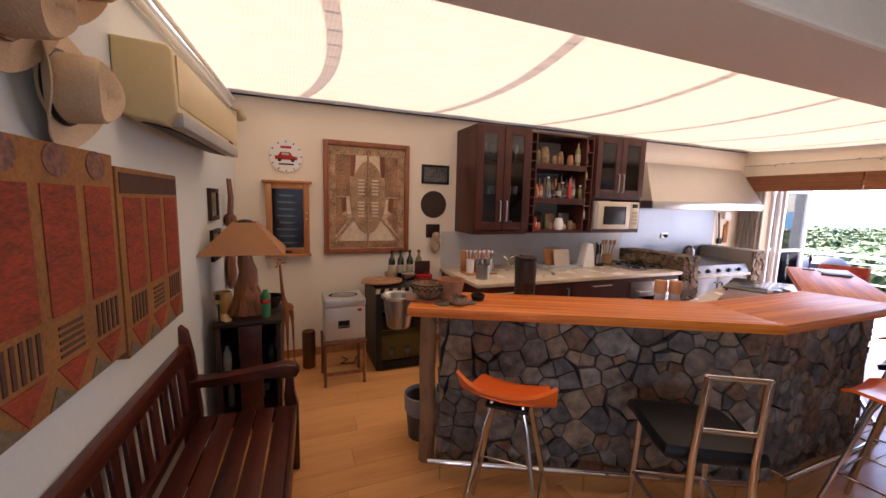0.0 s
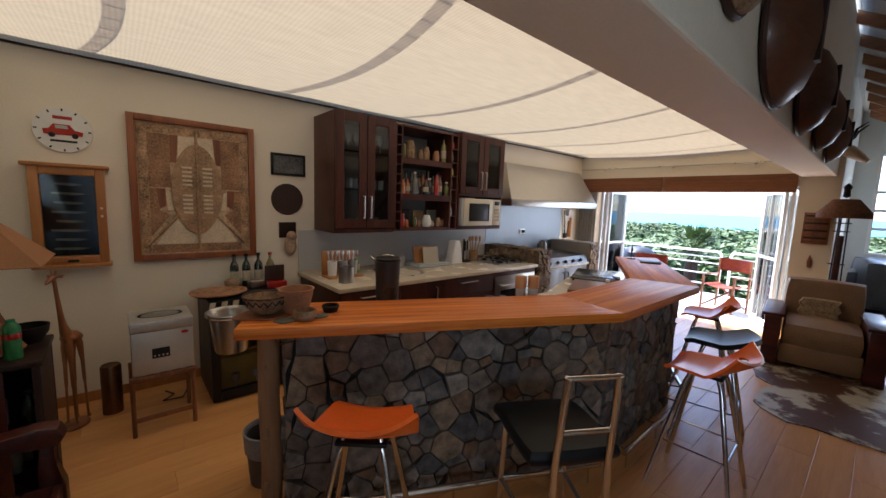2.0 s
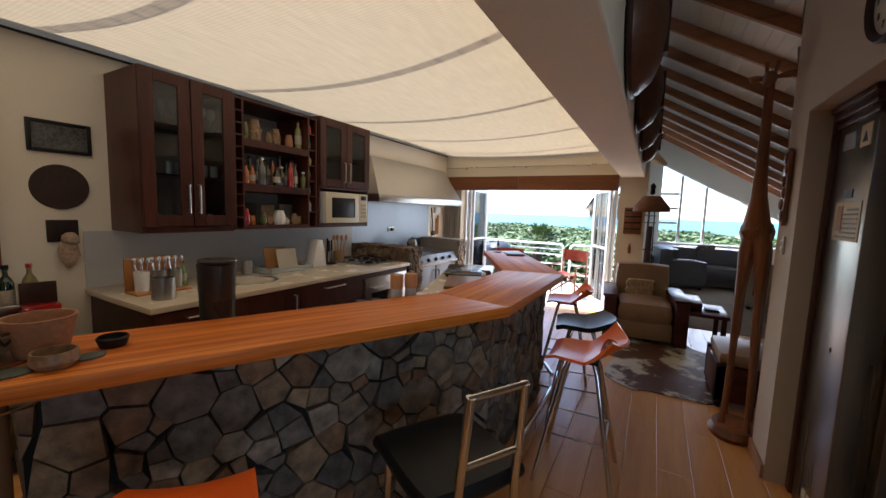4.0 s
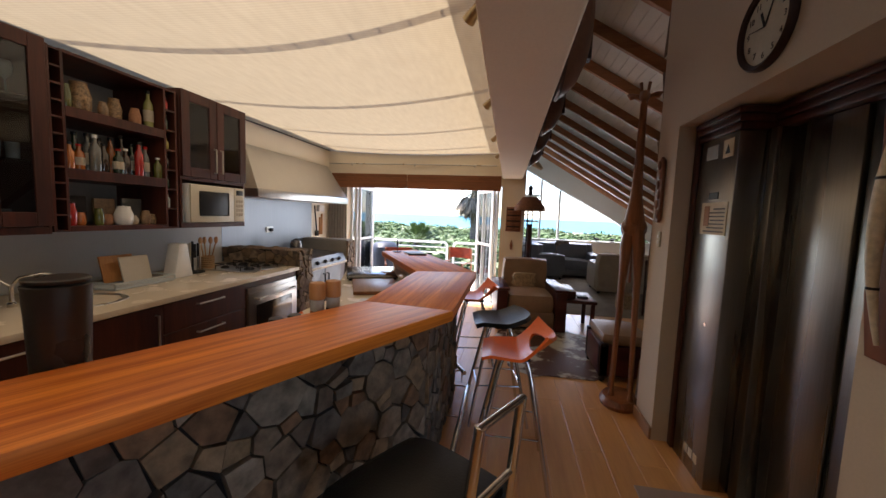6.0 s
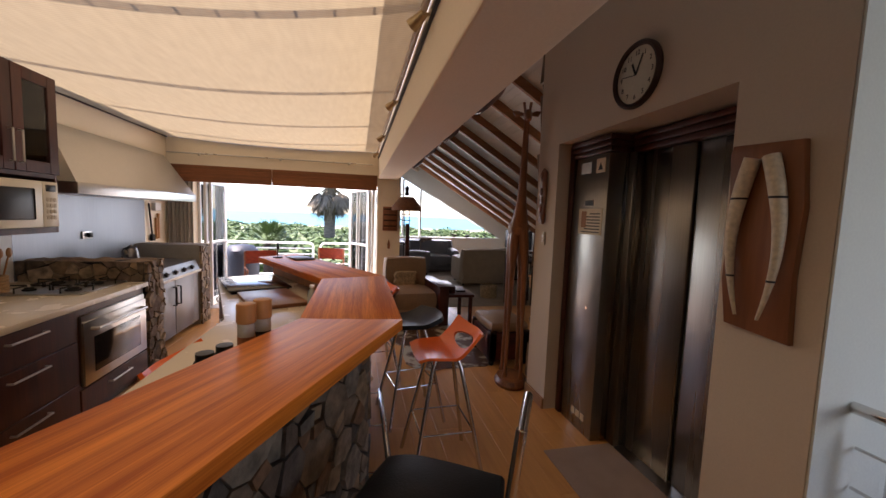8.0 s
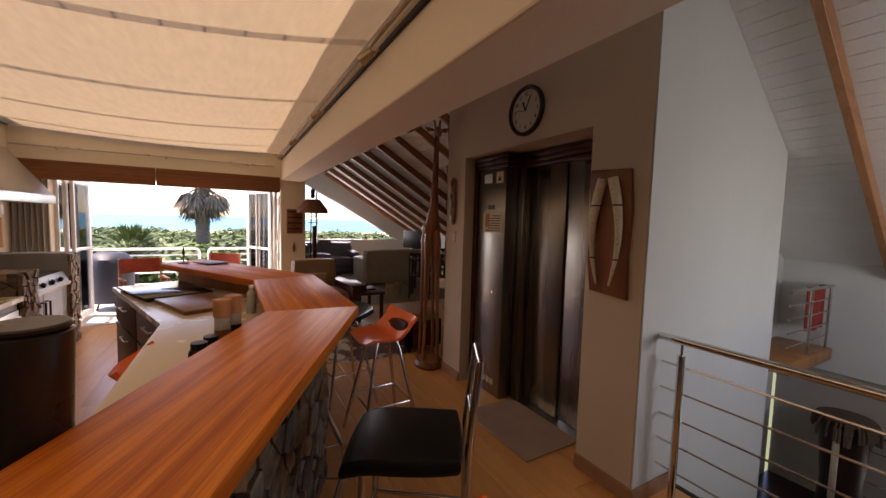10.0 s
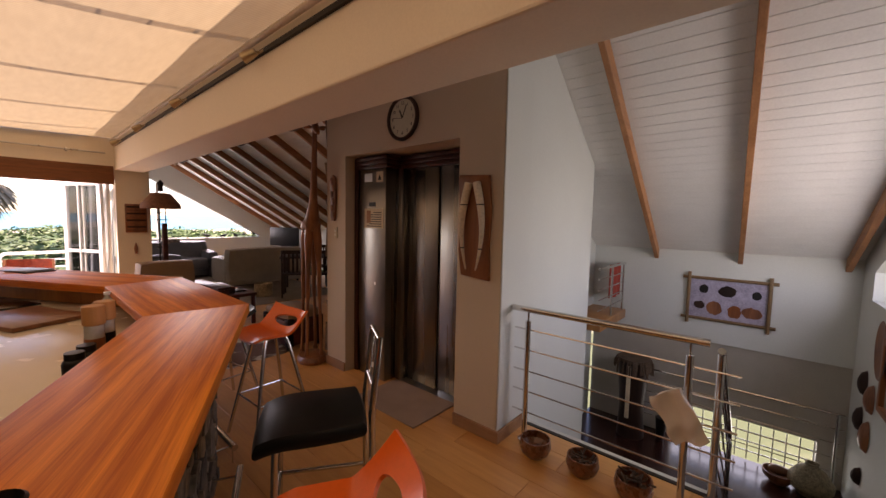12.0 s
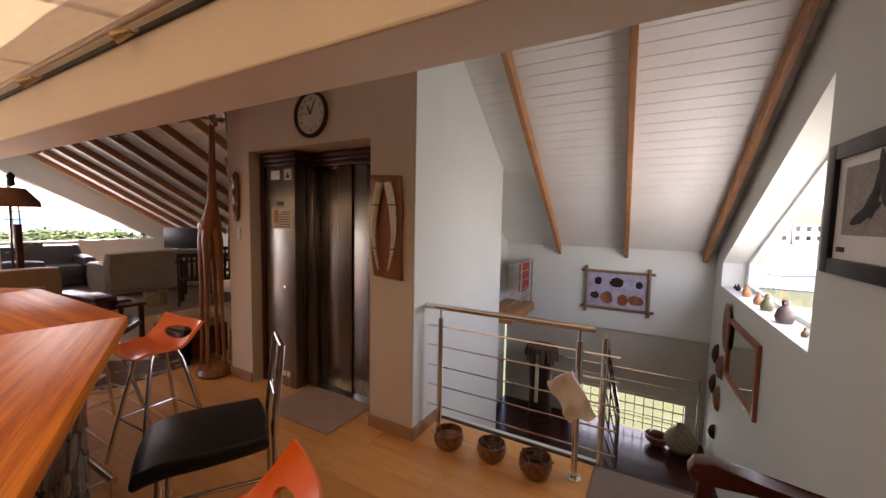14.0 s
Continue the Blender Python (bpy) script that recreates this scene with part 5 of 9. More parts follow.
tagged(part("hide_skin", bm, rough_mat("shaggy_hide", (0.13, 0.085, 0.055), 0.95, vary=0.4), hd, "shaggy brown hide"), kind="stuff")
bm = B()
box(bm, -0.02, 0.19, 0.3, 0.03, 0.215, 1.0, 0.008)
part("strap", bm, IVORY, hd)
gb = thing("gourd_bowl", "dark wooden bowl with a gourd on the landing", "bowl", (1.40, -0.72, LAND + 0.001))
bm = B()
lathe(bm, [(0, 0), (0.07, 0), (0.14, 0.07), (0.15, 0.13), (0.14, 0.13), (0.12, 0.06), (0, 0.03)], 26)
part("bowl", bm, TEAK, gb)
bm = B()
blob(bm, (0.0, 0, 0.14), (0.10, 0.06, 0.055), 14)
tube(bm, [(-0.08, 0, 0.15), (-0.16, 0.0, 0.19), (-0.22, 0, 0.22)], 0.025, 8, r2=0.012)
part("gourd", bm, wood_mat("gourd_skin", (0.14, 0.05, 0.02), (0.24, 0.10, 0.04), "x"), gb)
bm = B()
lathe(bm, [(0, 0), (0.10, 0), (0.185, 0.09), (0.19, 0.16), (0.12, 0.27), (0.06, 0.31), (0.05, 0.34), (0.06, 0.35), (0.04, 0.35), (0.04, 0.3), (0, 0.28)], 32)
single("woven_basket", bm, rough_mat("woven_grass", (0.26, 0.22, 0.14), 0.85, vary=0.5, scale=28, fine=120, bump=0.7), "round woven grass basket pot on the landing", "basket", (1.15, -0.70, LAND + 0.001))
# gallery behind the shaft with a red cloth over its rail
gal = thing("gallery", "small wooden gallery with steel rail behind the lift shaft", "gallery", (0, 0, 0))
bm = B()
box(bm, 3.15, -0.96, 0.24, 3.615, 0.1, 0.36, 0.006)
part("deck", bm, PINE, gal)
for z in (0.50, 0.63, 0.76, 0.89, 1.02):
    bm = B()
    cyl(bm, (3.19, -0.96, z), (3.19, 0.10, z), 0.007 if z < 1 else 0.016, seg=8)
    part("rod", bm, CHROME, gal)
for y in (-0.9, -0.4):
    bm = B()
    cyl(bm, (3.19, y, 0.36), (3.19, y, 1.02), 0.014, seg=10)
    part("post", bm, CHROME, gal)
bm = B()
grid_surface(bm, 8, 8, lambda u, v: (3.225 + 0.02 * math.sin(u * 8), -0.85 + u * 0.40, 1.03 - v * 0.45))
solid(bm, 0.012)
single("red_cloth", bm, rough_mat("red_cotton", (0.36, 0.05, 0.03), 0.9, vary=0.15), "red cloth hanging over the gallery rail", "cloth")

# ---- on the stair wall and south wall ----
batik = thing("batik_picture", "violet printed cloth with dark rounded shapes in a crossed bamboo frame", "picture", (1.60, SY + 0.031, 0.40))
bm = B()
box(bm, 0, 0, 0, 0.80, 0.01, 0.52)
part("cloth", bm, rough_mat("violet_cloth", (0.40, 0.37, 0.47), 0.9, vary=0.25, scale=8, bump=0.2), batik)
BAMB = rough_mat("bamboo", (0.22, 0.13, 0.06), 0.5, vary=0.25)
for p0, p1 in (((-0.07, 0.02, 0), (0.87, 0.02, 0)), ((-0.07, 0.02, 0.52), (0.87, 0.02, 0.52)), ((0, 0.03, -0.07), (0, 0.03, 0.59)), ((0.80, 0.03, -0.07), (0.80, 0.03, 0.59))):
    bm = B()
    cyl(bm, p0, p1, 0.02, seg=10)
    part("bamboo_bar", bm, BAMB, batik)
rg = random.Random(8)
for k, (cx, cz, rx, rz_) in enumerate(((0.12, 0.36, 0.05, 0.05), (0.40, 0.37, 0.09, 0.07), (0.64, 0.38, 0.05, 0.06), (0.15, 0.14, 0.10, 0.07), (0.32, 0.13, 0.07, 0.08), (0.52, 0.15, 0.08, 0.09), (0.68, 0.17, 0.06, 0.05))):
    bm = B()
    n = 18
    prism(bm, [(cx + rx * math.cos(a) * rg.uniform(0.85, 1.1), cz + rz_ * math.sin(a) * rg.uniform(0.85, 1.1)) for a in (2 * math.pi * q / n for q in range(n))], 0.0105, 0.0125, plane="y")
    part("printed_shape", bm, (IRON, DARKW, IRON, TEAK, FRAMEW, TEAK, DARKW)[k], batik)


def on_wall(y, z, out=0.0):
    return (stair_wall_x(y) + out, y, z)


WANG = math.degrees(math.atan(0.0465))
def stair_thing(name, label, cat, y, z):
    """A thing hung on the stair wall: local x runs along the wall to the south, y into the room."""
    e = new(name)
    e.matrix_basis = Matrix.Translation(on_wall(y, z, 0.001)) @ Matrix.Rotation(radians(-90 + WANG), 4, "Z")
    return tagged(e, label, cat)


mir = stair_thing("wall_mirror", "mirror in a honey-coloured wooden frame on the stair wall", "mirror", 1.08, 0.05)
bm = B()
for q in ((0, 0, 0.05, 0.62), (1.0, 0, 1.05, 0.62), (0.05, 0, 1.0, 0.05), (0.05, 0.57, 1.0, 0.62)):
    box(bm, q[0], 0, q[1], q[2], 0.03, q[3], 0.005)
part("frame", bm, FRAMEW, mir)
bm = B()
box(bm, 0.05, 0.002, 0.05, 1.0, 0.012, 0.57)
m_, n_, l_, b_ = principled("mirror_silver")
b_.inputs["Base Color"].default_value, b_.inputs["Metallic"].default_value, b_.inputs["Roughness"].default_value = (0.9, 0.9, 0.9, 1), 1.0, 0.02
part("mirror_glass", bm, m_, mir)
for k, (y, z, r) in enumerate(((0.0, 0.55, 0.20), (-0.45, 0.12, 0.10), (-0.2, 0.05, 0.11), (-0.5, -0.25, 0.10), (-0.25, -0.32, 0.12), (-0.35, -0.75, 0.07))):
    t = stair_thing("wooden_dish" if k == 0 else "carved_mask", "carved dark wooden dish hung on the stair wall" if k == 0 else "small carved wooden ornament on the stair wall", "wall ornament", y, z)
    bm = B()
    lathe(bm, [(0, 0.0), (r * 0.6, 0.002), (r, 0.03), (r * 0.97, 0.035), (r * 0.6, 0.012), (0, 0.01)] if k == 0 else [(0, 0), (r, 0.004), (r * 0.8, 0.04), (r * 0.35, 0.06), (0, 0.065)], 24, squash=(0.62, 1.25) if k else (0.8, 1.3))
    for v in bm.verts:
        v.co = Vector((v.co.x, v.co.z, v.co.y))
    part("carving", bm, TEAK if k % 2 == 0 else DARKW, t)
pic = stair_thing("framed_picture", "black-framed picture of leaf shapes on a white mount", "picture", 2.02, 1.36)
bm = B()
for q in ((-0.8, 0, -0.72, 0.66), (-0.08, 0, 0, 0.66), (-0.72, 0, -0.08, 0.08), (-0.72, 0.58, -0.08, 0.66)):
    box(bm, q[0], 0, q[1], q[2], 0.035, q[3], 0.006)
part("frame", bm, BLACK, pic)
bm = B()
box(bm, -0.72, 0.002, 0.08, -0.08, 0.012, 0.58)
part("mount", bm, WHITEP, pic)
bm = B()
box(bm, -0.64, 0.012, 0.20, -0.16, 0.016, 0.53)
part("print", bm, rough_mat("grey_print", (0.36, 0.33, 0.30), 0.7, vary=0.3, scale=6), pic)
for k in range(4):
    bm = B()
    n = 12
    prism(bm, [(0.13 * math.cos(a), 0.028 * math.sin(a)) for a in (2 * math.pi * q / n for q in range(n))], 0.016, 0.018, plane="y")
    for v in bm.verts:
        v.co = Matrix.Translation((-0.36 - 0.04 * k, 0, 0.30 + 0.05 * k)) @ Matrix.Rotation(radians(20 + 28 * k), 4, "Y") @ v.co
    part("leaf_shape", bm, IRON, pic)
bm = B()
box(bm, -0.2, 0.0125, 0.115, -0.12, 0.015, 0.14)
part("caption_bar", bm, IRON, pic)

# window in the stair wall and what stands on its sill
win = thing("window_1", "triangular white-framed window over the stairs", "window", (0, 0, 0), kind="structure")
def inset(poly, t):
    c = Vector((sum(p[0] for p in poly) / len(poly), sum(p[1] for p in poly) / len(poly)))
    return [tuple(Vector(p) + (c - Vector(p)).normalized() * t) for p in poly]


bm = B()
wall_with_hole(bm, WIN, inset(WIN, 0.10), lambda y, z, d: Vector((stair_wall_x(y) - 0.22 - d, y, z)), 0.05)
part("window_frame", bm, WHITEP, win, smooth=False)
bm = B()
f = [bm.verts.new((stair_wall_x(y) - 0.245, y, z)) for y, z in inset(WIN, 0.09)]
bm.faces.new(f)
gp = part("pane", bm, GLASS, win, smooth=False)
gp.visible_shadow = False
for k, (y, h, c) in enumerate(((-0.42, 0.07, IRON), (-0.28, 0.10, IRON), (-0.15, 0.08, STEEL), (0.05, 0.17, TERRA), (0.45, 0.16, TERRA), (0.70, 0.20, rough_mat("olive_glaze", (0.16, 0.16, 0.08), 0.4, vary=0.3)), (1.12, 0.25, rough_mat("grey_brown_wood", (0.12, 0.09, 0.08), 0.6, vary=0.3)), (1.50, 0.09, CERAM))):
    bm = B()
    h *= 0.72
    r = h * 0.34
    sz = 0.9 - 0.03 * (y + 0.57) / 2.45
    lathe(bm, [(0, 0), (r * 0.8, 0), (r, h * 0.25), (r * 0.8, h * 0.5), (r * 0.35, h * 0.72), (r * 0.45, h * 0.85), (r * 0.3, h * 0.97), (0, h)], 18)
    if k in (3, 4, 5, 6):
        tube(bm, [(0, 0, h * 0.86), (r * 0.9, 0, h * 0.84)], r * 0.22, 6, r2=0.002)
    single("bird_figurine", bm, c, "small carved bird standing on the window sill", "figurine", (stair_wall_x(y) - 0.10, y, sz + 0.001), 70, "figurines on the sill")

def cushion(bm, x0, y0, z0, x1, y1, z1, bulge=0.03, n=8):
    """A stuffed block with rounded edges and swollen faces."""
    b = bmesh.new()
    box(b, -1, -1, -1, 1, 1, 1)
    bmesh.ops.subdivide_edges(b, edges=b.edges, cuts=n, use_grid_fill=True)
    c, h = Vector(((x0 + x1) / 2, (y0 + y1) / 2, (z0 + z1) / 2)), Vector(((x1 - x0) / 2, (y1 - y0) / 2, (z1 - z0) / 2))
    mp = {}
    for v in b.verts:
        q = v.co
        s = Vector([a * math.sqrt(max(0.0, 1 - 0.10 * (bb * bb + cc * cc))) for a, bb, cc in ((q.x, q.y, q.z), (q.y, q.x, q.z), (q.z, q.x, q.y))])
        p = c + Vector((s.x * h.x, s.y * h.y, s.z * h.z))
        k = (1 - q.x * q.x) * (1 - q.y * q.y) if abs(q.z) > 0.99 else 0
        p.z += math.copysign(bulge * k, q.z) if k else 0
        mp[v] = bm.verts.new(p)
    for f in b.faces:
        bm.faces.new([mp[v] for v in f.verts])
    b.free()
    return bm


# ---- stools and chair at the bar ----
def bar_stool(at, rz, seat_mat, label, padded=False):
    """A stool whose back points along local -y."""
    t = thing("bar_stool", label, "bar stool", (*at, 0.001), rz, "stools round the bar")
    bm = B()
    nu, nv = 24, 28
    def gap(u, v):
        return math.hypot(u / 0.66, (v - 0.77) / 0.105)
    def open_face(i, j):
        return not padded and gap((i + 0.5) / nu * 2 - 1, (j + 0.5) / nv) < 1
    vs = {}
    for i in range(nu + 1):
        for j in range(nv + 1):
            u, v = i / nu * 2 - 1, j / nv
            near = [open_face(a, b) for a in (i - 1, i) for b in (j - 1, j)]
            if any(near) and not all(near):
                e = gap(u, v)
                u, v = u / e, 0.77 + (v - 0.77) / e
            rise = max(0.0, (v - 0.5) / 0.5)
            half = 0.165 + 0.05 * min(1, v * 1.6)
            x = u * half
            y = 0.19 - 0.42 * v + 0.075 * u * u * rise
            z = (0.775 if padded else 0.77) - 0.022 * (1 - u * u) * (1 - rise) + (0.05 if padded else 0.105 + 0.04 * abs(u) ** 3) * rise ** 1.35 - 0.018 * max(0, 0.12 - v) / 0.12
            vs[i, j] = bm.verts.new((x, y, z))
    for i in range(nu):
        for j in range(nv):
            if not open_face(i, j):
                bm.faces.new((vs[i, j], vs[i + 1, j], vs[i + 1, j + 1], vs[i, j + 1]))
    for v in [v for v in bm.verts if not v.link_faces]:
        bm.verts.remove(v)
    solid(bm, 0.032 if padded else 0.016)
    part("seat", bm, seat_mat, t)
    for sx in (1, -1):
        for sy in (1, -1):
            bm = B()
            tube(bm, [(sx * 0.07, sy * 0.06, 0.745), (sx * 0.095, sy * 0.09, 0.66), (sx * 0.15, sy * 0.15, 0.35), (sx * 0.215, sy * 0.215, 0.0)], 0.0125, 10)
            part("leg", bm, CHROME, t)
    for a, b in (((1, 1), (1, -1)), ((1, -1), (-1, -1)), ((-1, -1), (-1, 1)), ((-1, 1), (1, 1))):
        bm = B()
        cyl(bm, (a[0] * 0.161, a[1] * 0.161, 0.29), (b[0] * 0.161, b[1] * 0.161, 0.29), 0.006, seg=8)
        part("foot_rod", bm, CHROME, t)
    bm = B()
    box(bm, -0.1, -0.09, 0.722, 0.1, 0.09, 0.738, 0.004)
    part("mount", bm, IRON, t)
    return t


OL = "bar stool with an orange moulded seat and splayed chrome legs"
bar_stool((2.44, 4.30), -42, ORANGE, OL)
bar_stool((4.33, 3.61), 2, ORANGE, OL)
bar_stool((4.98, 3.72), 10, LEATHER, "bar stool with a black padded seat and chrome legs", True)
bar_stool((5.74, 3.98), 10, ORANGE, OL)
bar_stool((3.97, 4.80), 172, ORANGE, OL)

ch = thing("bar_chair", "chrome bar chair with a black padded seat and open back", "bar chair", (3.17, 3.88, 0.001), -30)
bm = B()
cushion(bm, -0.215, -0.185, 0.622, 0.205, 0.295, 0.692, 0.012, 12)
for v in bm.verts:
    v.co.z -= 1.6 * max(0.0, v.co.y - 0.14) ** 2 - 0.3 * max(0.0, -0.05 - v.co.y) ** 2
part("seat", bm, LEATHER, ch, "glossy black padded seat")
for sx in (1, -1):
    bm = B()
    tube(bm, [(sx * 0.125, -0.215, 0.0), (sx * 0.115, -0.205, 0.68), (sx * 0.105, -0.24, 1.035)], 0.0155, 12)
    part("back_leg", bm, CHROME, ch)
    bm = B()
    tube(bm, [(sx * 0.175, 0.22, 0.0), (sx * 0.165, 0.20, 0.632)], 0.0145, 12)
    part("leg", bm, CHROME, ch)
for nm, z, y in (("top_bar", 1.03, -0.2395), ("back_bar", 0.80, -0.217), ("stretcher", 0.28, -0.205)):
    bm = B()
    cyl(bm, (-0.116, y, z), (0.116, y, z), 0.011, seg=10)
    part(nm, bm, CHROME, ch)
bm = B()
cyl(bm, (-0.17, 0.208, 0.30), (0.17, 0.208, 0.30), 0.011, seg=10)
part("stretcher", bm, CHROME, ch)
for sx in (1, -1):
    bm = B()
    cyl(bm, (sx * 0.13, -0.205, 0.29), (sx * 0.172, 0.21, 0.29), 0.011, seg=10)
    part("stretcher", bm, CHROME, ch)

# ---- on the bar ----
BASK = rough_mat("patterned_basketry", (0.34, 0.22, 0.12), 0.8, vary=0.55, scale=22, fine=120, bump=0.6)
bm = B()
prism(bm, [(0.15 * math.cos(a) * (1 + 0.2 * math.sin(3 * a)), 0.11 * math.sin(a)) for a in (2 * math.pi * k / 28 for k in range(28))], 0.0, 0.008, 0.002, 1)
single("leaf_board", bm, TEAK, "brown leaf-shaped board lying on the bar", "board", (2.27, 4.98, BAR_Z + 0.0005), 20)
b_ = thing("patterned_bowl", "woven bowl with a dark zigzag pattern on the bar", "bowl", (2.26, 4.99, BAR_Z + 0.009))
bm = B()
lathe(bm, [(0, 0), (0.05, 0), (0.09, 0.035), (0.108, 0.085), (0.102, 0.085), (0.085, 0.04), (0, 0.012)], 36)
part("body", bm, BASK, b_)
for k in range(18):
    a = 2 * math.pi * k / 18
    bm = B()
    r = 0.1045
    tube(bm, [(0.098 * math.cos(a), 0.098 * math.sin(a), 0.05), (0.108 * math.cos(a + 0.17), 0.108 * math.sin(a + 0.17), 0.074), (0.098 * math.cos(a + 0.34), 0.098 * math.sin(a + 0.34), 0.05)], 0.0035, 5)
    part("zigzag_band", bm, BLACK, b_)
bm = B()
tube(bm, arc((0, 0), 0.105, 0, 340, 17, 0.086), 0.005, 6, True)
part("rim", bm, DARKW, b_)
bm = B()
lathe(bm, [(0, 0), (0.055, 0), (0.062, 0.01), (0.085, 0.12), (0.088, 0.125), (0.08, 0.125), (0.058, 0.015), (0, 0.012)], 30)
single("clay_pot", bm, TERRA, "open terracotta pot on the bar", "pot", (2.39, 4.935, BAR_Z + 0.0005))
bm = B()
lathe(bm, [(0, 0), (0.04, 0), (0.055, 0.02), (0.052, 0.05), (0.047, 0.05), (0.045, 0.02), (0, 0.01)], 24)
single("small_bowl", bm, CERAM, "small brown stoneware bowl on the bar", "bowl", (2.38, 4.79, BAR_Z + 0.0005))
bm = B()
lathe(bm, [(0, 0), (0.035, 0), (0.045, 0.03), (0.04, 0.035), (0.035, 0.012), (0, 0.01)], 24)
single("dark_dish", bm, IRON, "small dark dish on the bar", "dish", (2.54, 4.86, BAR_Z + 0.0005))
for x, y, r in ((2.30, 4.82, 0.05), (2.46, 4.80, 0.04)):
    bm = B()
    prism(bm, [(r * (1 + 0.12 * math.sin(5 * a)) * math.cos(a), r * 0.8 * math.sin(a)) for a in (2 * math.pi * k / 20 for k in range(20))], 0, 0.006, 0.001, 1)
    single("slate_coaster", bm, rough_mat("slate", (0.11, 0.12, 0.10), 0.8, vary=0.3), "grey slate coaster on the bar", "coaster", (x, y, BAR_Z + 0.0005))
bk = thing("ice_bucket", "steel ice bucket hanging at the end of the bar", "bucket", (2.17, 5.34, 0.80))
bm = B()
lathe(bm, [(0, 0), (0.078, 0), (0.082, 0.01), (0.106, 0.205), (0.122, 0.212), (0.124, 0.222), (0.114, 0.224), (0.102, 0.205), (0.077, 0.015), (0, 0.012)], 36)
part("pail", bm, STEEL, bk)
bm = B()
for dz in (0, 0.03):
    tube(bm, [(0.105, -0.05, 0.19 + dz), (0.15, -0.06, 0.20 + dz), (0.155, 0.0, 0.195 + dz)], 0.005, 6)
part("handle", bm, CHROME, bk)
bm = B()
tube(bm, [(2.17 + 0.119 * math.cos(a), 5.34 + 0.119 * math.sin(a), 1.008) for a in (2 * math.pi * k / 28 for k in range(28))], 0.004, 6, True)
tube(bm, [(2.24, 5.244, 1.008), (2.33, 5.10, 1.012), (2.38, 5.08, 1.012)], 0.004, 6)
tube(bm, [(2.225, 5.234, 1.008), (2.28, 4.85, 0.96), (2.40, 4.84, 0.98), (2.42, 4.95, 1.012)], 0.003, 6)
single("bucket_ring", bm, CHROME, "thin chrome wire ring that holds the bucket", "bracket")
for k, (x, y) in enumerate(((3.79, 4.60), (3.87, 4.555))):
    g = thing("grinder", "pepper grinder with a glass body and cork-coloured wooden top", "grinder", (x, y, 0.9005))
    bm = B()
    lathe(bm, [(0, 0), (0.032, 0), (0.034, 0.01), (0.034, 0.205), (0.0, 0.205)], 22)
    part("glass_body", bm, tinted("pale_glass_body", (0.50, 0.50, 0.48)), g)
    bm = B()
    lathe(bm, [(0.030, 0.012), (0.0325, 0.012), (0.035, 0.012), (0.035, 0.15), (0, 0.15)], 22)
    part("filling", bm, IRON if k else TEAK, g)
    bm = B()
    lathe(bm, [(0, 0.205), (0.034, 0.205), (0.039, 0.21), (0.039, 0.283), (0.036, 0.288), (0, 0.29)], 24)
    part("wooden_top", bm, rough_mat("cork_wood", (0.50, 0.24, 0.09), 0.55, vary=0.1, stretch=(1, 1, 0.2)), g)
for x, y in ((3.57, 4.68), (3.65, 4.64)):
    bm = B()
    lathe(bm, [(0, 0), (0.035, 0), (0.038, 0.12), (0.034, 0.13), (0.03, 0.135), (0.03, 0.16), (0, 0.162)], 22)
    single("spice_jar", bm, BLACK, "small black spice jar behind the bar", "jar", (x, y, 0.9005))
bottle((4.72, 4.44, 0.9005), 0.03, 0.19, CLEARG, "small clear bottle on the low worktop", False, WHITEP, 0.7)
bm = B()
box(bm, -0.29, -0.19, 0.012, 0.29, 0.19, 0.04, 0.006)
single("chopping_board", bm, wood_mat("dark_board", (0.13, 0.05, 0.022), (0.22, 0.09, 0.04), "x"), "brown wooden chopping board on the low worktop", "chopping board", (5.13, 4.78, 0.8895), 24)
ck = thing("ceramic_cooktop", "black glass cooktop standing on the low worktop", "cooktop", (5.76, 5.06, 0.9005), 24)
bm = B()
box(bm, -0.36, -0.24, 0.02, 0.36, 0.24, 0.034, 0.004)
part("glass_top", bm, tinted("black_glass", (0.008, 0.009, 0.010), 0.14, 0.0), ck)
bm = B()
box(bm, -0.34, -0.22, 0.0, 0.34, 0.22, 0.019, 0.004)
part("body", bm, IRON, ck)
for k, (x, y, w, m) in enumerate(((6.32, 4.72, 0.30, IRON), (6.33, 4.74, 0.26, rough_mat("magazine_cover", (0.20, 0.22, 0.24), 0.4, vary=0.4)))):
    bm = B()
    box(bm, -w / 2, -0.1, 0, w / 2, 0.1, 0.008, 0.002)
    single("magazine", bm, m, "dark magazine lying on the bar", "magazine", (x, y, BAR_Z + 0.0005 + 0.0085 * k), 20 + 15 * k)
fg = thing("heron_figure", "small dark metal bird ornament on the bar", "ornament", (6.42, 4.98, BAR_Z + 0.0005))
bm = B()
lathe(bm, [(0, 0), (0.05, 0), (0.05, 0.008), (0, 0.01)], 20)
tube(bm, [(0, 0, 0.01), (0, 0, 0.07), (0.01, 0, 0.1), (0, 0, 0.15), (0.02, 0, 0.17)], [0.004, 0.004, 0.016, 0.006, 0.003], 8)
part("body", bm, IRON, fg)

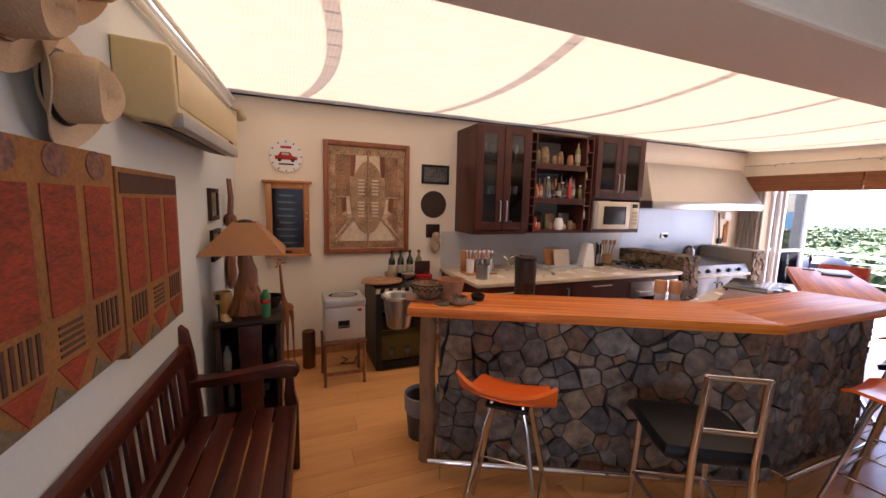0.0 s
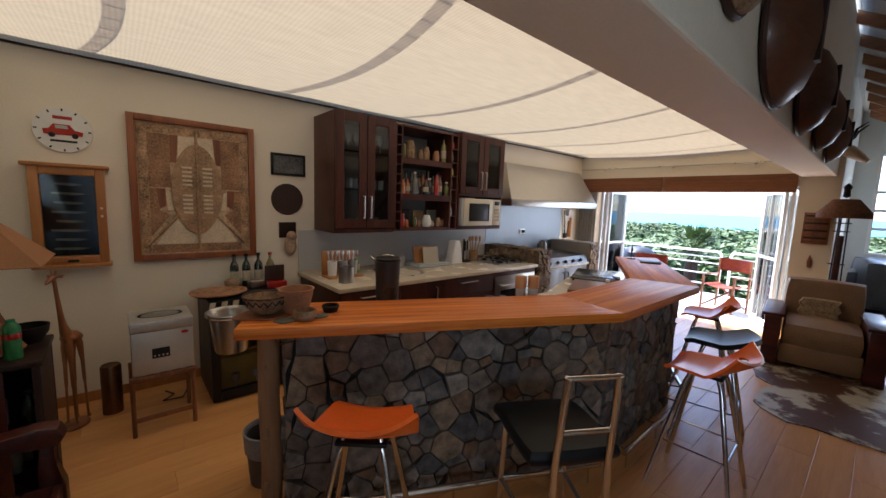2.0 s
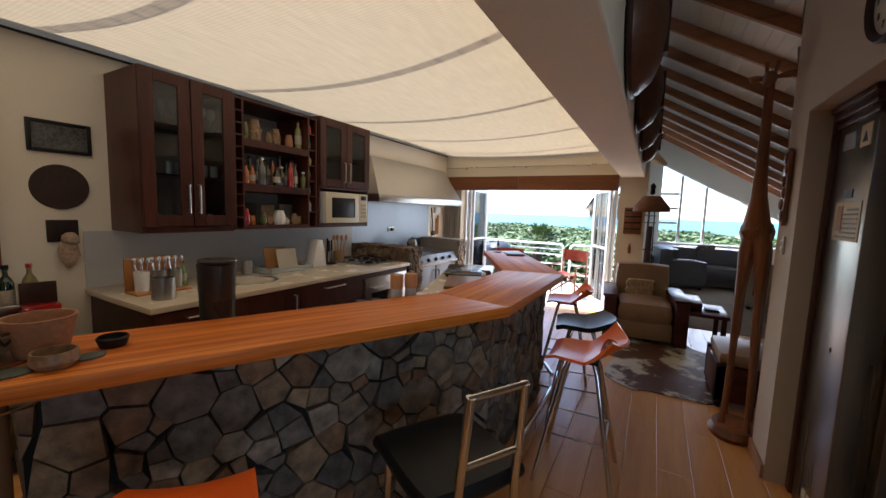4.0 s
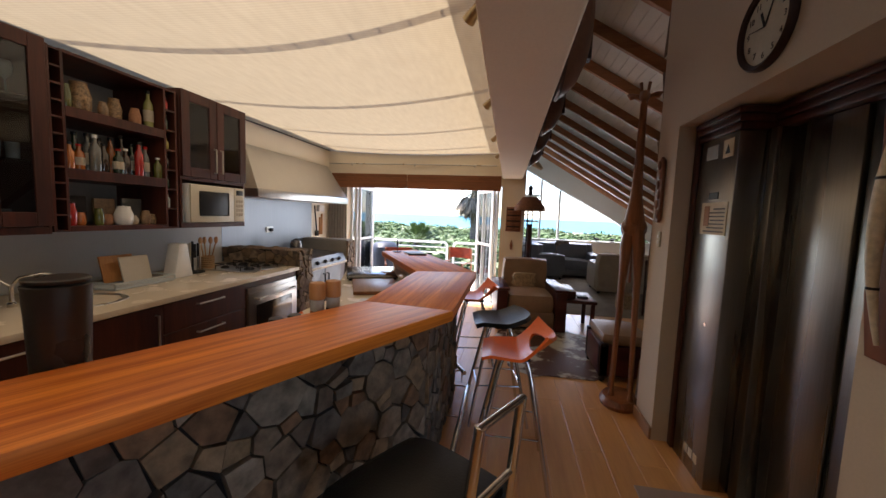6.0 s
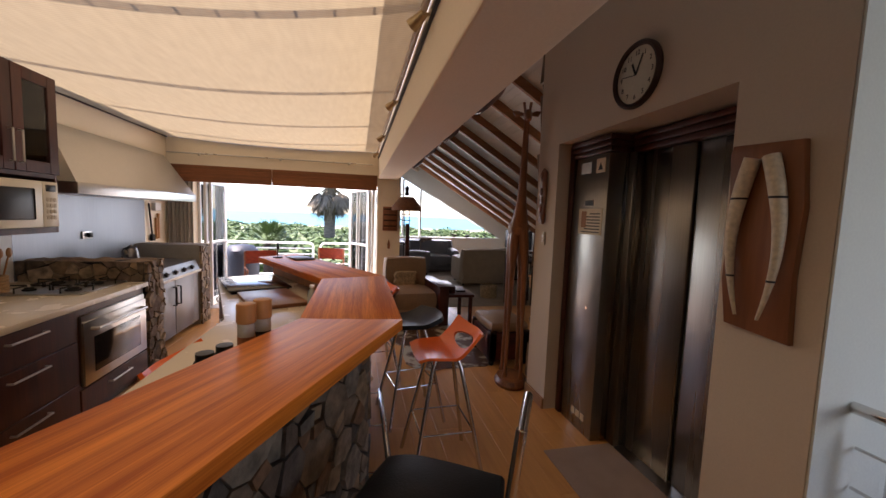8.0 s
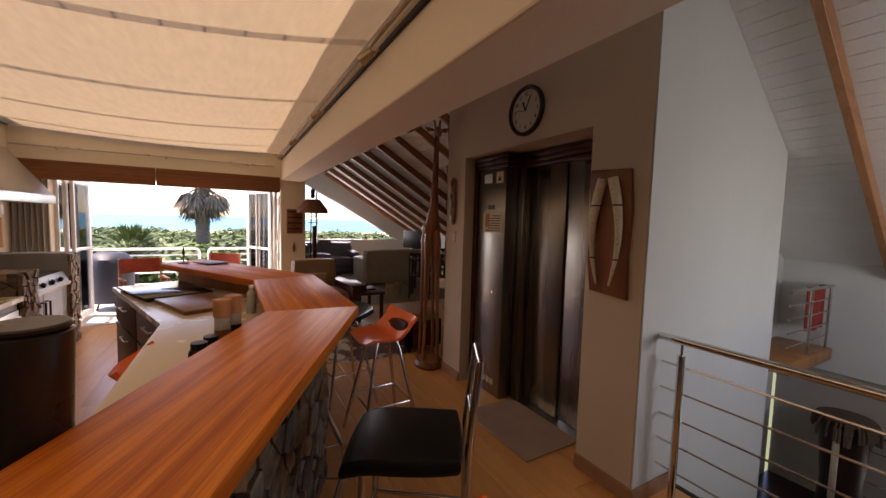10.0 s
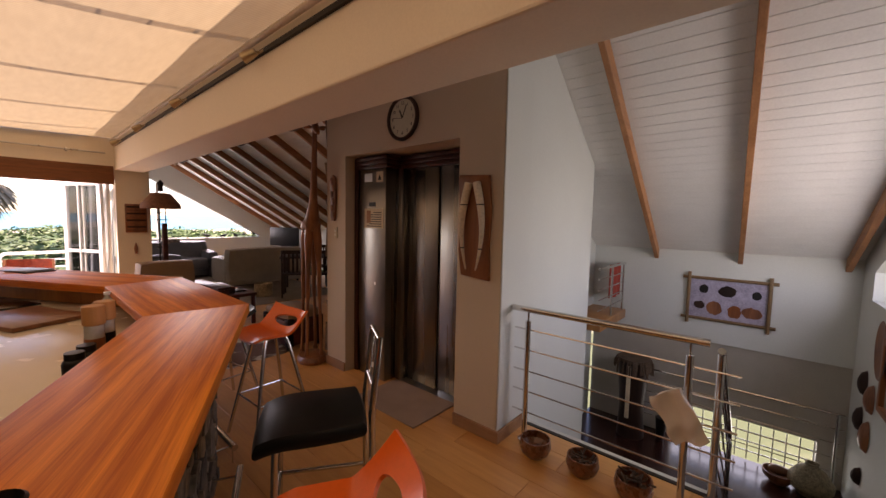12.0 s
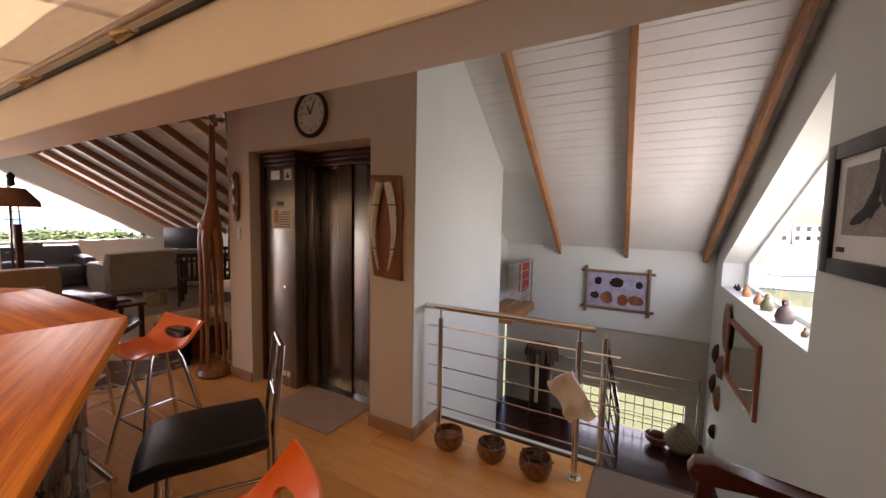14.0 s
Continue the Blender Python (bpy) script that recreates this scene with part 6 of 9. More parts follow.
# ---- back wall: pictures, clock, fridge corner ----
def framed(name, label, cat, x, z, w, h, fw, fm, inner, depth=0.03):
    t = thing(name, label, cat, (x, NY - 0.001, z))
    for q in ((0, 0, fw, h), (w - fw, 0, w, h), (fw, 0, w - fw, fw), (fw, h - fw, w - fw, h)):
        bm = B()
        box(bm, q[0], -depth, q[1], q[2], 0, q[3], 0.005)
        part("frame_rail", bm, fm, t)
    bm = B()
    box(bm, fw, -0.012, fw, w - fw, -0.001, h - fw)
    part("panel", bm, inner, t)
    return t


SKIN = rough_mat("stretched_hide", (0.58, 0.42, 0.27), 0.75, vary=0.45, scale=5, fine=45, bump=0.4)
SKIN2 = rough_mat("brown_hide", (0.42, 0.27, 0.16), 0.8, vary=0.4, scale=7, fine=60, bump=0.5)
sp = framed("shield_picture", "large framed panel with a hide shield and crossed spears", "picture", 1.80, 1.10, 0.915, 1.18, 0.05, FRAMEW, SKIN, 0.045)
bm = B()
n = 40
prism(bm, [(0.4575 + 0.185 * math.cos(a) * (1 - 0.12 * abs(math.sin(a)) ** 3), 0.60 + 0.385 * math.sin(a)) for a in (2 * math.pi * k / n for k in range(n))], -0.03, -0.012, 0.006, 2, plane="y")
part("shield", bm, SKIN2, sp, "oval brown hide shield")
HIDE = rough_mat("red_brown_hide", (0.36, 0.20, 0.11), 0.8, vary=0.55, scale=7, fine=60, bump=0.3)
HIDE2 = rough_mat("mottled_hide", (0.44, 0.28, 0.16), 0.8, vary=0.7, scale=14, fine=60, bump=0.4)
PALEH = rough_mat("pale_hide", (0.74, 0.61, 0.44), 0.8, vary=0.22, scale=6, fine=60, bump=0.3)
for sx in (-1, 1):
    for k in range(10):
        bm = B()
        z = 0.395 + k * 0.036 + (0.055 if k > 4 else 0)
        box(bm, 0.4575 + sx * 0.075 - 0.036, -0.034, z, 0.4575 + sx * 0.075 + 0.036, -0.030, z + 0.017, 0.002, 1)
        part("slit", bm, IVORY, sp)
bm = B()
cyl(bm, (0.4575, -0.036, 0.09), (0.4575, -0.036, 1.10), 0.011, seg=10)
part("staff", bm, SKIN2, sp)
for sx in (-1, 1):
    cx = 0.4575
    bm = B()
    cyl(bm, (cx + sx * 0.36, -0.02, 0.13), (cx + sx * 0.14, -0.02, 0.38), 0.011, seg=8)
    part("spear", bm, SKIN2, sp)
    for nm, m, pts in (
        ("pale_patch", PALEH, [(0.005, 0.135), (0.30, 0.135), (0.17, 0.36), (0.005, 0.30)]),
        ("pale_patch", PALEH, [(0.005, 1.04), (0.125, 1.04), (0.135, 0.84), (0.005, 0.90)]),
        ("pale_patch", PALEH, [(0.175, 0.42), (0.20, 0.58), (0.225, 0.58), (0.215, 0.42)]),
        ("dark_strip", TEAK, [(0.127, 1.045), (0.185, 1.045), (0.185, 0.82), (0.145, 0.82)]),
        ("dark_strip", TEAK, [(0.228, 0.60), (0.29, 0.60), (0.27, 0.43), (0.225, 0.46)]),
        ("hide_panel", HIDE, [(0.187, 1.045), (0.335, 1.045), (0.335, 0.61), (0.187, 0.61)]),
        ("hide_panel", HIDE, [(0.293, 0.60), (0.335, 0.60), (0.335, 0.20), (0.20, 0.38), (0.268, 0.42)]),
        ("border_patch", HIDE2, [(0.337, 1.115), (0.40, 1.115), (0.40, 0.06), (0.337, 0.06)]),
        ("border_patch", HIDE2, [(0.002, 1.115), (0.335, 1.115), (0.335, 1.05), (0.002, 1.05)]),
        ("border_patch", HIDE, [(0.002, 0.13), (0.335, 0.13), (0.335, 0.06), (0.002, 0.06)]),
    ):
        bm = B()
        prism(bm, [(cx + sx * u, v) for u, v in (pts if sx > 0 else pts[::-1])], -0.0155, -0.012, plane="y")
        bmesh.ops.recalc_face_normals(bm, faces=bm.faces)
        part(nm, bm, m, sp)
kc = framed("knife_cabinet", "small honey pine wall cabinet with a glazed door full of knives", "cabinet", 1.255, 1.12, 0.40, 0.70, 0.055, PINE, rough_mat("navy_felt", (0.02, 0.026, 0.045), 0.9, vary=0.2), 0.09)
for q in ((-0.03, 0.70, 0.43, 0.725), (-0.015, -0.03, 0.415, -0.002)):
    bm = B()
    box(bm, q[0], -0.11, q[1], q[2], 0, q[3], 0.006)
    part("moulding", bm, PINE, kc)
for k in range(8):
    bm = B()
    z = 0.10 + k * 0.068
    L = (0.20, 0.18, 0.22, 0.16, 0.2, 0.17, 0.19, 0.15)[k]
    prism(bm, [(0.2 - L / 2, z), (0.2 + L * 0.1, z - 0.008), (0.2 + L / 2, z + 0.004), (0.2 + L * 0.1, z + 0.012), (0.2 - L / 2, z + 0.014)], -0.022, -0.013, 0.002, 1, plane="y")
    part("knife", bm, IVORY if k % 3 == 0 else STEEL, kc)
bm = B()
box(bm, 0.056, -0.062, 0.056, 0.344, -0.058, 0.644)
part("pane", bm, SMOKED, kc)
for z in (0.35, 0.41):
    bm = B()
    cyl(bm, (0.372, -0.09, z), (0.372, -0.105, z), 0.009, 0.006, 10)
    part("knob", bm, IVORY, kc)
bm = B()
box(bm, 0.17, -0.096, 0.012, 0.23, -0.091, 0.03, 0.001, 1)
part("name_plate", bm, IRON, kc)

cc = thing("picture_clock", "round white clock with a red car and dark minute marks", "clock", (1.45, NY - 0.001, 2.085))
bm = B()
cyl(bm, (0, 0, 0), (0, -0.02, 0), 0.158, 0.155, 44)
part("face", bm, WHITEP, cc)
for k in range(12):
    a = k * math.pi / 6
    bm = B()
    box(bm, -0.005, -0.0215, 0.132, 0.005, -0.0205, 0.15, 0, 1, Matrix.Rotation(a, 4, "Y"))
    part("hour_mark", bm, IRON, cc)
bm = B()
prism(bm, [(-0.10, -0.035), (0.10, -0.035), (0.105, -0.005), (0.06, 0.005), (0.035, 0.04), (-0.05, 0.04), (-0.075, 0.005), (-0.105, 0.0)], -0.023, -0.0205, plane="y")
part("printed_car", bm, RED, cc, "red printed car")
for x in (-0.06, 0.06):
    bm = B()
    cyl(bm, (x, -0.02, -0.037), (x, -0.0235, -0.037), 0.018, seg=16)
    part("printed_wheel", bm, IRON, cc)
bm = B()
prism(bm, [(-0.04, 0.01), (0.028, 0.01), (0.022, 0.033), (-0.04, 0.033)], -0.0245, -0.0232, plane="y")
part("printed_window", bm, CLEARG, cc)
bm = B()
box(bm, -0.05, -0.0215, 0.075, 0.05, -0.0205, 0.098)
part("lettering_bar", bm, RED, cc)
bm = B()
box(bm, -0.07, -0.0215, -0.085, 0.07, -0.0205, -0.07)
part("lettering_bar", bm, IRON, cc)
fp = framed("framed_photo", "small black-framed landscape photograph", "picture", 2.87, 1.88, 0.335, 0.215, 0.025, BLACK, rough_mat("grey_photo", (0.11, 0.11, 0.115), 0.4, vary=0.6, scale=9, bump=0), 0.02)
bm = B()
cyl(bm, (3.025, NY - 0.001, 1.645), (3.025, NY - 0.016, 1.645), 0.157, 0.152, 44)
single("dark_disc", bm, rough_mat("dark_leather_disc", (0.042, 0.02, 0.015), 0.6, vary=0.25), "round dark brown leather disc hung on the wall", "wall ornament")
pg = thing("pig_ornament", "pale stuffed cloth ornament hanging from a dark plaque", "wall ornament", (3.02, NY - 0.001, 1.25))
bm = B()
box(bm, -0.083, -0.02, 0.01, 0.083, 0, 0.165, 0.004)
part("plaque", bm, DARKW, pg)
bm = B()
blob(bm, (0.01, -0.06, -0.06), (0.06, 0.04, 0.11), 14, 0.25, 2.5, 2)
blob(bm, (0.02, -0.07, 0.03), (0.05, 0.04, 0.05), 12, 0.2, 3, 5)
part("stuffed_shape", bm, rough_mat("pale_cloth", (0.46, 0.32, 0.22), 0.9, vary=0.35, scale=14), pg)

fr = thing("drinks_fridge", "small black glass-door drinks fridge", "fridge", (2.22, 6.33, 0.001))
bm = B()
for q in ((0, 0.05, 0.02, 0.03, 0.6, 0.83), (0.54, 0.05, 0.02, 0.57, 0.6, 0.83), (0.03, 0.05, 0.80, 0.54, 0.6, 0.83), (0.03, 0.05, 0.02, 0.54, 0.6, 0.06), (0.03, 0.57, 0.06, 0.54, 0.6, 0.80)):
    box(bm, *q)
part("cabinet", bm, BLACK, fr, smooth=False)
bm = B()
for q in ((0, 0.02, 0.06, 0.83), (0.51, 0.02, 0.57, 0.83), (0.06, 0.02, 0.51, 0.09), (0.06, 0.75, 0.51, 0.83)):
    box(bm, q[0], 0.0, q[1], q[2], 0.045, q[3], 0.004)
dr = part("door", bm, BLACK, fr)
bm = B()
box(bm, 0.06, 0.018, 0.09, 0.51, 0.024, 0.75)
part("pane", bm, SMOKED, dr)
for z in (0.38, 0.57):
    bm = B()
    box(bm, 0.035, 0.08, z, 0.535, 0.56, z + 0.008)
    part("shelf", bm, STEEL, fr)
bm = B()
box(bm, 0.045, 0.10, 0.062, 0.525, 0.50, 0.33, 0.01)
bx = part("yellow_box", bm, rough_mat("yellow_carton", (0.42, 0.30, 0.06), 0.6, vary=0.25, scale=14), fr, "yellowish bottle carton")
for k in range(2):
    bm = B()
    lathe(bm, [(0, 0), (0.03, 0.002), (0.005, 0.01), (0.005, 0.05), (0.03, 0.08), (0.03, 0.13), (0, 0.13)], 14, (0.18 + k * 0.16, 0.075, 0.062))
    part("goblet", bm, CLEARG, fr)
for k in range(6):
    bottle((2.30 + k * 0.075, 6.52, 0.589), 0.028, 0.15, (GREENG, BROWNG, YELLOWG)[k % 3], "small bottle inside the fridge", True)
for k, (x, c) in enumerate(((2.54, GREENG), (2.64, GREENG), (2.745, GREENG), (2.85, rough_mat("dusty_olive_glass", (0.22, 0.18, 0.06), 0.25, coat=0.3)))):
    bottle((x - 0.04, 6.84, 0.8325), 0.037, 0.30, c, "wine bottle standing on the fridge", True, RED if k == 3 else IRON)
zc = thing("striped_cloth", "black and white striped cloth lying over the fridge", "cloth", (2.22, 6.33, 0.001))
for k in range(14):
    bm = B()
    x0 = 0.002 + k * 0.0405
    prism(bm, [(x0, 0.833), (x0 + 0.0405, 0.833), (x0 + 0.030, 0.785 - 0.008 * (k % 3)), (x0 - 0.008, 0.785 - 0.008 * (k % 3))], -0.006, -0.002, plane="y")
    part("stripe", bm, BLACK if k % 2 else PAPER, zc)
bt = thing("woven_tray", "coiled brown basket tray on the fridge", "tray", (2.33, 6.58, 0.8325))
for k in range(7):
    bm = B()
    r = 0.16 - k * 0.022
    tube(bm, [(r * math.cos(a) * 1.25, r * math.sin(a), 0.03 - 0.003 * k) for a in (2 * math.pi * q / 26 for q in range(26))], 0.013, 6, True)
    part("coil", bm, BASK if k % 2 else TERRA, bt)
bm = B()
lathe(bm, [(0, 0.001), (0.14, 0.001), (0.15, 0.016), (0, 0.016)], 26, squash=(1.25, 1))
part("base", bm, DARKW, bt)
bm = B()
box(bm, 0, 0, 0, 0.13, 0.08, 0.07, 0.012)
single("small_radio", bm, STEEL, "small silver box on the fridge", "box", (2.60, 6.68, 0.8325), 12)
jb = thing("jewel_box", "open dark box with red lining on the fridge", "box", (2.72, 6.62, 0.8325), -8)
bm = B()
box(bm, 0, 0, 0, 0.17, 0.13, 0.06, 0.004)
part("base", bm, RED, jb)
bm = B()
box(bm, 0, 0.135, 0.02, 0.17, 0.155, 0.19, 0.004)
part("lid", bm, DARKW, jb)
bm = B()
blob(bm, (0, 0, 0.05), (0.06, 0.04, 0.05), 12, 0.3, 3, 1)
single("seed_pod", bm, CERAM, "rough brown pod beside the bottles", "ornament", (2.46, 6.74, 0.8325))

st = thing("folding_stand", "low reddish wooden luggage stand", "stand", (1.72, 6.16, 0.001))
for x in (0.015, 0.36):
    for y in (0.015, 0.33):
        bm = B()
        tube(bm, [(x, y, 0), (x, y, 0.40)], 0.014, 8)
        part("leg", bm, TEAK, st)
for q in ((0, 0, 0.38, 0.03), (0, 0.32, 0.38, 0.35)):
    bm = B()
    box(bm, q[0], q[1], 0.385, q[2], q[3], 0.42, 0.004)
    part("rail", bm, TEAK, st)
for k in range(5):
    bm = B()
    box(bm, 0.02 + k * 0.075, 0.03, 0.395, 0.06 + k * 0.075, 0.32, 0.415, 0.003)
    part("slat", bm, TEAK, st)
bm = B()
box(bm, 0.01, 0.005, 0.10, 0.37, 0.025, 0.13, 0.004)
part("stretcher", bm, TEAK, st)
ic = thing("ice_maker", "square silver ice maker on the wooden stand", "ice maker", (1.74, 6.18, 0.4225))
bm = B()
box(bm, 0, 0, 0, 0.35, 0.34, 0.30, 0.008)
part("body", bm, rough_mat("silver_paint", (0.56, 0.54, 0.50), 0.4, 0.35, vary=0.05), ic)
bm = B()
box(bm, -0.004, -0.006, 0.302, 0.354, 0.345, 0.375, 0.012)
ld = part("lid", bm, rough_mat("silver_plastic", (0.55, 0.54, 0.52), 0.35, 0.5), ic)
bm = B()
lathe(bm, [(0.10, 0.376), (0.12, 0.376), (0.115, 0.381), (0.0, 0.379)], 26, (0.175, 0.16, 0), (1.1, 0.7))
part("lid_window", bm, SMOKED, ld)
bm = B()
box(bm, 0.11, -0.004, 0.11, 0.21, 0.001, 0.18, 0.002, 1)
cp = part("control_panel", bm, BLACK, ic)
for k in range(4):
    bm = B()
    cyl(bm, (0.125 + k * 0.023, -0.004, 0.128), (0.125 + k * 0.023, -0.007, 0.128), 0.006, seg=10)
    part("button", bm, STEEL, cp)
bm = B()
lathe(bm, [(0, 0), (0.022, 0), (0.022, 0.003), (0, 0.004)], 18, squash=(1, 0.5))
for v in bm.verts:
    v.co = Vector((v.co.x + 0.30, -v.co.z, v.co.y + 0.27))
part("badge", bm, RED, ic)
bm = B()
lathe(bm, [(0, 0), (0.062, 0), (0.062, 0.36), (0.055, 0.37), (0.05, 0.36), (0, 0.35)], 26)
single("copper_cylinder", bm, rough_mat("aged_copper", (0.20, 0.10, 0.05), 0.35, 0.9, vary=0.2), "aged copper cylinder standing on the floor", "cylinder", (1.62, 6.68, 0.001))
bm = B()
tube(bm, [(1.95, 6.80, 0.01), (2.0, 6.7, 0.012), (1.92, 6.62, 0.012), (2.05, 6.6, 0.012), (2.1, 6.75, 0.012)], 0.006, 6)
single("power_cable", bm, BLACK, "black power cable lying on the floor", "cable")
wb = thing("waste_basket", "grey waste basket behind the bar end", "bin", (2.33, 5.25, 0.001))
bm = B()
lathe(bm, [(0, 0), (0.10, 0), (0.125, 0.30), (0.12, 0.30), (0.095, 0.01), (0, 0.01)], 26)
part("bin", bm, rough_mat("dark_mesh", (0.08, 0.07, 0.065), 0.5, 0.3), wb)
bm = B()
lathe(bm, [(0.115, 0.18), (0.127, 0.20), (0.134, 0.315), (0.126, 0.32), (0.118, 0.29)], 26)
part("liner", bm, rough_mat("grey_liner", (0.24, 0.24, 0.25), 0.5, vary=0.2), wb)


def giraffe(at, rz, h, mat, name, label, base_mat):
    """A tall carved giraffe with long legs, on a round base."""
    bm = B()
    k = h / 2.55
    for sx, sy in ((-0.15, 0.055), (-0.125, -0.06), (0.075, 0.06), (0.05, -0.05)):
        tube(bm, [(sx * k * 1.1, sy * k * 1.35, 0.07 * k), (sx * k * 1.05, sy * k * 1.3, 0.12 * k), (sx * k, sy * k * 1.1, 0.66 * k), (sx * k * 0.98, sy * k * 1.05, 0.73 * k), (sx * k * 0.95, sy * k, 1.05 * k), (sx * k * 0.85, sy * k * 0.8, 1.32 * k), (sx * k * 0.7, sy * k * 0.5, 1.46 * k)], [0.028 * k, 0.017 * k, 0.017 * k, 0.023 * k, 0.026 * k, 0.046 * k, 0.05 * k], 10)
    tube(bm, [(-0.20 * k, 0, 1.37 * k), (-0.17 * k, 0, 1.42 * k), (-0.10 * k, 0, 1.46 * k), (0.0, 0, 1.48 * k), (0.06 * k, 0, 1.50 * k), (0.10 * k, 0, 1.52 * k)], [0.02 * k, 0.065 * k, 0.092 * k, 0.10 * k, 0.085 * k, 0.03 * k], 14)
    tube(bm, [(0.02 * k, 0, 1.50 * k), (0.06 * k, 0, 1.60 * k), (0.09 * k, 0, 1.72 * k), (0.115 * k, 0, 1.92 * k), (0.145 * k, 0, 2.2 * k), (0.165 * k, 0, 2.42 * k), (0.175 * k, 0, 2.47 * k)], [0.085 * k, 0.065 * k, 0.045 * k, 0.034 * k, 0.027 * k, 0.024 * k, 0.024 * k], 14)
    h0 = 0.11 * k
    tube(bm, [(h0 + 0.03 * k, 0, 2.46 * k), (h0 + 0.09 * k, 0, 2.465 * k), (h0 + 0.16 * k, 0, 2.41 * k), (h0 + 0.19 * k, 0, 2.39 * k)], [0.03 * k, 0.038 * k, 0.026 * k, 0.016 * k], 12)
    for sy in (-1, 1):
        tube(bm, [(h0 + 0.06 * k, sy * 0.02 * k, 2.49 * k), (h0 + 0.05 * k, sy * 0.03 * k, 2.57 * k)], [0.010 * k, 0.012 * k], 8)
        tube(bm, [(h0 + 0.05 * k, sy * 0.03 * k, 2.47 * k), (h0 + 0.03 * k, sy * 0.09 * k, 2.48 * k), (h0 + 0.02 * k, sy * 0.12 * k, 2.50 * k)], [0.012 * k, 0.026 * k, 0.006 * k], 8)
    tube(bm, [(-0.19 * k, 0, 1.40 * k), (-0.23 * k, 0, 1.25 * k), (-0.22 * k, 0, 1.0 * k)], [0.014 * k, 0.009 * k, 0.012 * k], 8)
    lathe(bm, [(0, 0), (0.19 * k, 0), (0.20 * k, 0.03 * k), (0.17 * k, 0.07 * k), (0.05 * k, 0.085 * k), (0, 0.085 * k)], 24, squash=(1.0, 0.8))
    return single(name, bm, mat, label, "statue", at, rz)


giraffe((5.40, 2.67, 0.001), 163, 2.58, ROOTW, "giraffe_statue", "tall slender carved wooden giraffe statue on a round base", DARKW)
giraffe((1.42, 6.60, 0.001), 235, 1.12, ROOTW, "giraffe_carving", "carved wooden giraffe by the back wall", DARKW)

# ---- west wall: paintings, hats, air conditioner ----
WSL = math.degrees(math.atan(0.0517))
def west_thing(name, label, cat, y, z, out=0.001):
    """A thing hung on the west wall: local x runs along the wall to the south, y into the room."""
    e = new(name)
    e.matrix_basis = Matrix.Translation((west_x(y) + out, y, z)) @ Matrix.Rotation(radians(-90 - WSL), 4, "Z")
    return tagged(e, label, cat)


OCHRE = rough_mat("ochre_canvas", (0.27, 0.115, 0.026), 0.8, vary=0.25, scale=6, fine=80, bump=0.4)
DEEPRED = rough_mat("deep_red_paint", (0.27, 0.038, 0.010), 0.75, vary=0.4, scale=12, fine=50, bump=0.5, stretch=(1, 1, 3))
BROWNP = rough_mat("dark_brown_paint", (0.075, 0.032, 0.018), 0.8, vary=0.3)
GREYP = rough_mat("olive_grey_paint", (0.15, 0.12, 0.07), 0.8, vary=0.3)
DUST = rough_mat("dusty_red_paint", (0.22, 0.10, 0.07), 0.8, vary=0.5, scale=20)
def red_painting(y, z, first):
    t = west_thing("red_painting", "ochre canvas painted with red panels, bars and triangles", "painting", y, z)
    w, h = 0.63, 0.71
    bm = B()
    box(bm, 0, 0, 0, w, 0.045, h, 0.004)
    part("canvas", bm, OCHRE, t)
    for k in range(3):
        x0 = 0.035 + k * 0.2
        bm = B()
        box(bm, x0, 0.045, 0.245, x0 + 0.155, 0.048, 0.60, 0.001, 1)
        part("red_panel", bm, DEEPRED, t)
        for q in range(5):
            bm = B()
            if k == 1:
                box(bm, x0 + 0.02, 0.045, 0.125 + q * 0.02, x0 + 0.135, 0.048, 0.134 + q * 0.02)
            else:
                box(bm, x0 + 0.01 + q * 0.03, 0.045, 0.12, x0 + 0.024 + q * 0.03, 0.048, 0.225)
            part("dark_bar", bm, BROWNP, t)
        bm = B()
        prism(bm, [(x0, 0.105), (x0 + 0.155, 0.105), (x0 + 0.078, 0.01)], 0.045, 0.048, plane="y")
        part("red_triangle", bm, DEEPRED, t)
        bm = B()
        prism(bm, [(x0 + 0.085, 0.004), (x0 + 0.20, 0.004), (x0 + 0.165, 0.06)], 0.045, 0.0475, plane="y")
        part("grey_triangle", bm, GREYP, t)
        if first:
            bm = B()
            prism(bm, [(x0 + 0.078 + 0.055 * math.cos(a), 0.665 + 0.045 * math.sin(a)) for a in (2 * math.pi * q / 18 for q in range(18))], 0.045, 0.048, plane="y")
            part("dusty_round", bm, DUST, t)
    if not first:
        bm = B()
        box(bm, 0.02, 0.045, 0.615, 0.61, 0.048, 0.69)
        part("dark_band", bm, BROWNP, t)


red_painting(5.15, 1.06, False)
red_painting(4.505, 1.095, True)
for y, z in ((6.17, 1.50), (6.19, 1.20)):
    t = west_thing("small_photo", "small photograph in a dark wooden frame", "picture", y, z)
    bm = B()
    for q in ((0, 0, 0.03, 0.23), (0.21, 0, 0.24, 0.23), (0.03, 0, 0.21, 0.03), (0.03, 0.2, 0.21, 0.23)):
        box(bm, q[0], 0, q[1], q[2], 0.025, q[3], 0.003)
    part("frame", bm, DARKW, t)
    bm = B()
    box(bm, 0.03, 0.002, 0.03, 0.21, 0.010, 0.2)
    part("photo", bm, rough_mat("sepia_photo", (0.26, 0.21, 0.15), 0.5, vary=0.6, scale=12, bump=0), t)
hn = west_thing("antler_mask", "pair of straight brown horns over a carved wall mask", "wall ornament", 6.42, 1.50)
bm = B()
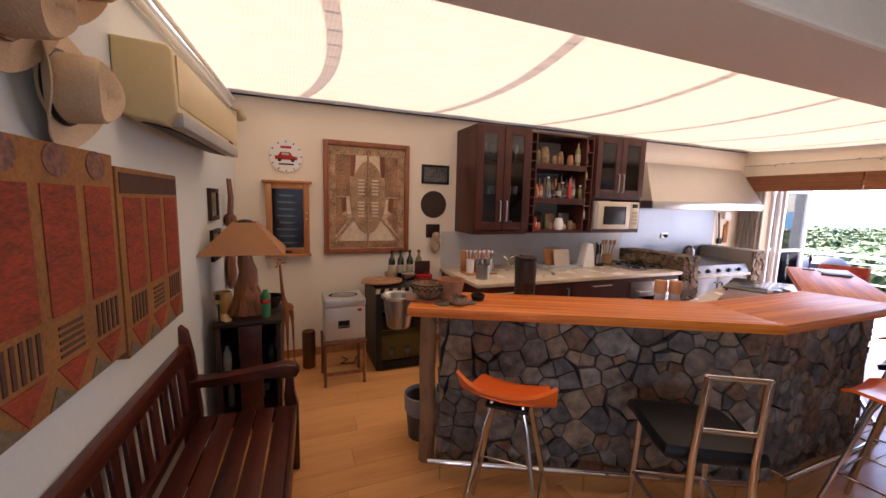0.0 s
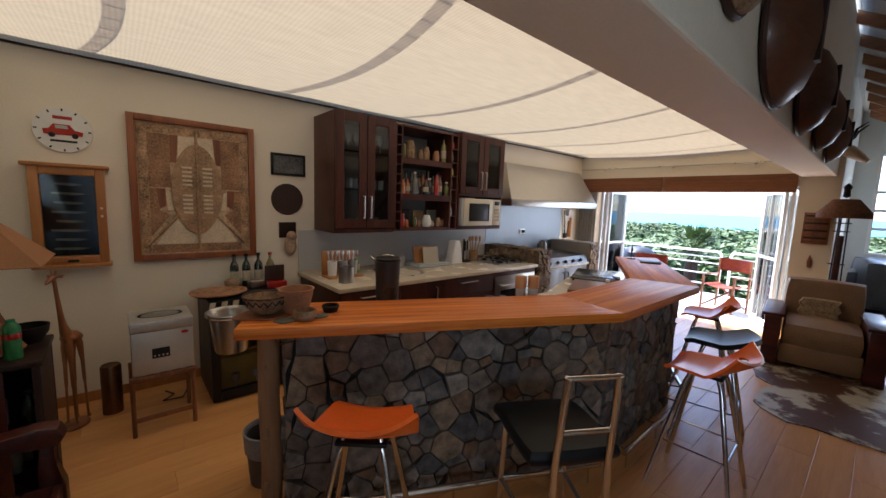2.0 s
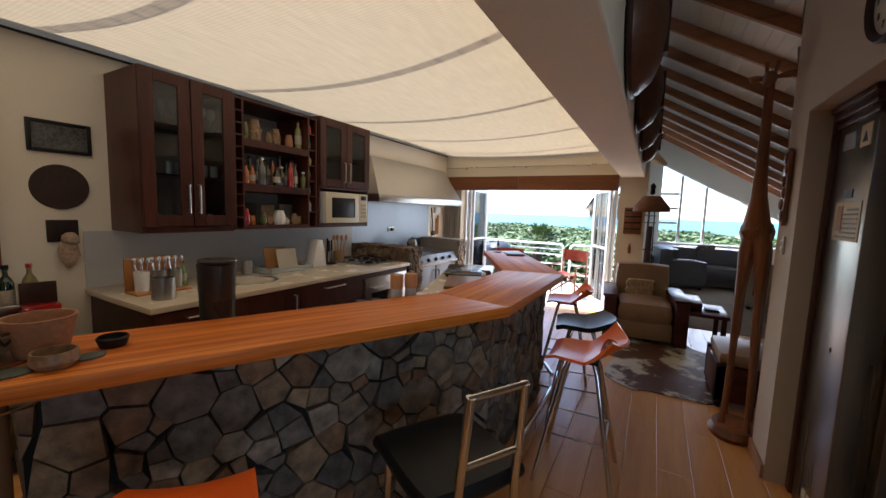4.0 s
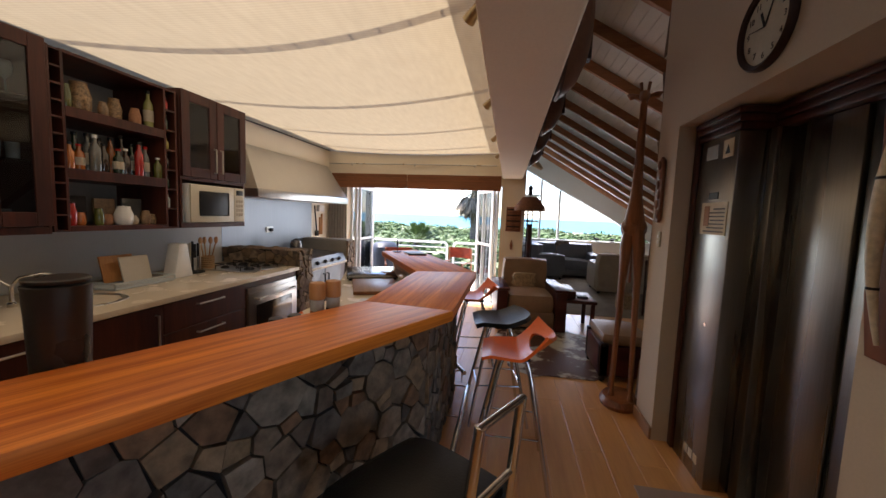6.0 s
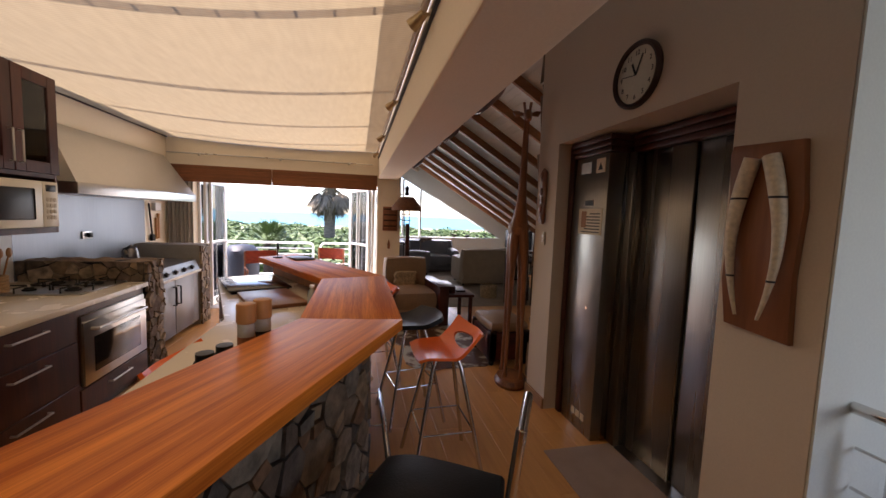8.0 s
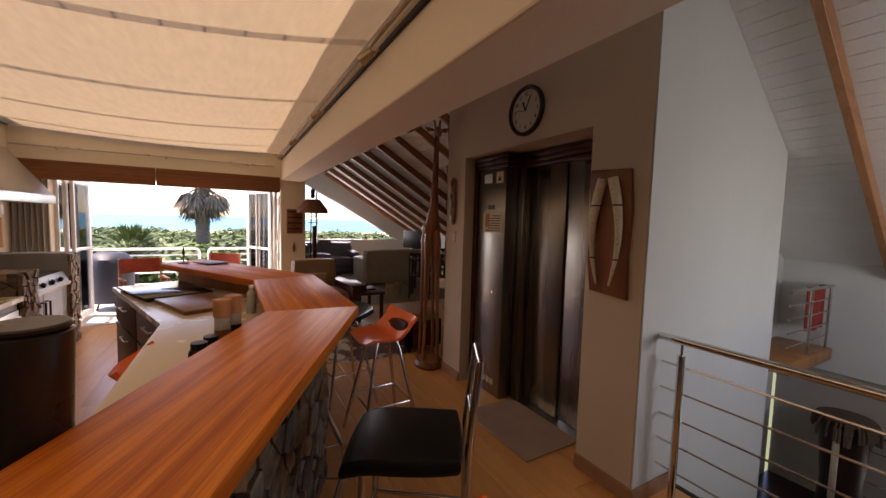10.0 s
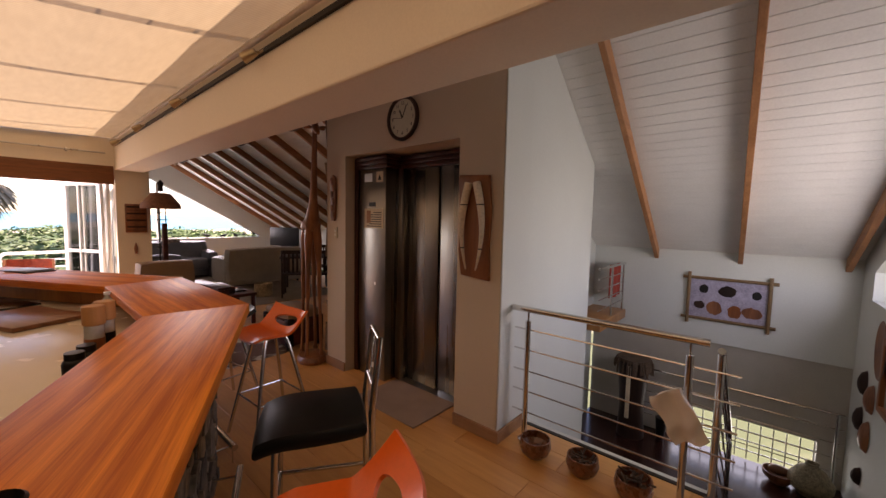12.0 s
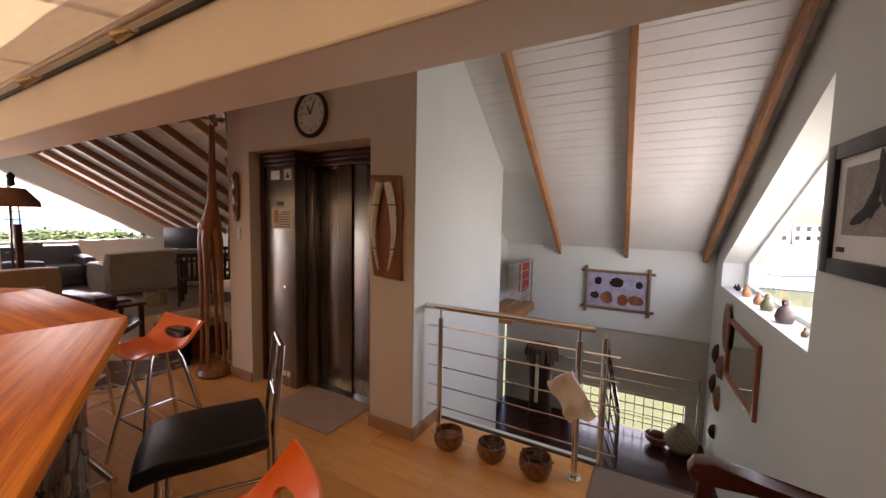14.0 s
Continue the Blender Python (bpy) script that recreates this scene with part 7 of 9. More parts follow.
for sx in (-1, 1):
    tube(bm, [(sx * 0.025, 0.05, 0.02), (sx * 0.035, 0.06, 0.17), (sx * 0.05, 0.05, 0.32)], [0.02, 0.016, 0.009], 10)
blob(bm, (0, 0.05, -0.02), (0.06, 0.05, 0.06), 12, 0.2, 3, 3)
part("horns", bm, TEAK, hn)
bm = B()
blob(bm, (0, 0.04, -0.45), (0.07, 0.04, 0.16), 14, 0.25, 4, 7)
part("carved_mask_face", bm, TEAK, hn)

ac = west_thing("air_conditioner", "yellowed cream split air conditioner high on the wall", "air conditioner", 5.92, 1.95)
bm = B()
prism(bm, [(0, 0.03), (0.16, 0.0), (0.205, 0.05), (0.20, 0.28), (0.18, 0.30), (0, 0.31)], 0.0, 1.26, 0.012, 3, plane="x")
part("housing", bm, CREAMP, ac)
bm = B()
box(bm, 0.04, 0.17, -0.004, 1.22, 0.214, 0.055, 0.006)
part("louvre", bm, rough_mat("grey_plastic", (0.36, 0.37, 0.36), 0.4), ac)
bm = B()
prism(bm, [(0.05, 0.012), (0.15, -0.006), (0.15, -0.002), (0.05, 0.016)], 0.1, 1.16, plane="x")
part("air_slot", bm, IRON, ac)
bm = B()
box(bm, 0.02, 0.203, 0.075, 1.24, 0.209, 0.268, 0.004)
part("front_panel", bm, CREAMP, ac)
bm = B()
box(bm, 0.20, 0.2095, 0.062, 0.30, 0.213, 0.074, 0.001, 1)
part("indicator", bm, IRON, ac)


def hat(y, z, r, mat, band, label, tip=0.0):
    t = west_thing("cowboy_hat", label, "hat", y, z, 0.012)
    bm = B()
    nu, nr = 36, 5
    def brim(u, v):
        a = 2 * math.pi * u
        rad = r * (0.58 + 0.47 * v)
        c = abs(math.cos(a)) ** 3
        return (rad * math.cos(a) * 0.92, 0.012 + 0.055 * v * c + 0.01, rad * 1.12 * math.sin(a))
    grid_surface(bm, nu, nr, brim)
    bmesh.ops.remove_doubles(bm, verts=bm.verts, dist=0.0005)
    solid(bm, 0.004)
    part("brim", bm, mat, t)
    bm = B()
    rings = []
    for f, d in ((1.0, 0.012), (0.99, 0.05), (0.97, 0.09), (0.94, 0.118), (0.86, 0.135), (0.74, 0.132), (0.5, 0.112), (0.0, 0.10)):
        ring = []
        for k in range(32):
            a = 2 * math.pi * k / 32
            pin = 1 - 0.10 * abs(math.sin(a)) ** 3 * (d / 0.13)
            ring.append(bm.verts.new((r * 0.60 * f * math.cos(a) * pin, d + (0.010 * math.cos(2 * a) if 0.6 < f < 0.9 else 0), r * 0.66 * f * math.sin(a))))
        rings.append(ring)
    for a, b in zip(rings, rings[1:]):
        for k in range(32):
            bm.faces.new((a[k], a[(k + 1) % 32], b[(k + 1) % 32], b[k]))
    bmesh.ops.remove_doubles(bm, verts=bm.verts, dist=0.0005)
    part("crown", bm, mat, t)
    bm = B()
    tube(bm, [(r * 0.605 * math.cos(a), 0.03, r * 0.665 * math.sin(a)) for a in (2 * math.pi * k / 32 for k in range(32))], 0.008, 6, True)
    part("hat_band", bm, band, t)


STRAW = rough_mat("straw_felt", (0.58, 0.44, 0.28), 0.8, vary=0.12, fine=160, bump=0.3)
hat(4.27, 1.965, 0.145, STRAW, BLACK, "pale straw cowboy hat with a black band on the wall")
hat(4.05, 2.12, 0.15, rough_mat("tan_felt", (0.50, 0.35, 0.21), 0.8, vary=0.12, fine=160, bump=0.3), TEAK, "tan cowboy hat hung on the wall")
hat(4.34, 2.33, 0.14, rough_mat("brown_felt", (0.46, 0.30, 0.16), 0.8, vary=0.12, fine=160, bump=0.3), TEAK, "brown felt hat hung high on the wall")

# ---- bench ----
bench = thing("garden_bench", "dark red slatted wooden bench with curved arms", "bench", (0, 0, 0))
by0, by1, bx0, bx1 = 3.10, 5.20, 0.945, 1.46
for k in range(5):
    bm = B()
    x0 = bx0 + 0.03 + k * 0.1
    box(bm, x0, by0, 0.405, x0 + 0.088, by1, 0.43, 0.005)
    part("seat_slat", bm, BENCHW, bench)
bm = B()
box(bm, bx1 + 0.003, by0, 0.33, bx1 + 0.028, by1, 0.43, 0.006)
part("apron", bm, BENCHW, bench)
for z0, z1, dx in ((0.78, 0.87, 0.0), (0.46, 0.52, 0.03)):
    bm = B()
    box(bm, west_x(4.4) + 0.045 + dx, by0, z0, west_x(4.4) + 0.085 + dx, by1, z1, 0.008)
    part("back_rail", bm, BENCHW, bench)
for k in range(17):
    y = by0 + 0.08 + k * 0.119
    bm = B()
    box(bm, -0.009, -0.03, 0.0, 0.009, 0.03, 0.29, 0.003, 1, Matrix.Translation((west_x(4.4) + 0.09, y, 0.51)) @ Matrix.Rotation(radians(-4), 4, "Y"))
    part("back_slat", bm, BENCHW, bench)
for y in (by1 - 0.01, by0 - 0.05):
    bm = B()
    prism(bm, [(0.90, 0.0), (0.98, 0.0), (0.985, 0.45), (0.955, 0.80), (0.935, 0.93), (0.90, 0.965), (0.865, 0.94), (0.875, 0.80)], y, y + 0.06, 0.006, 2, plane="y")
    part("back_post", bm, BENCHW, bench)
    bm = B()
    prism(bm, [(1.43, 0.0), (1.50, 0.0), (1.50, 0.42), (1.47, 0.52), (1.475, 0.62), (1.43, 0.62), (1.42, 0.5)], y, y + 0.06, 0.006, 2, plane="y")
    part("front_leg", bm, BENCHW, bench)
    bm = B()
    prism(bm, [(0.94, 0.66), (1.10, 0.645), (1.30, 0.675), (1.43, 0.695), (1.49, 0.68), (1.51, 0.64), (1.49, 0.605), (1.43, 0.62), (1.30, 0.625), (1.10, 0.60), (0.94, 0.61)], y - 0.012, y + 0.072, 0.01, 2, plane="y")
    part("armrest", bm, BENCHW, bench)
    bm = B()
    box(bm, 0.97, y + 0.01, 0.33, 1.44, y + 0.05, 0.40, 0.004)
    part("side_rail", bm, BENCHW, bench)

bench.matrix_basis = Matrix.Translation((0.945, 5.2, 0)) @ Matrix.Rotation(radians(-WSL), 4, "Z") @ Matrix.Translation((-0.945, -5.2, 0))

# ---- side cabinet with the root lamp ----
sc = thing("side_cabinet", "dark iron-and-wood side cabinet with open shelves", "cabinet", (0.985, 5.62, 0.001))
bm = B()
box(bm, 0, 0, 0.80, 0.42, 0.46, 0.83, 0.006)
part("top", bm, DARKW, sc)
for x in (0.01, 0.38):
    for y in (0.01, 0.42):
        bm = B()
        box(bm, x, y, 0, x + 0.03, y + 0.03, 0.80, 0.004)
        part("leg", bm, DARKW, sc)
for z in (0.12, 0.42):
    bm = B()
    box(bm, 0.01, 0.01, z, 0.41, 0.45, z + 0.02, 0.003)
    part("shelf", bm, DARKW, sc)
bm = B()
box(bm, 0.15, -0.004, 0.05, 0.29, 0.01, 0.80, 0.004)
part("centre_board", bm, BENCHW, sc)
bm = B()
box(bm, 0.012, 0.435, 0.02, 0.408, 0.447, 0.799)
part("back_panel", bm, BLACK, sc)
for x in (0.012, 0.396):
    bm = B()
    box(bm, x, 0.05, 0.02, x + 0.012, 0.43, 0.799)
    part("side_panel", bm, DARKW, sc)
rg = random.Random(5)
for k in range(9):
    bottle((0.985 + 0.05 + rg.uniform(0, 0.33), 5.62 + rg.uniform(0.1, 0.36), 0.1415 if k < 4 else 0.4415), 0.024 + 0.002 * (k % 3), 0.20, (CLEARG, GREENG, BROWNG, CLEARG)[k % 4], "dusty bottle on the side cabinet shelf", k % 2 == 0)
lamp = thing("root_lamp", "table lamp with a gnarled root base and square brown shade", "table lamp", (1.175, 5.86, 0.8325), 0)
bm = B()
pts, rad = [], []
for k in range(9):
    f = k / 8
    pts.append((0.012 * math.sin(k * 1.7), 0.012 * math.cos(k * 2.1), f * 0.50))
    rad.append(0.125 - 0.085 * f ** 0.6)
tube(bm, pts, rad, 16)
for k in range(7):
    a = k * 0.9
    tube(bm, [(0.13 * math.cos(a), 0.11 * math.sin(a), 0.0), (0.085 * math.cos(a), 0.08 * math.sin(a), 0.07), (0.05 * math.cos(a + 0.2), 0.05 * math.sin(a + 0.2), 0.2), (0.03 * math.cos(a + 0.4), 0.03 * math.sin(a + 0.4), 0.36)], [0.03, 0.035, 0.022, 0.012], 8)
part("root_base", bm, ROOTW, lamp)
bm = B()
ring = [[bm.verts.new((sx * r, sy * r, z)) for sx, sy in ((-1, -1), (1, -1), (1, 1), (-1, 1))] for r, z in ((0.262, 0.46), (0.255, 0.463), (0.075, 0.665))]
for a, b in zip(ring, ring[1:]):
    for k in range(4):
        bm.faces.new((a[k], a[(k + 1) % 4], b[(k + 1) % 4], b[k]))
solid(bm, 0.004)
part("shade", bm, rough_mat("tan_leather_shade", (0.34, 0.155, 0.06), 0.7, vary=0.12, fine=120, bump=0.2), lamp, "pyramid-shaped tan leather shade", smooth=False)
bm = B()
blob(bm, (0, 0, 0.665), (0.055, 0.055, 0.018), 14)
part("finial", bm, IRON, lamp)
can = bottle((1.30, 5.72, 0.8325), 0.033, 0.19, rough_mat("green_can", (0.03, 0.20, 0.06), 0.4), "green aerosol can with a red stripe", False, rough_mat("green_cap", (0.02, 0.26, 0.10), 0.4), 0.8)
bm = B()
lathe(bm, [(0.0335, 0.10), (0.0342, 0.101), (0.0342, 0.128), (0.0335, 0.129)], 20)
part("printed_band", bm, RED, can, "red printed band")
bm = B()
lathe(bm, [(0, 0), (0.05, 0), (0.02, 0.05), (0.03, 0.09), (0.06, 0.14), (0.055, 0.2), (0.05, 0.2), (0.05, 0.14), (0, 0.12)], 22)
single("candle_holder", bm, rough_mat("amber_glass", (0.36, 0.21, 0.06), 0.3, coat=0.4), "amber glass candle holder on the side cabinet", "candle holder", (1.04, 5.70, 0.8325))
ib = thing("iron_candlestick", "black iron candlestick beside the lamp", "candlestick", (1.02, 5.655, 0.8325))
bm = B()
tube(bm, [(0, 0, 0), (0, 0, 0.16)], 0.007, 8)
lathe(bm, [(0, 0), (0.035, 0), (0.035, 0.006), (0, 0.01)], 16)
lathe(bm, [(0, 0.16), (0.02, 0.16), (0.016, 0.19), (0, 0.2)], 12)
part("stem", bm, IRON, ib)
bm = B()
lathe(bm, [(0, 0), (0.05, 0), (0.08, 0.05), (0.085, 0.09), (0.078, 0.09), (0.07, 0.05), (0, 0.015)], 22)
single("dark_bowl", bm, IRON, "dark bowl beside the lamp", "bowl", (1.32, 5.98, 0.8325))

# ---- living end ----
TAN = rough_mat("tan_leather", (0.32, 0.20, 0.115), 0.45, vary=0.15, fine=90, bump=0.25)
GREYL = rough_mat("blue_grey_leather", (0.16, 0.17, 0.19), 0.4, vary=0.15, fine=90, bump=0.25)
CREAML = rough_mat("beige_leather", (0.44, 0.36, 0.27), 0.5, vary=0.12, fine=90, bump=0.25)


arm = thing("armchair", "tan leather armchair with broad dark wooden arms", "armchair", (7.70, 3.37, 0.001), 6)
arm.scale = (1.1, 1.1, 1.06)
bm = B()
cushion(bm, -0.42, -0.29, 0.24, 0.30, 0.29, 0.47, 0.03)
part("seat", bm, TAN, arm)
bm = B()
cushion(bm, 0.20, -0.31, 0.40, 0.42, 0.31, 0.88, 0.0)
part("backrest", bm, TAN, arm)
bm = B()
box(bm, -0.40, -0.29, 0.05, 0.36, 0.29, 0.25, 0.01)
part("base", bm, TAN, arm)
for sy in (-1, 1):
    bm = B()
    box(bm, -0.45, sy * 0.36 - 0.065, 0.02, 0.36, sy * 0.36 + 0.065, 0.53, 0.008)
    part("arm_panel", bm, BENCHW, arm, "dark wooden arm panel")
    bm = B()
    box(bm, -0.47, sy * 0.36 - 0.085, 0.532, 0.38, sy * 0.36 + 0.085, 0.565, 0.008)
    part("arm_top", bm, BENCHW, arm)
bm = B()
cushion(bm, 0.08, -0.17, 0.47, 0.20, 0.17, 0.72, 0.0)
for v in bm.verts:
    v.co.y += 0.012 * math.sin(v.co.z * 60)
single("throw_pillow", bm, rough_mat("knitted_wool", (0.42, 0.31, 0.19), 0.95, vary=0.35, scale=30, bump=0.8), "chunky beige pillow leaning in the armchair", "pillow", (7.72, 3.40, 0.003), 6)
tb = thing("side_table", "dark red wooden side table with a raised shelf", "side table", (7.62, 2.70, 0.001))
bm = B()
box(bm, -0.32, -0.24, 0.42, 0.36, 0.22, 0.46, 0.006)
part("top", bm, BENCHW, tb)
for x in (-0.30, 0.29):
    for y in (-0.22, 0.15):
        bm = B()
        box(bm, x, y, 0, x + 0.05, y + 0.05, 0.42, 0.004)
        part("leg", bm, BENCHW, tb)
bm = B()
box(bm, -0.2, 0.02, 0.462, 0.36, 0.21, 0.56, 0.006)
part("raised_box", bm, BENCHW, tb)
bm = B()
box(bm, -0.12, -0.16, 0.461, 0.06, -0.02, 0.48, 0.004)
single("remote_tray", bm, IRON, "dark tray on the side table", "tray", (7.62, 2.70, 0.003))

fl = thing("floor_lamp", "tall dark iron floor lamp with a brown conical shade", "floor lamp", (8.36, 3.36, 0.001))
bm = B()
box(bm, -0.13, -0.04, 0.02, -0.07, 0.02, 1.45, 0.004)
part("wooden_post", bm, BENCHW, fl)
for k in range(3):
    a = k * 2.09 + 0.4
    bm = B()
    tube(bm, [(0.12 * math.cos(a), 0.12 * math.sin(a), 0.0), (0.06 * math.cos(a), 0.06 * math.sin(a), 0.9), (0.045 * math.cos(a), 0.045 * math.sin(a), 1.78)], 0.008, 6)
    part("rod", bm, IRON, fl)
for z in (0.3, 1.1, 1.5, 1.6):
    bm = B()
    tube(bm, arc((0, 0), 0.075, 0, 330, 11, z), 0.006, 6, True)
    part("ring", bm, IRON, fl)
bm = B()
lathe(bm, [(0, 0), (0.15, 0), (0.15, 0.02), (0, 0.025)], 22)
part("foot_plate", bm, IRON, fl)
bm = B()
lathe(bm, [(0.245, 1.66), (0.24, 1.72), (0.235, 1.73), (0.12, 1.88), (0.11, 1.885)], 26)
solid(bm, 0.004)
part("shade", bm, rough_mat("woven_brown_shade", (0.20, 0.085, 0.04), 0.8, vary=0.3, scale=30, bump=0.5), fl, "brown conical woven shade")
bm = B()
lathe(bm, [(0, 1.9), (0.035, 1.92), (0.03, 1.99), (0.04, 2.03), (0.02, 2.06), (0, 2.08)], 14)
part("finial", bm, IRON, fl)
wp = thing("wooden_relief", "square brown carved wooden panel on the pier", "wall ornament", (EX - 0.001, 3.48, 1.31))
bm = B()
box(bm, -0.03, 0, 0, 0, 0.25, 0.41, 0.006)
part("board", bm, TEAK, wp)
for k in range(8):
    bm = B()
    box(bm, -0.038, 0.015, 0.02 + k * 0.048, -0.03, 0.235, 0.045 + k * 0.048, 0.004)
    part("carved_rib", bm, DARKW if k % 2 else TEAK, wp)
bm = B()
tube(bm, [(EX - 0.02, 3.62, 1.16), (EX - 0.02, 3.62, 1.08), (EX - 0.03, 3.62, 1.0)], [0.004, 0.025, 0.018], 8)
single("hanging_gourd", bm, TEAK, "small brown ornament hanging on the pier", "wall ornament")

bm = B()
rg = random.Random(11)
n = 44
poly = []
for k in range(n):
    a = 2 * math.pi * k / n
    r = 0.86 + 0.20 * math.sin(2 * a + 0.6) + 0.10 * math.sin(5 * a) + rg.uniform(-0.04, 0.04)
    poly.append((r * math.cos(a) * 1.05, r * math.sin(a) * 0.78))
prism(bm, poly, 0.001, 0.008)
m, nn, ll, bb = principled("cow_hide")
tc, n1, n2, rp = nn.new("ShaderNodeTexCoord"), nn.new("ShaderNodeTexNoise"), nn.new("ShaderNodeTexNoise"), nn.new("ShaderNodeValToRGB")
n1.inputs["Scale"].default_value, n1.inputs["Detail"].default_value, n1.inputs["Roughness"].default_value = 2.2, 8, 0.65
n2.inputs["Scale"].default_value = 120
ll.new(tc.outputs["Object"], n1.inputs["Vector"])
ll.new(tc.outputs["Object"], n2.inputs["Vector"])
ll.new(n1.outputs[0], rp.inputs[0])
rp.color_ramp.elements[0].position, rp.color_ramp.elements[0].color = 0.50, (0.09, 0.034, 0.014, 1)
rp.color_ramp.elements[1].position, rp.color_ramp.elements[1].color = 0.56, (0.55, 0.52, 0.41, 1)
ll.new(rp.outputs[0], bb.inputs["Base Color"])
bp = nn.new("ShaderNodeBump")
bp.inputs["Strength"].default_value, bp.inputs["Distance"].default_value = 0.5, 0.004
ll.new(n2.outputs[0], bp.inputs["Height"])
ll.new(bp.outputs[0], bb.inputs["Normal"])
bb.inputs["Roughness"].default_value = 0.55
single("cow_hide_rug", bm, m, "brown and white cow hide lying on the floor", "rug", (6.75, 3.15, 0.001), -12)
ot = thing("ottoman", "leather-topped wooden ottoman box on castors", "ottoman", (6.10, 2.52, 0.001))
bm = B()
box(bm, -0.32, -0.22, 0.07, 0.32, 0.24, 0.36, 0.008)
part("box", bm, BENCHW, ot)
for x in (-0.31, 0.25):
    for y in (-0.21, 0.17):
        bm = B()
        box(bm, x - 0.01, y - 0.01, 0.06, x + 0.07, y + 0.07, 0.385, 0.006)
        part("corner_post", bm, DARKW, ot)
        bm = B()
        blob(bm, (x + 0.03, y + 0.03, 0.032), (0.032, 0.032, 0.032), 12)
        part("castor", bm, IRON, ot)
bm = B()
cushion(bm, -0.31, -0.21, 0.37, 0.31, 0.23, 0.47, 0.03)
part("cushion", bm, TAN, ot)


def sofa(at, rz, w, mat, label, h=0.90):
    """A sofa that faces local -x; its back is at local x = 0."""
    t = thing("sofa", label, "sofa", at, rz)
    bm = B()
    cushion(bm, -0.28, -w / 2, 0.12, 0.0, w / 2, h, 0.0, 10)
    part("backrest", bm, mat, t)
    for k in range(2):
        bm = B()
        cushion(bm, -0.95, -w / 2 + 0.2 + k * (w - 0.4) / 2, 0.2, -0.24, -w / 2 + 0.2 + (k + 1) * (w - 0.4) / 2, 0.47, 0.03)
        part("seat_cushion", bm, mat, t)
        bm = B()
        cushion(bm, -0.42, -w / 2 + 0.2 + k * (w - 0.4) / 2, 0.46, -0.2, -w / 2 + 0.2 + (k + 1) * (w - 0.4) / 2, h - 0.02, 0.0)
        part("back_cushion", bm, mat, t)
    for s in (-1, 1):
        bm = B()
        cushion(bm, -0.95, s * w / 2 - (0.22 if s > 0 else 0), 0.1, -0.1, s * w / 2 + (0.22 if s < 0 else 0), 0.64, 0.03)
        part("armrest", bm, mat, t)
    bm = B()
    box(bm, -0.9, -w / 2 + 0.05, 0.05, -0.05, w / 2 - 0.05, 0.2, 0.01)
    part("base", bm, mat, t)
    for x in (-0.85, -0.1):
        for y in (-w / 2 + 0.1, w / 2 - 0.1):
            bm = B()
            cyl(bm, (x, y, 0), (x, y, 0.06), 0.03, seg=10)
            part("foot", bm, IRON, t)
    return t


sofa((13.35, 2.35, 0.011), 0, 2.1, GREYL, "blue-grey leather sofa under the gable window")
sofa((12.4, 3.25, 0.011), 100, 1.3, GREYL, "blue-grey leather recliner beside the wall")
sofa((10.35, 0.95, 0.011), 180, 1.75, CREAML, "beige leather sofa seen from behind", 0.86)
bm = B()
grid_surface(bm, 4, 14, lambda u, v: (12.95 + 0.0 * u, 2.0 + u * 0.35, 0.96 - 0.42 * v))
grid_surface(bm, 4, 4, lambda u, v: (12.95 + 0.3 * v, 2.0 + u * 0.35, 0.962))
solid(bm, 0.012)
single("throw_blanket", bm, rough_mat("striped_throw", (0.30, 0.24, 0.19), 0.95, vary=0.6, scale=14), "patterned brown throw over the sofa back", "throw")
of = thing("footstool", "dark leather footstool before the sofa", "footstool", (12.2, 1.2, 0.011))
bm = B()
cushion(bm, -0.3, -0.35, 0.30, 0.3, 0.35, 0.48, 0.04)
part("cushion", bm, LEATHER, of)
bm = B()
box(bm, -0.27, -0.32, 0.0, 0.27, 0.32, 0.31, 0.01)
part("base", bm, DARKW, of)
bm = B()
box(bm, 8.45, 0.2, 0.001, 12.9, 3.1, 0.010, 0.004)
single("living_rug", bm, rough_mat("beige_rug", (0.33, 0.27, 0.20), 0.95, vary=0.2, scale=4, fine=200, bump=0.5), "beige rug on the living room floor", "rug")
bm = B()
lathe(bm, [(0, 0), (0.16, 0), (0.165, 0.02), (0.17, 0.24), (0.16, 0.25), (0.15, 0.02), (0, 0.02)], 28)
single("round_basket", bm, rough_mat("pale_cane", (0.42, 0.32, 0.20), 0.8, vary=0.35, scale=30, bump=0.7), "round pale cane basket on the floor", "basket", (9.2, 1.55, 0.011))


def dining_chair(at, rz):
    t = thing("dining_chair", "black slatted dining chair at the table", "chair", at, rz, "chairs round the dining table")
    bm = B()
    box(bm, -0.22, -0.22, 0.44, 0.22, 0.22, 0.47, 0.008)
    part("seat", bm, DARKW, t)
    for x, y, h in ((-0.2, -0.2, 0.44), (0.2, -0.2, 0.44), (-0.2, 0.2, 0.92), (0.2, 0.2, 0.92)):
        bm = B()
        tube(bm, [(x, y, 0), (x, y, 0.45), (x, y + (0.05 if y > 0 else 0), h)], 0.018, 8)
        part("leg", bm, DARKW, t)
    for k in range(5):
        bm = B()
        box(bm, -0.17 + k * 0.075, 0.215, 0.5, -0.13 + k * 0.075, 0.235, 0.88, 0.004)
        part("slat", bm, DARKW, t)
    bm = B()
    box(bm, -0.21, 0.22, 0.86, 0.21, 0.25, 0.93, 0.008)
    part("top_rail", bm, DARKW, t)


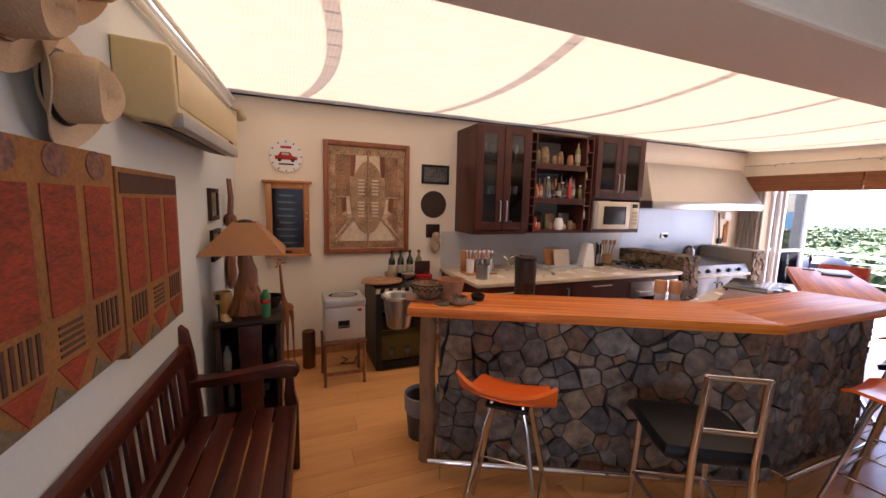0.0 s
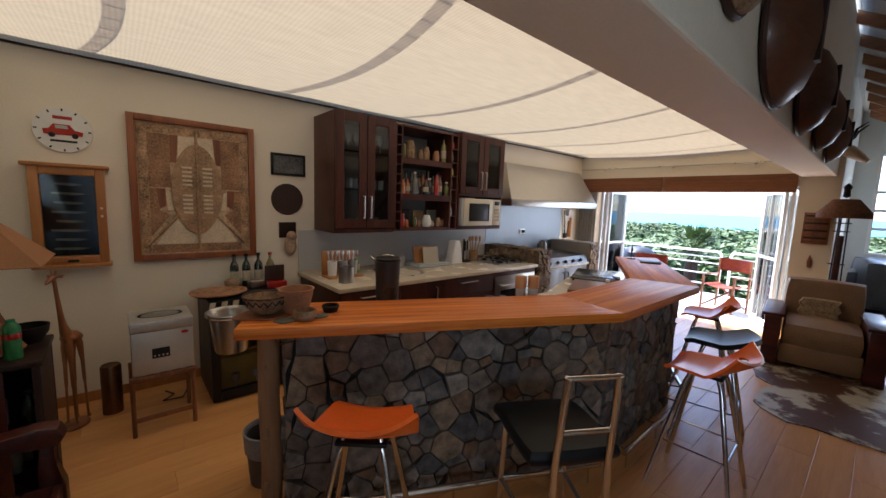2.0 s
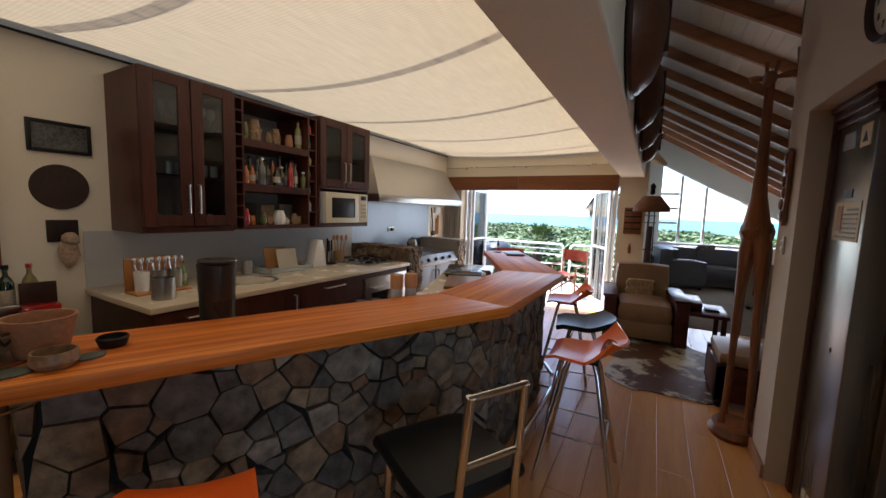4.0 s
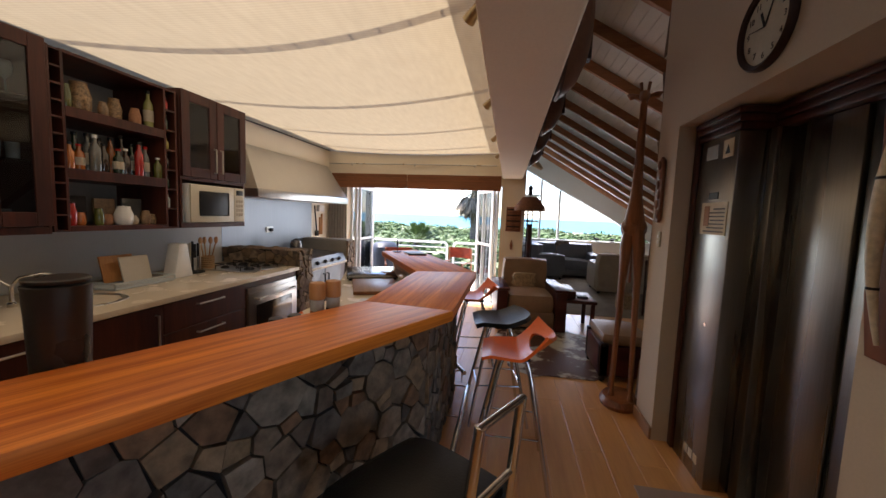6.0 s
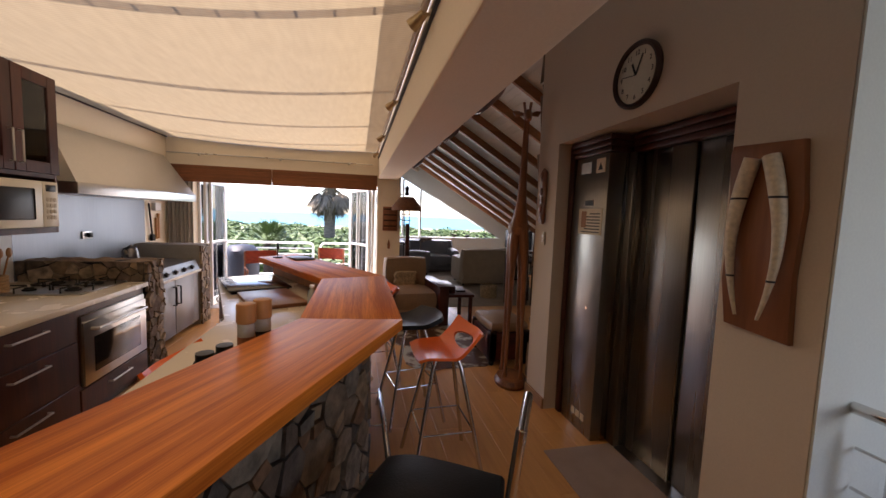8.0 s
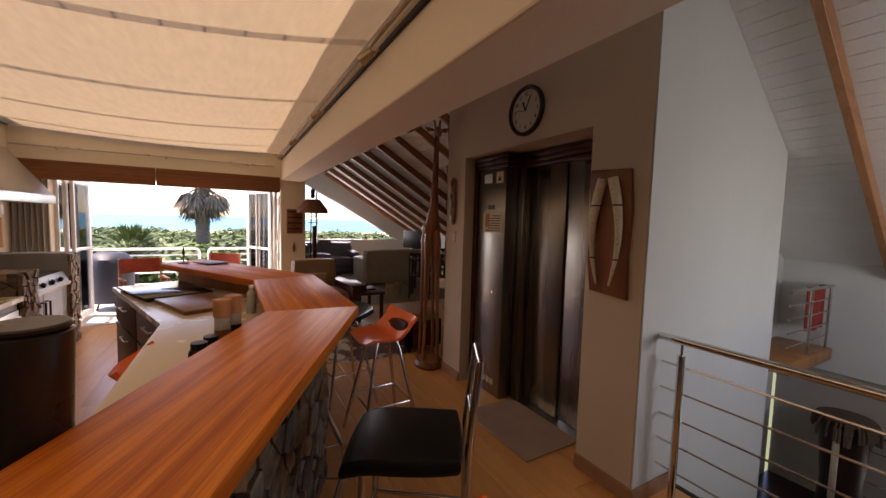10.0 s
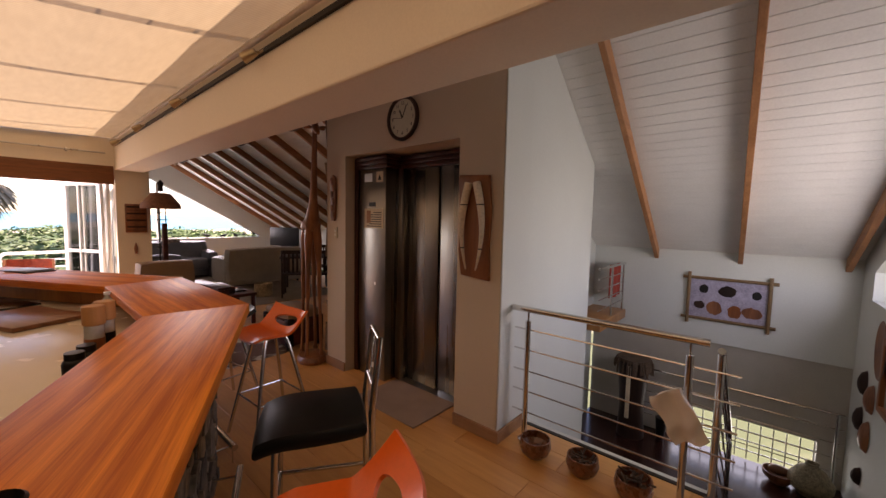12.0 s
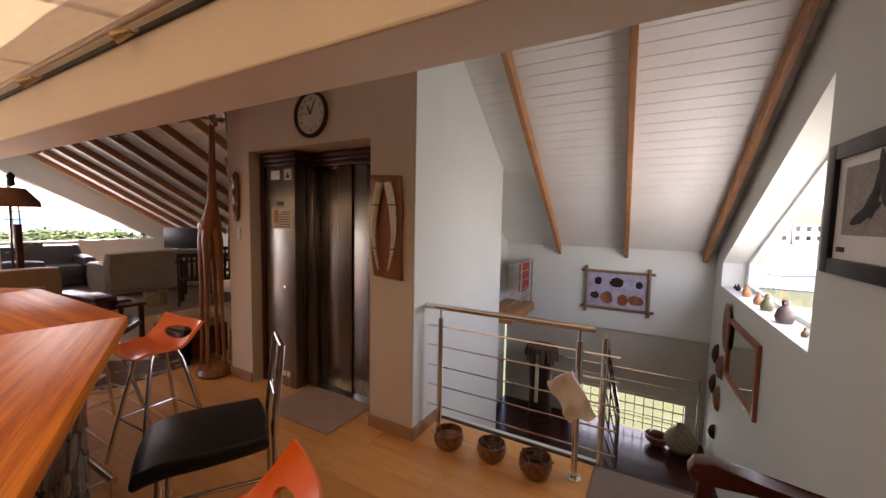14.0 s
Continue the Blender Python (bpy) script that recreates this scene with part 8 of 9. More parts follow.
for x, y, rz in ((8.75, 1.15, 60), (8.45, 0.75, 60), (9.5, 0.2, 240)):
    dining_chair((x, y, 0.011), rz)
dt = thing("dining_table", "dark wooden dining table", "table", (9.1, 0.35, 0.011), 60)
bm = B()
box(bm, -0.8, -0.4, 0.71, 0.8, 0.4, 0.75, 0.008)
part("top", bm, DARKW, dt)
for x in (-0.74, 0.68):
    for y in (-0.36, 0.30):
        bm = B()
        box(bm, x, y, 0, x + 0.06, y + 0.06, 0.71, 0.004)
        part("leg", bm, DARKW, dt)
bm = B()
lathe(bm, [(0, 0), (0.06, 0), (0.05, 0.02), (0.15, 0.09), (0.17, 0.12), (0.16, 0.12), (0.13, 0.085), (0, 0.03)], 26)
single("white_bowl", bm, WHITEP, "wide white bowl on the dining table", "bowl", (9.15, 0.55, 0.7615))
tv = thing("television", "flat black television in the corner", "television", (12.6, -0.55, 0.011), 205)
bm = B()
box(bm, -0.5, -0.02, 0.70, 0.5, 0.03, 1.25, 0.006)
part("housing", bm, BLACK, tv)
bm = B()
box(bm, -0.48, 0.0305, 0.72, 0.48, 0.033, 1.23)
part("screen", bm, tinted("screen_glass", (0.01, 0.012, 0.014), 0.08), tv)
bm = B()
box(bm, -0.55, -0.2, 0, 0.55, 0.2, 0.66, 0.01)
box(bm, -0.1, -0.03, 0.66, 0.1, 0.03, 0.71)
part("stand", bm, DARKW, tv)
for k, (y, h, L) in enumerate(((-0.35, 0.22, 0.2), (-0.05, 0.17, 0.14), (0.2, 0.13, 0.18), (0.55, 0.11, 0.24), (1.0, 0.14, 0.28))):
    bm = B()
    tube(bm, [(0, -L / 2, h * 0.45), (0, -L * 0.2, h * 0.55), (0, L * 0.15, h * 0.65), (0, L * 0.3, h * 0.85), (0, L * 0.42, h), (0, L * 0.65, h * 0.97)], [0.004, 0.028, 0.035, 0.014, 0.016, 0.003], 8)
    tube(bm, [(0, 0, 0), (0, 0, h * 0.5)], 0.005, 6)
    box(bm, -0.03, -0.04, 0, 0.03, 0.04, 0.008)
    single("bird_carving", bm, IRON, "dark carved wading bird standing on the gable window sill", "figurine", (GX + 0.06, y, 0.906), 180 if k % 2 else 0, "birds on the sill")
gw = thing("window_2", "sloping gable window with slim white frames", "window", (0, 0, 0), kind="structure")
bm = B()
wall_with_hole(bm, GW, inset(GW, 0.06), lambda y, z, d: Vector((GX + 0.10 + d, y, z)), 0.06)
part("window_frame", bm, WHITEP, gw, smooth=False)
for y in (2.15, 2.72):
    bm = B()
    box(bm, GX + 0.10, y - 0.03, 0.93, GX + 0.16, y + 0.03, 0.93 + 0.56 * (y + 0.57) - 0.03)
    part("mullion", bm, WHITEP, gw, smooth=False)
for z in (1.45, 1.85, 2.25):
    bm = B()
    box(bm, GX + 0.10, 2.76, z - 0.03, GX + 0.16, 3.20, z + 0.03)
    part("transom", bm, WHITEP, gw, smooth=False)
bm = B()
bm.faces.new([bm.verts.new((GX + 0.13, y, z)) for y, z in inset(GW, 0.05)])
gp = part("pane", bm, GLASS, gw, smooth=False)
gp.visible_shadow = False

# shields and skull on the wall over the beam
SHW = wood_mat("dark_shield_wood", (0.05, 0.018, 0.010), (0.13, 0.05, 0.025), "x", 5, 0.45, 0.1)
for k, (x, z, rx, rz_) in enumerate(((3.40, 2.60, 0.22, 0.24), (4.22, 2.52, 0.36, 0.32), (5.15, 2.47, 0.27, 0.27), (6.05, 2.45, 0.25, 0.25), (6.9, 2.43, 0.23, 0.24))):
    t = thing("wall_shield", "domed dark wooden shield hung over the beam" if k else "round coiled basket hung over the beam", "wall ornament", (x, BEAM_S - 0.001, z))
    bm = B()
    lathe(bm, [(1.0, 0.02), (0.98, 0.05), (0.8, 0.11), (0.5, 0.15), (0.2, 0.165), (0, 0.17)], 36)
    for v in bm.verts:
        v.co = Vector((v.co.x * rx, -v.co.z, v.co.y * rz_))
    part("dome", bm, SHW if k else BASK, t)
    bm = B()
    tube(bm, [(rx * math.cos(a), -0.02, rz_ * math.sin(a)) for a in (2 * math.pi * q / 36 for q in range(36))], 0.014, 6, True)
    part("rim", bm, DARKW, t)
    if k:
        bm = B()
        prism(bm, [(-0.03, -rz_ * 0.45), (0.03, -rz_ * 0.45), (0.03, rz_ * 0.45), (-0.03, rz_ * 0.45)], -0.174, -0.12, plane="y")
        part("dark_stripe", bm, DARKW, t)
sk = thing("antelope_skull", "pale antelope skull with dark horns on the wall", "wall ornament", (8.05, BEAM_S - 0.001, 2.42))
bm = B()
tube(bm, [(0, -0.03, 0.05), (0, -0.10, 0.0), (0, -0.2, -0.08), (0, -0.26, -0.13)], [0.06, 0.07, 0.045, 0.025], 12)
part("skull", bm, IVORY, sk)
for s in (-1, 1):
    bm = B()
    tube(bm, [(s * 0.03, -0.05, 0.08), (s * 0.06, -0.12, 0.16), (s * 0.11, -0.14, 0.22), (s * 0.10, -0.22, 0.29)], [0.02, 0.018, 0.013, 0.004], 8)
    part("horn", bm, IRON, sk)

# ---- tracks, curtain rail, blinds, folding doors ----
tr = thing("spotlight_track", "slim dark lighting track with small brass spotlights along the beam", "track light", (0, 0, 0))
bm = B()
box(bm, 1.1, BEAM_N + 0.001, 2.50, 8.5, BEAM_N + 0.02, 2.525)
part("track", bm, IRON, tr, smooth=False)
bm = B()
cyl(bm, (1.0, BEAM_N + 0.035, 2.575), (8.58, BEAM_N + 0.035, 2.575), 0.017, seg=12)
part("conduit", bm, rough_mat("cream_conduit", (0.6, 0.53, 0.42), 0.5), tr)
BRASS = rough_mat("aged_brass", (0.46, 0.36, 0.22), 0.35, 0.8)
for x in (2.6, 3.9, 5.3, 6.7, 8.0):
    bm = B()
    tube(bm, [(x, BEAM_N + 0.02, 2.512), (x, BEAM_N + 0.06, 2.50)], 0.009, 8)
    tube(bm, [(x - 0.02, BEAM_N + 0.05, 2.50), (x + 0.03, BEAM_N + 0.10, 2.46)], [0.02, 0.033], 14)
    tube(bm, [(x - 0.05, BEAM_N + 0.012, 2.512), (x + 0.06, BEAM_N + 0.012, 2.512)], 0.012, 8)
    part("spotlight", bm, BRASS, tr)
tw = thing("spotlight_track", "lighting track with a spotlight along the side wall", "track light", (0, 0, 0))
bm = B()
tube(bm, [(west_x(4.0) + 0.03, 4.0, 2.47), (west_x(6.9) + 0.03, 6.9, 2.47)], 0.016, 8)
tube(bm, [(west_x(4.0) + 0.03, 4.0, 2.56), (west_x(6.9) + 0.03, 6.9, 2.56)], 0.014, 8)
part("track", bm, WHITEP, tw)
for y in (4.55, 6.75):
    bm = B()
    tube(bm, [(west_x(y) + 0.03, y, 2.46), (west_x(y) + 0.09, y, 2.44), (west_x(y) + 0.11, y + 0.05, 2.37)], [0.014, 0.022, 0.04], 14)
    part("spotlight", bm, BRASS, tw)
cr = thing("curtain_rail", "thin metal rail with brackets over the balcony opening", "rail", (0, 0, 0))
bm = B()
cyl(bm, (EX - 0.06, 3.92, 2.40), (EX - 0.06, 6.94, 2.40), 0.010, seg=10)
part("rail", bm, STEEL, cr)
for y in (4.3, 5.35, 6.5):
    bm = B()
    cyl(bm, (EX - 0.001, y, 2.42), (EX - 0.06, y, 2.40), 0.008, seg=8)
    blob(bm, (EX - 0.07, y, 2.39), (0.02, 0.02, 0.025), 8)
    part("bracket", bm, STEEL, cr)
BAMBOO = rough_mat("woven_bamboo_blind", (0.30, 0.115, 0.045), 0.65, vary=0.35, stretch=(1, 0.1, 1), fine=90, bump=0.5, object_vary=0.3)
for y0, y1 in ((3.84, 5.475), (5.49, 6.90)):
    bl = thing("bamboo_blind", "rolled-up brown woven bamboo blind over the opening", "blind", (EX - 0.055, y0, 1.98), group="blinds over the opening")
    for k in range(15):
        bm = B()
        w = y1 - y0
        off = 0.0 if k > 7 else 0.02
        box(bm, -0.015 - off, 0, k * 0.0165, 0.005 - off, w, k * 0.0165 + 0.014, 0.002, 1)
        part("slat", bm, BAMBOO, bl)
    bm = B()
    box(bm, 0.006, 0, 0.0, 0.03, w, 0.25)
    part("backing", bm, BAMBOO, bl, smooth=False)
ALU = rough_mat("white_aluminium", (0.72, 0.73, 0.73), 0.35, 0.1, vary=0.03, bump=0.02)


def door_leaf(at, rz, w=0.74, h=2.03):
    t = thing("folding_door", "white-framed glass leaf of the folded-back balcony door", "door", at, rz, "balcony door leaves")
    bm = B()
    for q in ((0, 0, 0.07, h), (w - 0.07, 0, w, h), (0.07, 0, w - 0.07, 0.09), (0.07, h - 0.07, w - 0.07, h), (0.07, 1.0, w - 0.07, 1.04)):
        box(bm, q[0], -0.02, q[1], q[2], 0.02, q[3], 0.004)
    part("door_frame", bm, ALU, t)
    bm = B()
    box(bm, 0.065, -0.003, 0.085, w - 0.065, 0.003, h - 0.065)
    g = part("pane", bm, GLASS, t)
    g.visible_shadow = False
    bm = B()
    tube(bm, [(w - 0.035, -0.02, 1.0), (w - 0.035, -0.06, 1.0), (w - 0.12, -0.06, 1.0)], 0.009, 8)
    part("handle", bm, STEEL, t)


for k, (y, a) in enumerate(((6.60, 8), (6.52, -6), (6.44, 6))):
    door_leaf((EX + 0.16, y, 0.006), a)
door_leaf((EX + 0.16, 3.88, 0.006), 4)
door_leaf((EX + 0.16, 3.95, 0.006), 27)
bm = B()
grid_surface(bm, 48, 6, lambda u, v: (EX - 0.045 + 0.022 * math.sin(u * 38), 6.62 + 0.33 * u, 0.012 + 1.965 * v))
solid(bm, 0.006)
single("folded_curtain", bm, rough_mat("grey_beige_curtain", (0.36, 0.33, 0.29), 0.9, vary=0.12), "grey-beige curtain drawn to the side of the opening", "curtain")
bm = B()
grid_surface(bm, 40, 12, lambda u, v: (EX + 0.30 + 0.035 * math.sin(u * 44) + 0.25 * u, 3.87 + 0.30 * u, 0.02 + 1.98 * v))
solid(bm, 0.003)
single("sheer_curtain", bm, fabric_mat("white_sheer", (0.8, 0.8, 0.78), (0.7, 0.7, 0.68), 0.5), "white sheer curtain hanging in folds beside the opening", "curtain")
bm = B()
box(bm, EX, DO0, -0.02, EX + 0.2, DO1, 0.006)
setting("trim_threshold", bm, ALU, "metal threshold of the balcony door", "threshold")

# ---- balcony and beyond ----
bm = B()
box(bm, 8.84, 3.82, -0.30, 11.25, 9.5, -0.03)
setting("balcony_floor", bm, rough_mat("pale_tiles", (0.55, 0.52, 0.47), 0.6, vary=0.08, bump=0.1), "pale balcony floor in the sun", "balcony")


def balcony_rail(y0, y1):
    t = thing("balcony_railing", "white tubular balcony railing with rounded corners", "railing", (11.06, y0, -0.03), group="balcony railings")
    w, h, r = y1 - y0, 0.91, 0.09
    pts = [(0, 0.02, 0.0), (0, 0.02, h - r)] + [(0, 0.02 + r - r * math.cos(a), h - r + r * math.sin(a)) for a in (math.pi / 2 * k / 6 for k in range(1, 7))]
    pts += [(0, w - 0.02 - r + r * math.sin(a), h - r + r * math.cos(a)) for a in (math.pi / 2 * k / 6 for k in range(0, 7))] + [(0, w - 0.02, 0.0)]
    bm = B()
    tube(bm, pts, 0.026, 10)
    part("frame", bm, WHITEP, t)
    for z in (0.22, 0.44, 0.66, 0.79):
        bm = B()
        cyl(bm, (0, 0.02, z), (0, w - 0.02, z), 0.014, seg=8)
        part("bar", bm, WHITEP, t)


balcony_rail(3.95, 4.98)
balcony_rail(5.10, 7.4)
balcony_rail(7.5, 9.4)


def director_chair(at, rz):
    t = thing("director_chair", "folding wooden chair with a dark red canvas back", "chair", at, rz, "chairs on the balcony")
    CAN = DEEPRED
    for s in (-1, 1):
        bm = B()
        box(bm, s * 0.26 - 0.015, -0.24, 0.60, s * 0.26 + 0.015, 0.24, 0.625, 0.004)
        part("arm", bm, TEAK, t)
        for y in (-0.2, 0.2):
            bm = B()
            box(bm, s * 0.26 - 0.014, y - 0.015, 0.0, s * 0.26 + 0.014, y + 0.015, 0.60 if y < 0 else 0.90, 0.003)
            part("post", bm, TEAK, t)
        bm = B()
        box(bm, -0.30, -0.012, -0.014, 0.30, 0.012, 0.014, 0.002, 1, Matrix.Translation((0, s * 0.18, 0.24)) @ Matrix.Rotation(radians(36 * s), 4, "Y"))
        part("cross_leg", bm, TEAK, t)
    bm = B()
    grid_surface(bm, 10, 4, lambda u, v: (-0.25 + 0.5 * u, -0.2 + 0.4 * v, 0.45 - 0.035 * math.sin(math.pi * u)))
    solid(bm, 0.008)
    part("seat", bm, CAN, t)
    bm = B()
    grid_surface(bm, 10, 4, lambda u, v: (-0.26 + 0.52 * u, 0.215 + 0.04 * math.sin(math.pi * u), 0.68 + 0.22 * v))
    solid(bm, 0.008)
    part("backrest", bm, CAN, t)


director_chair((9.75, 4.72, -0.029), 250)
director_chair((9.05, 5.72, -0.029), 290)
bq = thing("covered_barbecue", "kettle barbecue under a dark blue cover on the balcony", "barbecue", (9.95, 6.30, -0.029))
bm = B()
lathe(bm, [(0.0, 0.12), (0.26, 0.12), (0.30, 0.2), (0.31, 0.7), (0.29, 0.84), (0.2, 0.93), (0.0, 0.96)], 26)
for v in bm.verts:
    v.co += Vector((1, 1, 0)) * 0.02 * noise.noise(v.co * 6)
part("cover", bm, rough_mat("navy_cover", (0.02, 0.028, 0.05), 0.6, vary=0.2), bq)
for k in range(3):
    a = k * 2.094
    bm = B()
    tube(bm, [(0.2 * math.cos(a), 0.2 * math.sin(a), 0.0), (0.14 * math.cos(a), 0.14 * math.sin(a), 0.2)], 0.014, 8)
    part("leg", bm, IRON, bq)

m, nn, ll, bb = principled("coastal_ground")
tc, n1, rp = nn.new("ShaderNodeTexCoord"), nn.new("ShaderNodeTexNoise"), nn.new("ShaderNodeValToRGB")
n1.inputs["Scale"].default_value, n1.inputs["Detail"].default_value = 0.15, 10
ll.new(tc.outputs["Object"], n1.inputs["Vector"])
ll.new(n1.outputs[0], rp.inputs[0])
rp.color_ramp.elements[0].position, rp.color_ramp.elements[0].color = 0.46, (0.07, 0.09, 0.04, 1)
rp.color_ramp.elements[1].position, rp.color_ramp.elements[1].color = 0.70, (0.42, 0.37, 0.27, 1)
ll.new(rp.outputs[0], bb.inputs["Base Color"])
bb.inputs["Roughness"].default_value = 0.95
bm = B()
grid_surface(bm, 6, 6, lambda u, v: (-3000 + 6000 * u, -3000 + 6000 * v, -3.4))
setting("ground", bm, m, "scrubby green coastal ground", "ground")
bm = B()
prism(bm, [(92, -2500), (152, -2500), (152, 2500), (92, 2500)], -3.39, -3.3)
setting("ground_beach", bm, rough_mat("pale_sand", (0.62, 0.55, 0.43), 0.95, vary=0.1, scale=0.05, fine=1), "pale sandy beach", "beach")
SEA = rough_mat("blue_sea", (0.08, 0.29, 0.38), 0.5, vary=0.3, scale=0.02, fine=0.3, bump=0.0)
bm = B()
prism(bm, [(148, -2900), (2950, -2900), (2950, 2900), (148, 2900)], -3.29, -3.2)
setting("water_sea", bm, SEA, "blue sea up to the horizon", "sea")
bm = B()
prism(bm, [(-130, -135), (30, -135), (30, -34), (-130, -34)], -3.35, -3.3)
setting("water_lagoon", bm, rough_mat("lagoon_water", (0.06, 0.16, 0.22), 0.2, vary=0.2, scale=0.05, fine=0.5, bump=0), "pale blue lagoon", "water")
bm = B()
grid_surface(bm, 40, 10, lambda u, v: (-200 + 330 * u, -175 - 160 * v, -3.4 + (15 + 9 * noise.noise(Vector((u * 6, v * 2, 0)))) * math.sin(math.pi * min(1, v * 0.6 + 0.02))))
setting("backdrop_hill", bm, rough_mat("far_hill", (0.12, 0.15, 0.09), 0.95, vary=0.35, scale=0.06, fine=0.5), "low green hill across the lagoon", "hill")

LEAF = rough_mat("shrub_leaf", (0.10, 0.16, 0.045), 0.6, vary=0.45, scale=2.0, fine=12, bump=0, object_vary=0.3)
def shrub_mesh(seed, leaves=2600):
    """Leafy mound: branches inside and small tilted leaves over an uneven outline."""
    rg = random.Random(seed)
    lumps = [(Vector((rg.uniform(-0.9, 0.9), rg.uniform(-0.9, 0.9), rg.uniform(1.2, 2.6))), rg.uniform(0.55, 0.95)) for _ in range(9)]
    verts, faces = [], []
    for _ in range(leaves):
        c, r = rg.choice(lumps)
        d = Vector((rg.gauss(0, 1), rg.gauss(0, 1), rg.gauss(0.35, 0.9))).normalized()
        p = c + d * r * rg.uniform(0.75, 1.08)
        a = Vector((rg.gauss(0, 1), rg.gauss(0, 1), rg.gauss(0, 0.6))).normalized()
        b = a.cross(d + Vector((rg.gauss(0, 0.4), rg.gauss(0, 0.4), 0))).normalized()
        s = rg.uniform(0.08, 0.17)
        k = len(verts)
        verts += [p - a * s, p + b * s * 0.45, p + a * s, p - b * s * 0.45]
        faces.append((k, k + 1, k + 2, k + 3))
    me = bpy.data.meshes.new("leaves")
    me.from_pydata([tuple(v) for v in verts], [], faces)
    me.materials.append(LEAF)
    bm = B()
    for c, r in lumps:
        tube(bm, [(0, 0, 0), (c.x * 0.4, c.y * 0.4, c.z * 0.5), tuple(c)], [0.07, 0.05, 0.02], 6)
    return me, bm


protos = []
for s in range(3):
    me, bm = shrub_mesh(20 + s)
    sh = thing("shrub", "dense green coastal shrub below the balcony", "shrub", (22.0 + s * 2.2, 4.3 + s * 2.7, -4.0), s * 50, "coastal shrubs")
    part("branches", bm, DARKW, sh)
    lf = new("leaves", me)
    lf.parent = sh
    tagged(lf, kind="stuff")
    sh.scale = (2.0, 2.0, (1.05, 1.15, 1.25)[s])
    protos.append(sh)
rg = random.Random(77)
for i in range(88):
    row = i // 15
    x = 23.5 + row * 6.5 + rg.uniform(-2, 2)
    y = -14 + (i % 15) * 3.0 + row * 0.9 + rg.uniform(-1.2, 1.2)
    s = protos[rg.randrange(3)]
    copy_thing(s, pose(x, y, -4.0 + 0.02 * row, 0, 0, rg.uniform(0, 360)))
for x, y in ((-1.9, -9.5), (-4.8, -11.5), (0.8, -13.0)):
    copy_thing(protos[0], pose(x, y, -5.2, 0, 0, x * 40))

palm = thing("palm_tree", "tall fan palm with a skirt of dead fronds", "palm tree", (29.0, 5.98, -7.3))
palm.scale = (2.1, 2.1, 2.0)
bm = B()
tube(bm, [(0, 0, 0), (0.05, 0, 1.5), (0.02, 0.02, 3.0), (0.0, 0.0, 5.0), (0, 0, 5.4)], [0.26, 0.2, 0.18, 0.17, 0.19], 14)
part("trunk", bm, rough_mat("palm_trunk", (0.16, 0.13, 0.10), 0.9, vary=0.4, scale=6, stretch=(1, 1, 5), bump=0.8), palm)
def fronds(n, lo, hi, L, mat, seed, droop):
    rg = random.Random(seed)
    bm = B()
    for k in range(n):
        a, el = rg.uniform(0, 6.283), radians(rg.uniform(lo, hi))
        d = Vector((math.cos(a) * math.cos(el), math.sin(a) * math.cos(el), math.sin(el)))
        side = d.cross(Vector((0, 0, 1))).normalized()
        root = Vector((0, 0, 5.35))
        hub = root + d * L * 0.45
        tube(bm, [root, hub], [0.02, 0.012], 5)
        for q in range(13):
            w = (q - 6) / 6 * 1.25
            tip = hub + (d * math.cos(w) + side * math.sin(w)) * L * 0.62 - Vector((0, 0, droop * (0.3 + rg.random())))
            mid = hub.lerp(tip, 0.6) + Vector((0, 0, 0.05))
            e = (tip - hub).cross(Vector((0, 0, 1))).normalized() * 0.028
            v = [bm.verts.new(p) for p in (hub, mid + e, tip, mid - e)]
            bm.faces.new(v)
    return bm


part("crown", fronds(34, -5, 75, 0.95, LEAF, 3, 0.1), LEAF, palm, "green fan-shaped fronds", False)
part("dead_fronds", fronds(60, -85, -30, 0.9, None, 4, 0.3), rough_mat("dead_frond", (0.26, 0.21, 0.15), 0.9, vary=0.3), palm, "grey-brown dead fronds", False)
pm = thing("palm_tree", "low bushy palm among the shrubs", "palm tree", (17.2, 7.35, -5.0))
bm = B()
tube(bm, [(0, 0, 0), (0, 0, 5.35)], 0.2, 12)
part("trunk", bm, DARKW, pm)
part("crown", fronds(40, -20, 80, 1.0, LEAF, 8, 0.15), LEAF, pm, "green fan-shaped fronds", False)


def far_house(x, y, w, d, h, rz):
    t = thing("house", "white waterside house with a low pitched roof", "house", (x, y, -3.3), rz, "houses across the lagoon")
    bm = B()
    box(bm, -w / 2, -d / 2, 0, w / 2, d / 2, h)
    wl = part("wall", bm, WHITEP, t, smooth=False)
    bm = B()
    prism(bm, [(-d / 2 - 0.5, h), (d / 2 + 0.5, h), (0, h + 2.2)], -w / 2 - 0.5, w / 2 + 0.5, plane="x")
    part("roof", bm, GREYP, t, smooth=False)
    for f in range(2):
        for k in range(4):
            bm = B()
            box(bm, -w / 2 + (k + 0.3) * w / 4, d / 2, 0.9 + f * 2.8, -w / 2 + (k + 0.75) * w / 4, d / 2 + 0.06, 2.3 + f * 2.8)
            part("window", bm, BLACK, t, smooth=False)


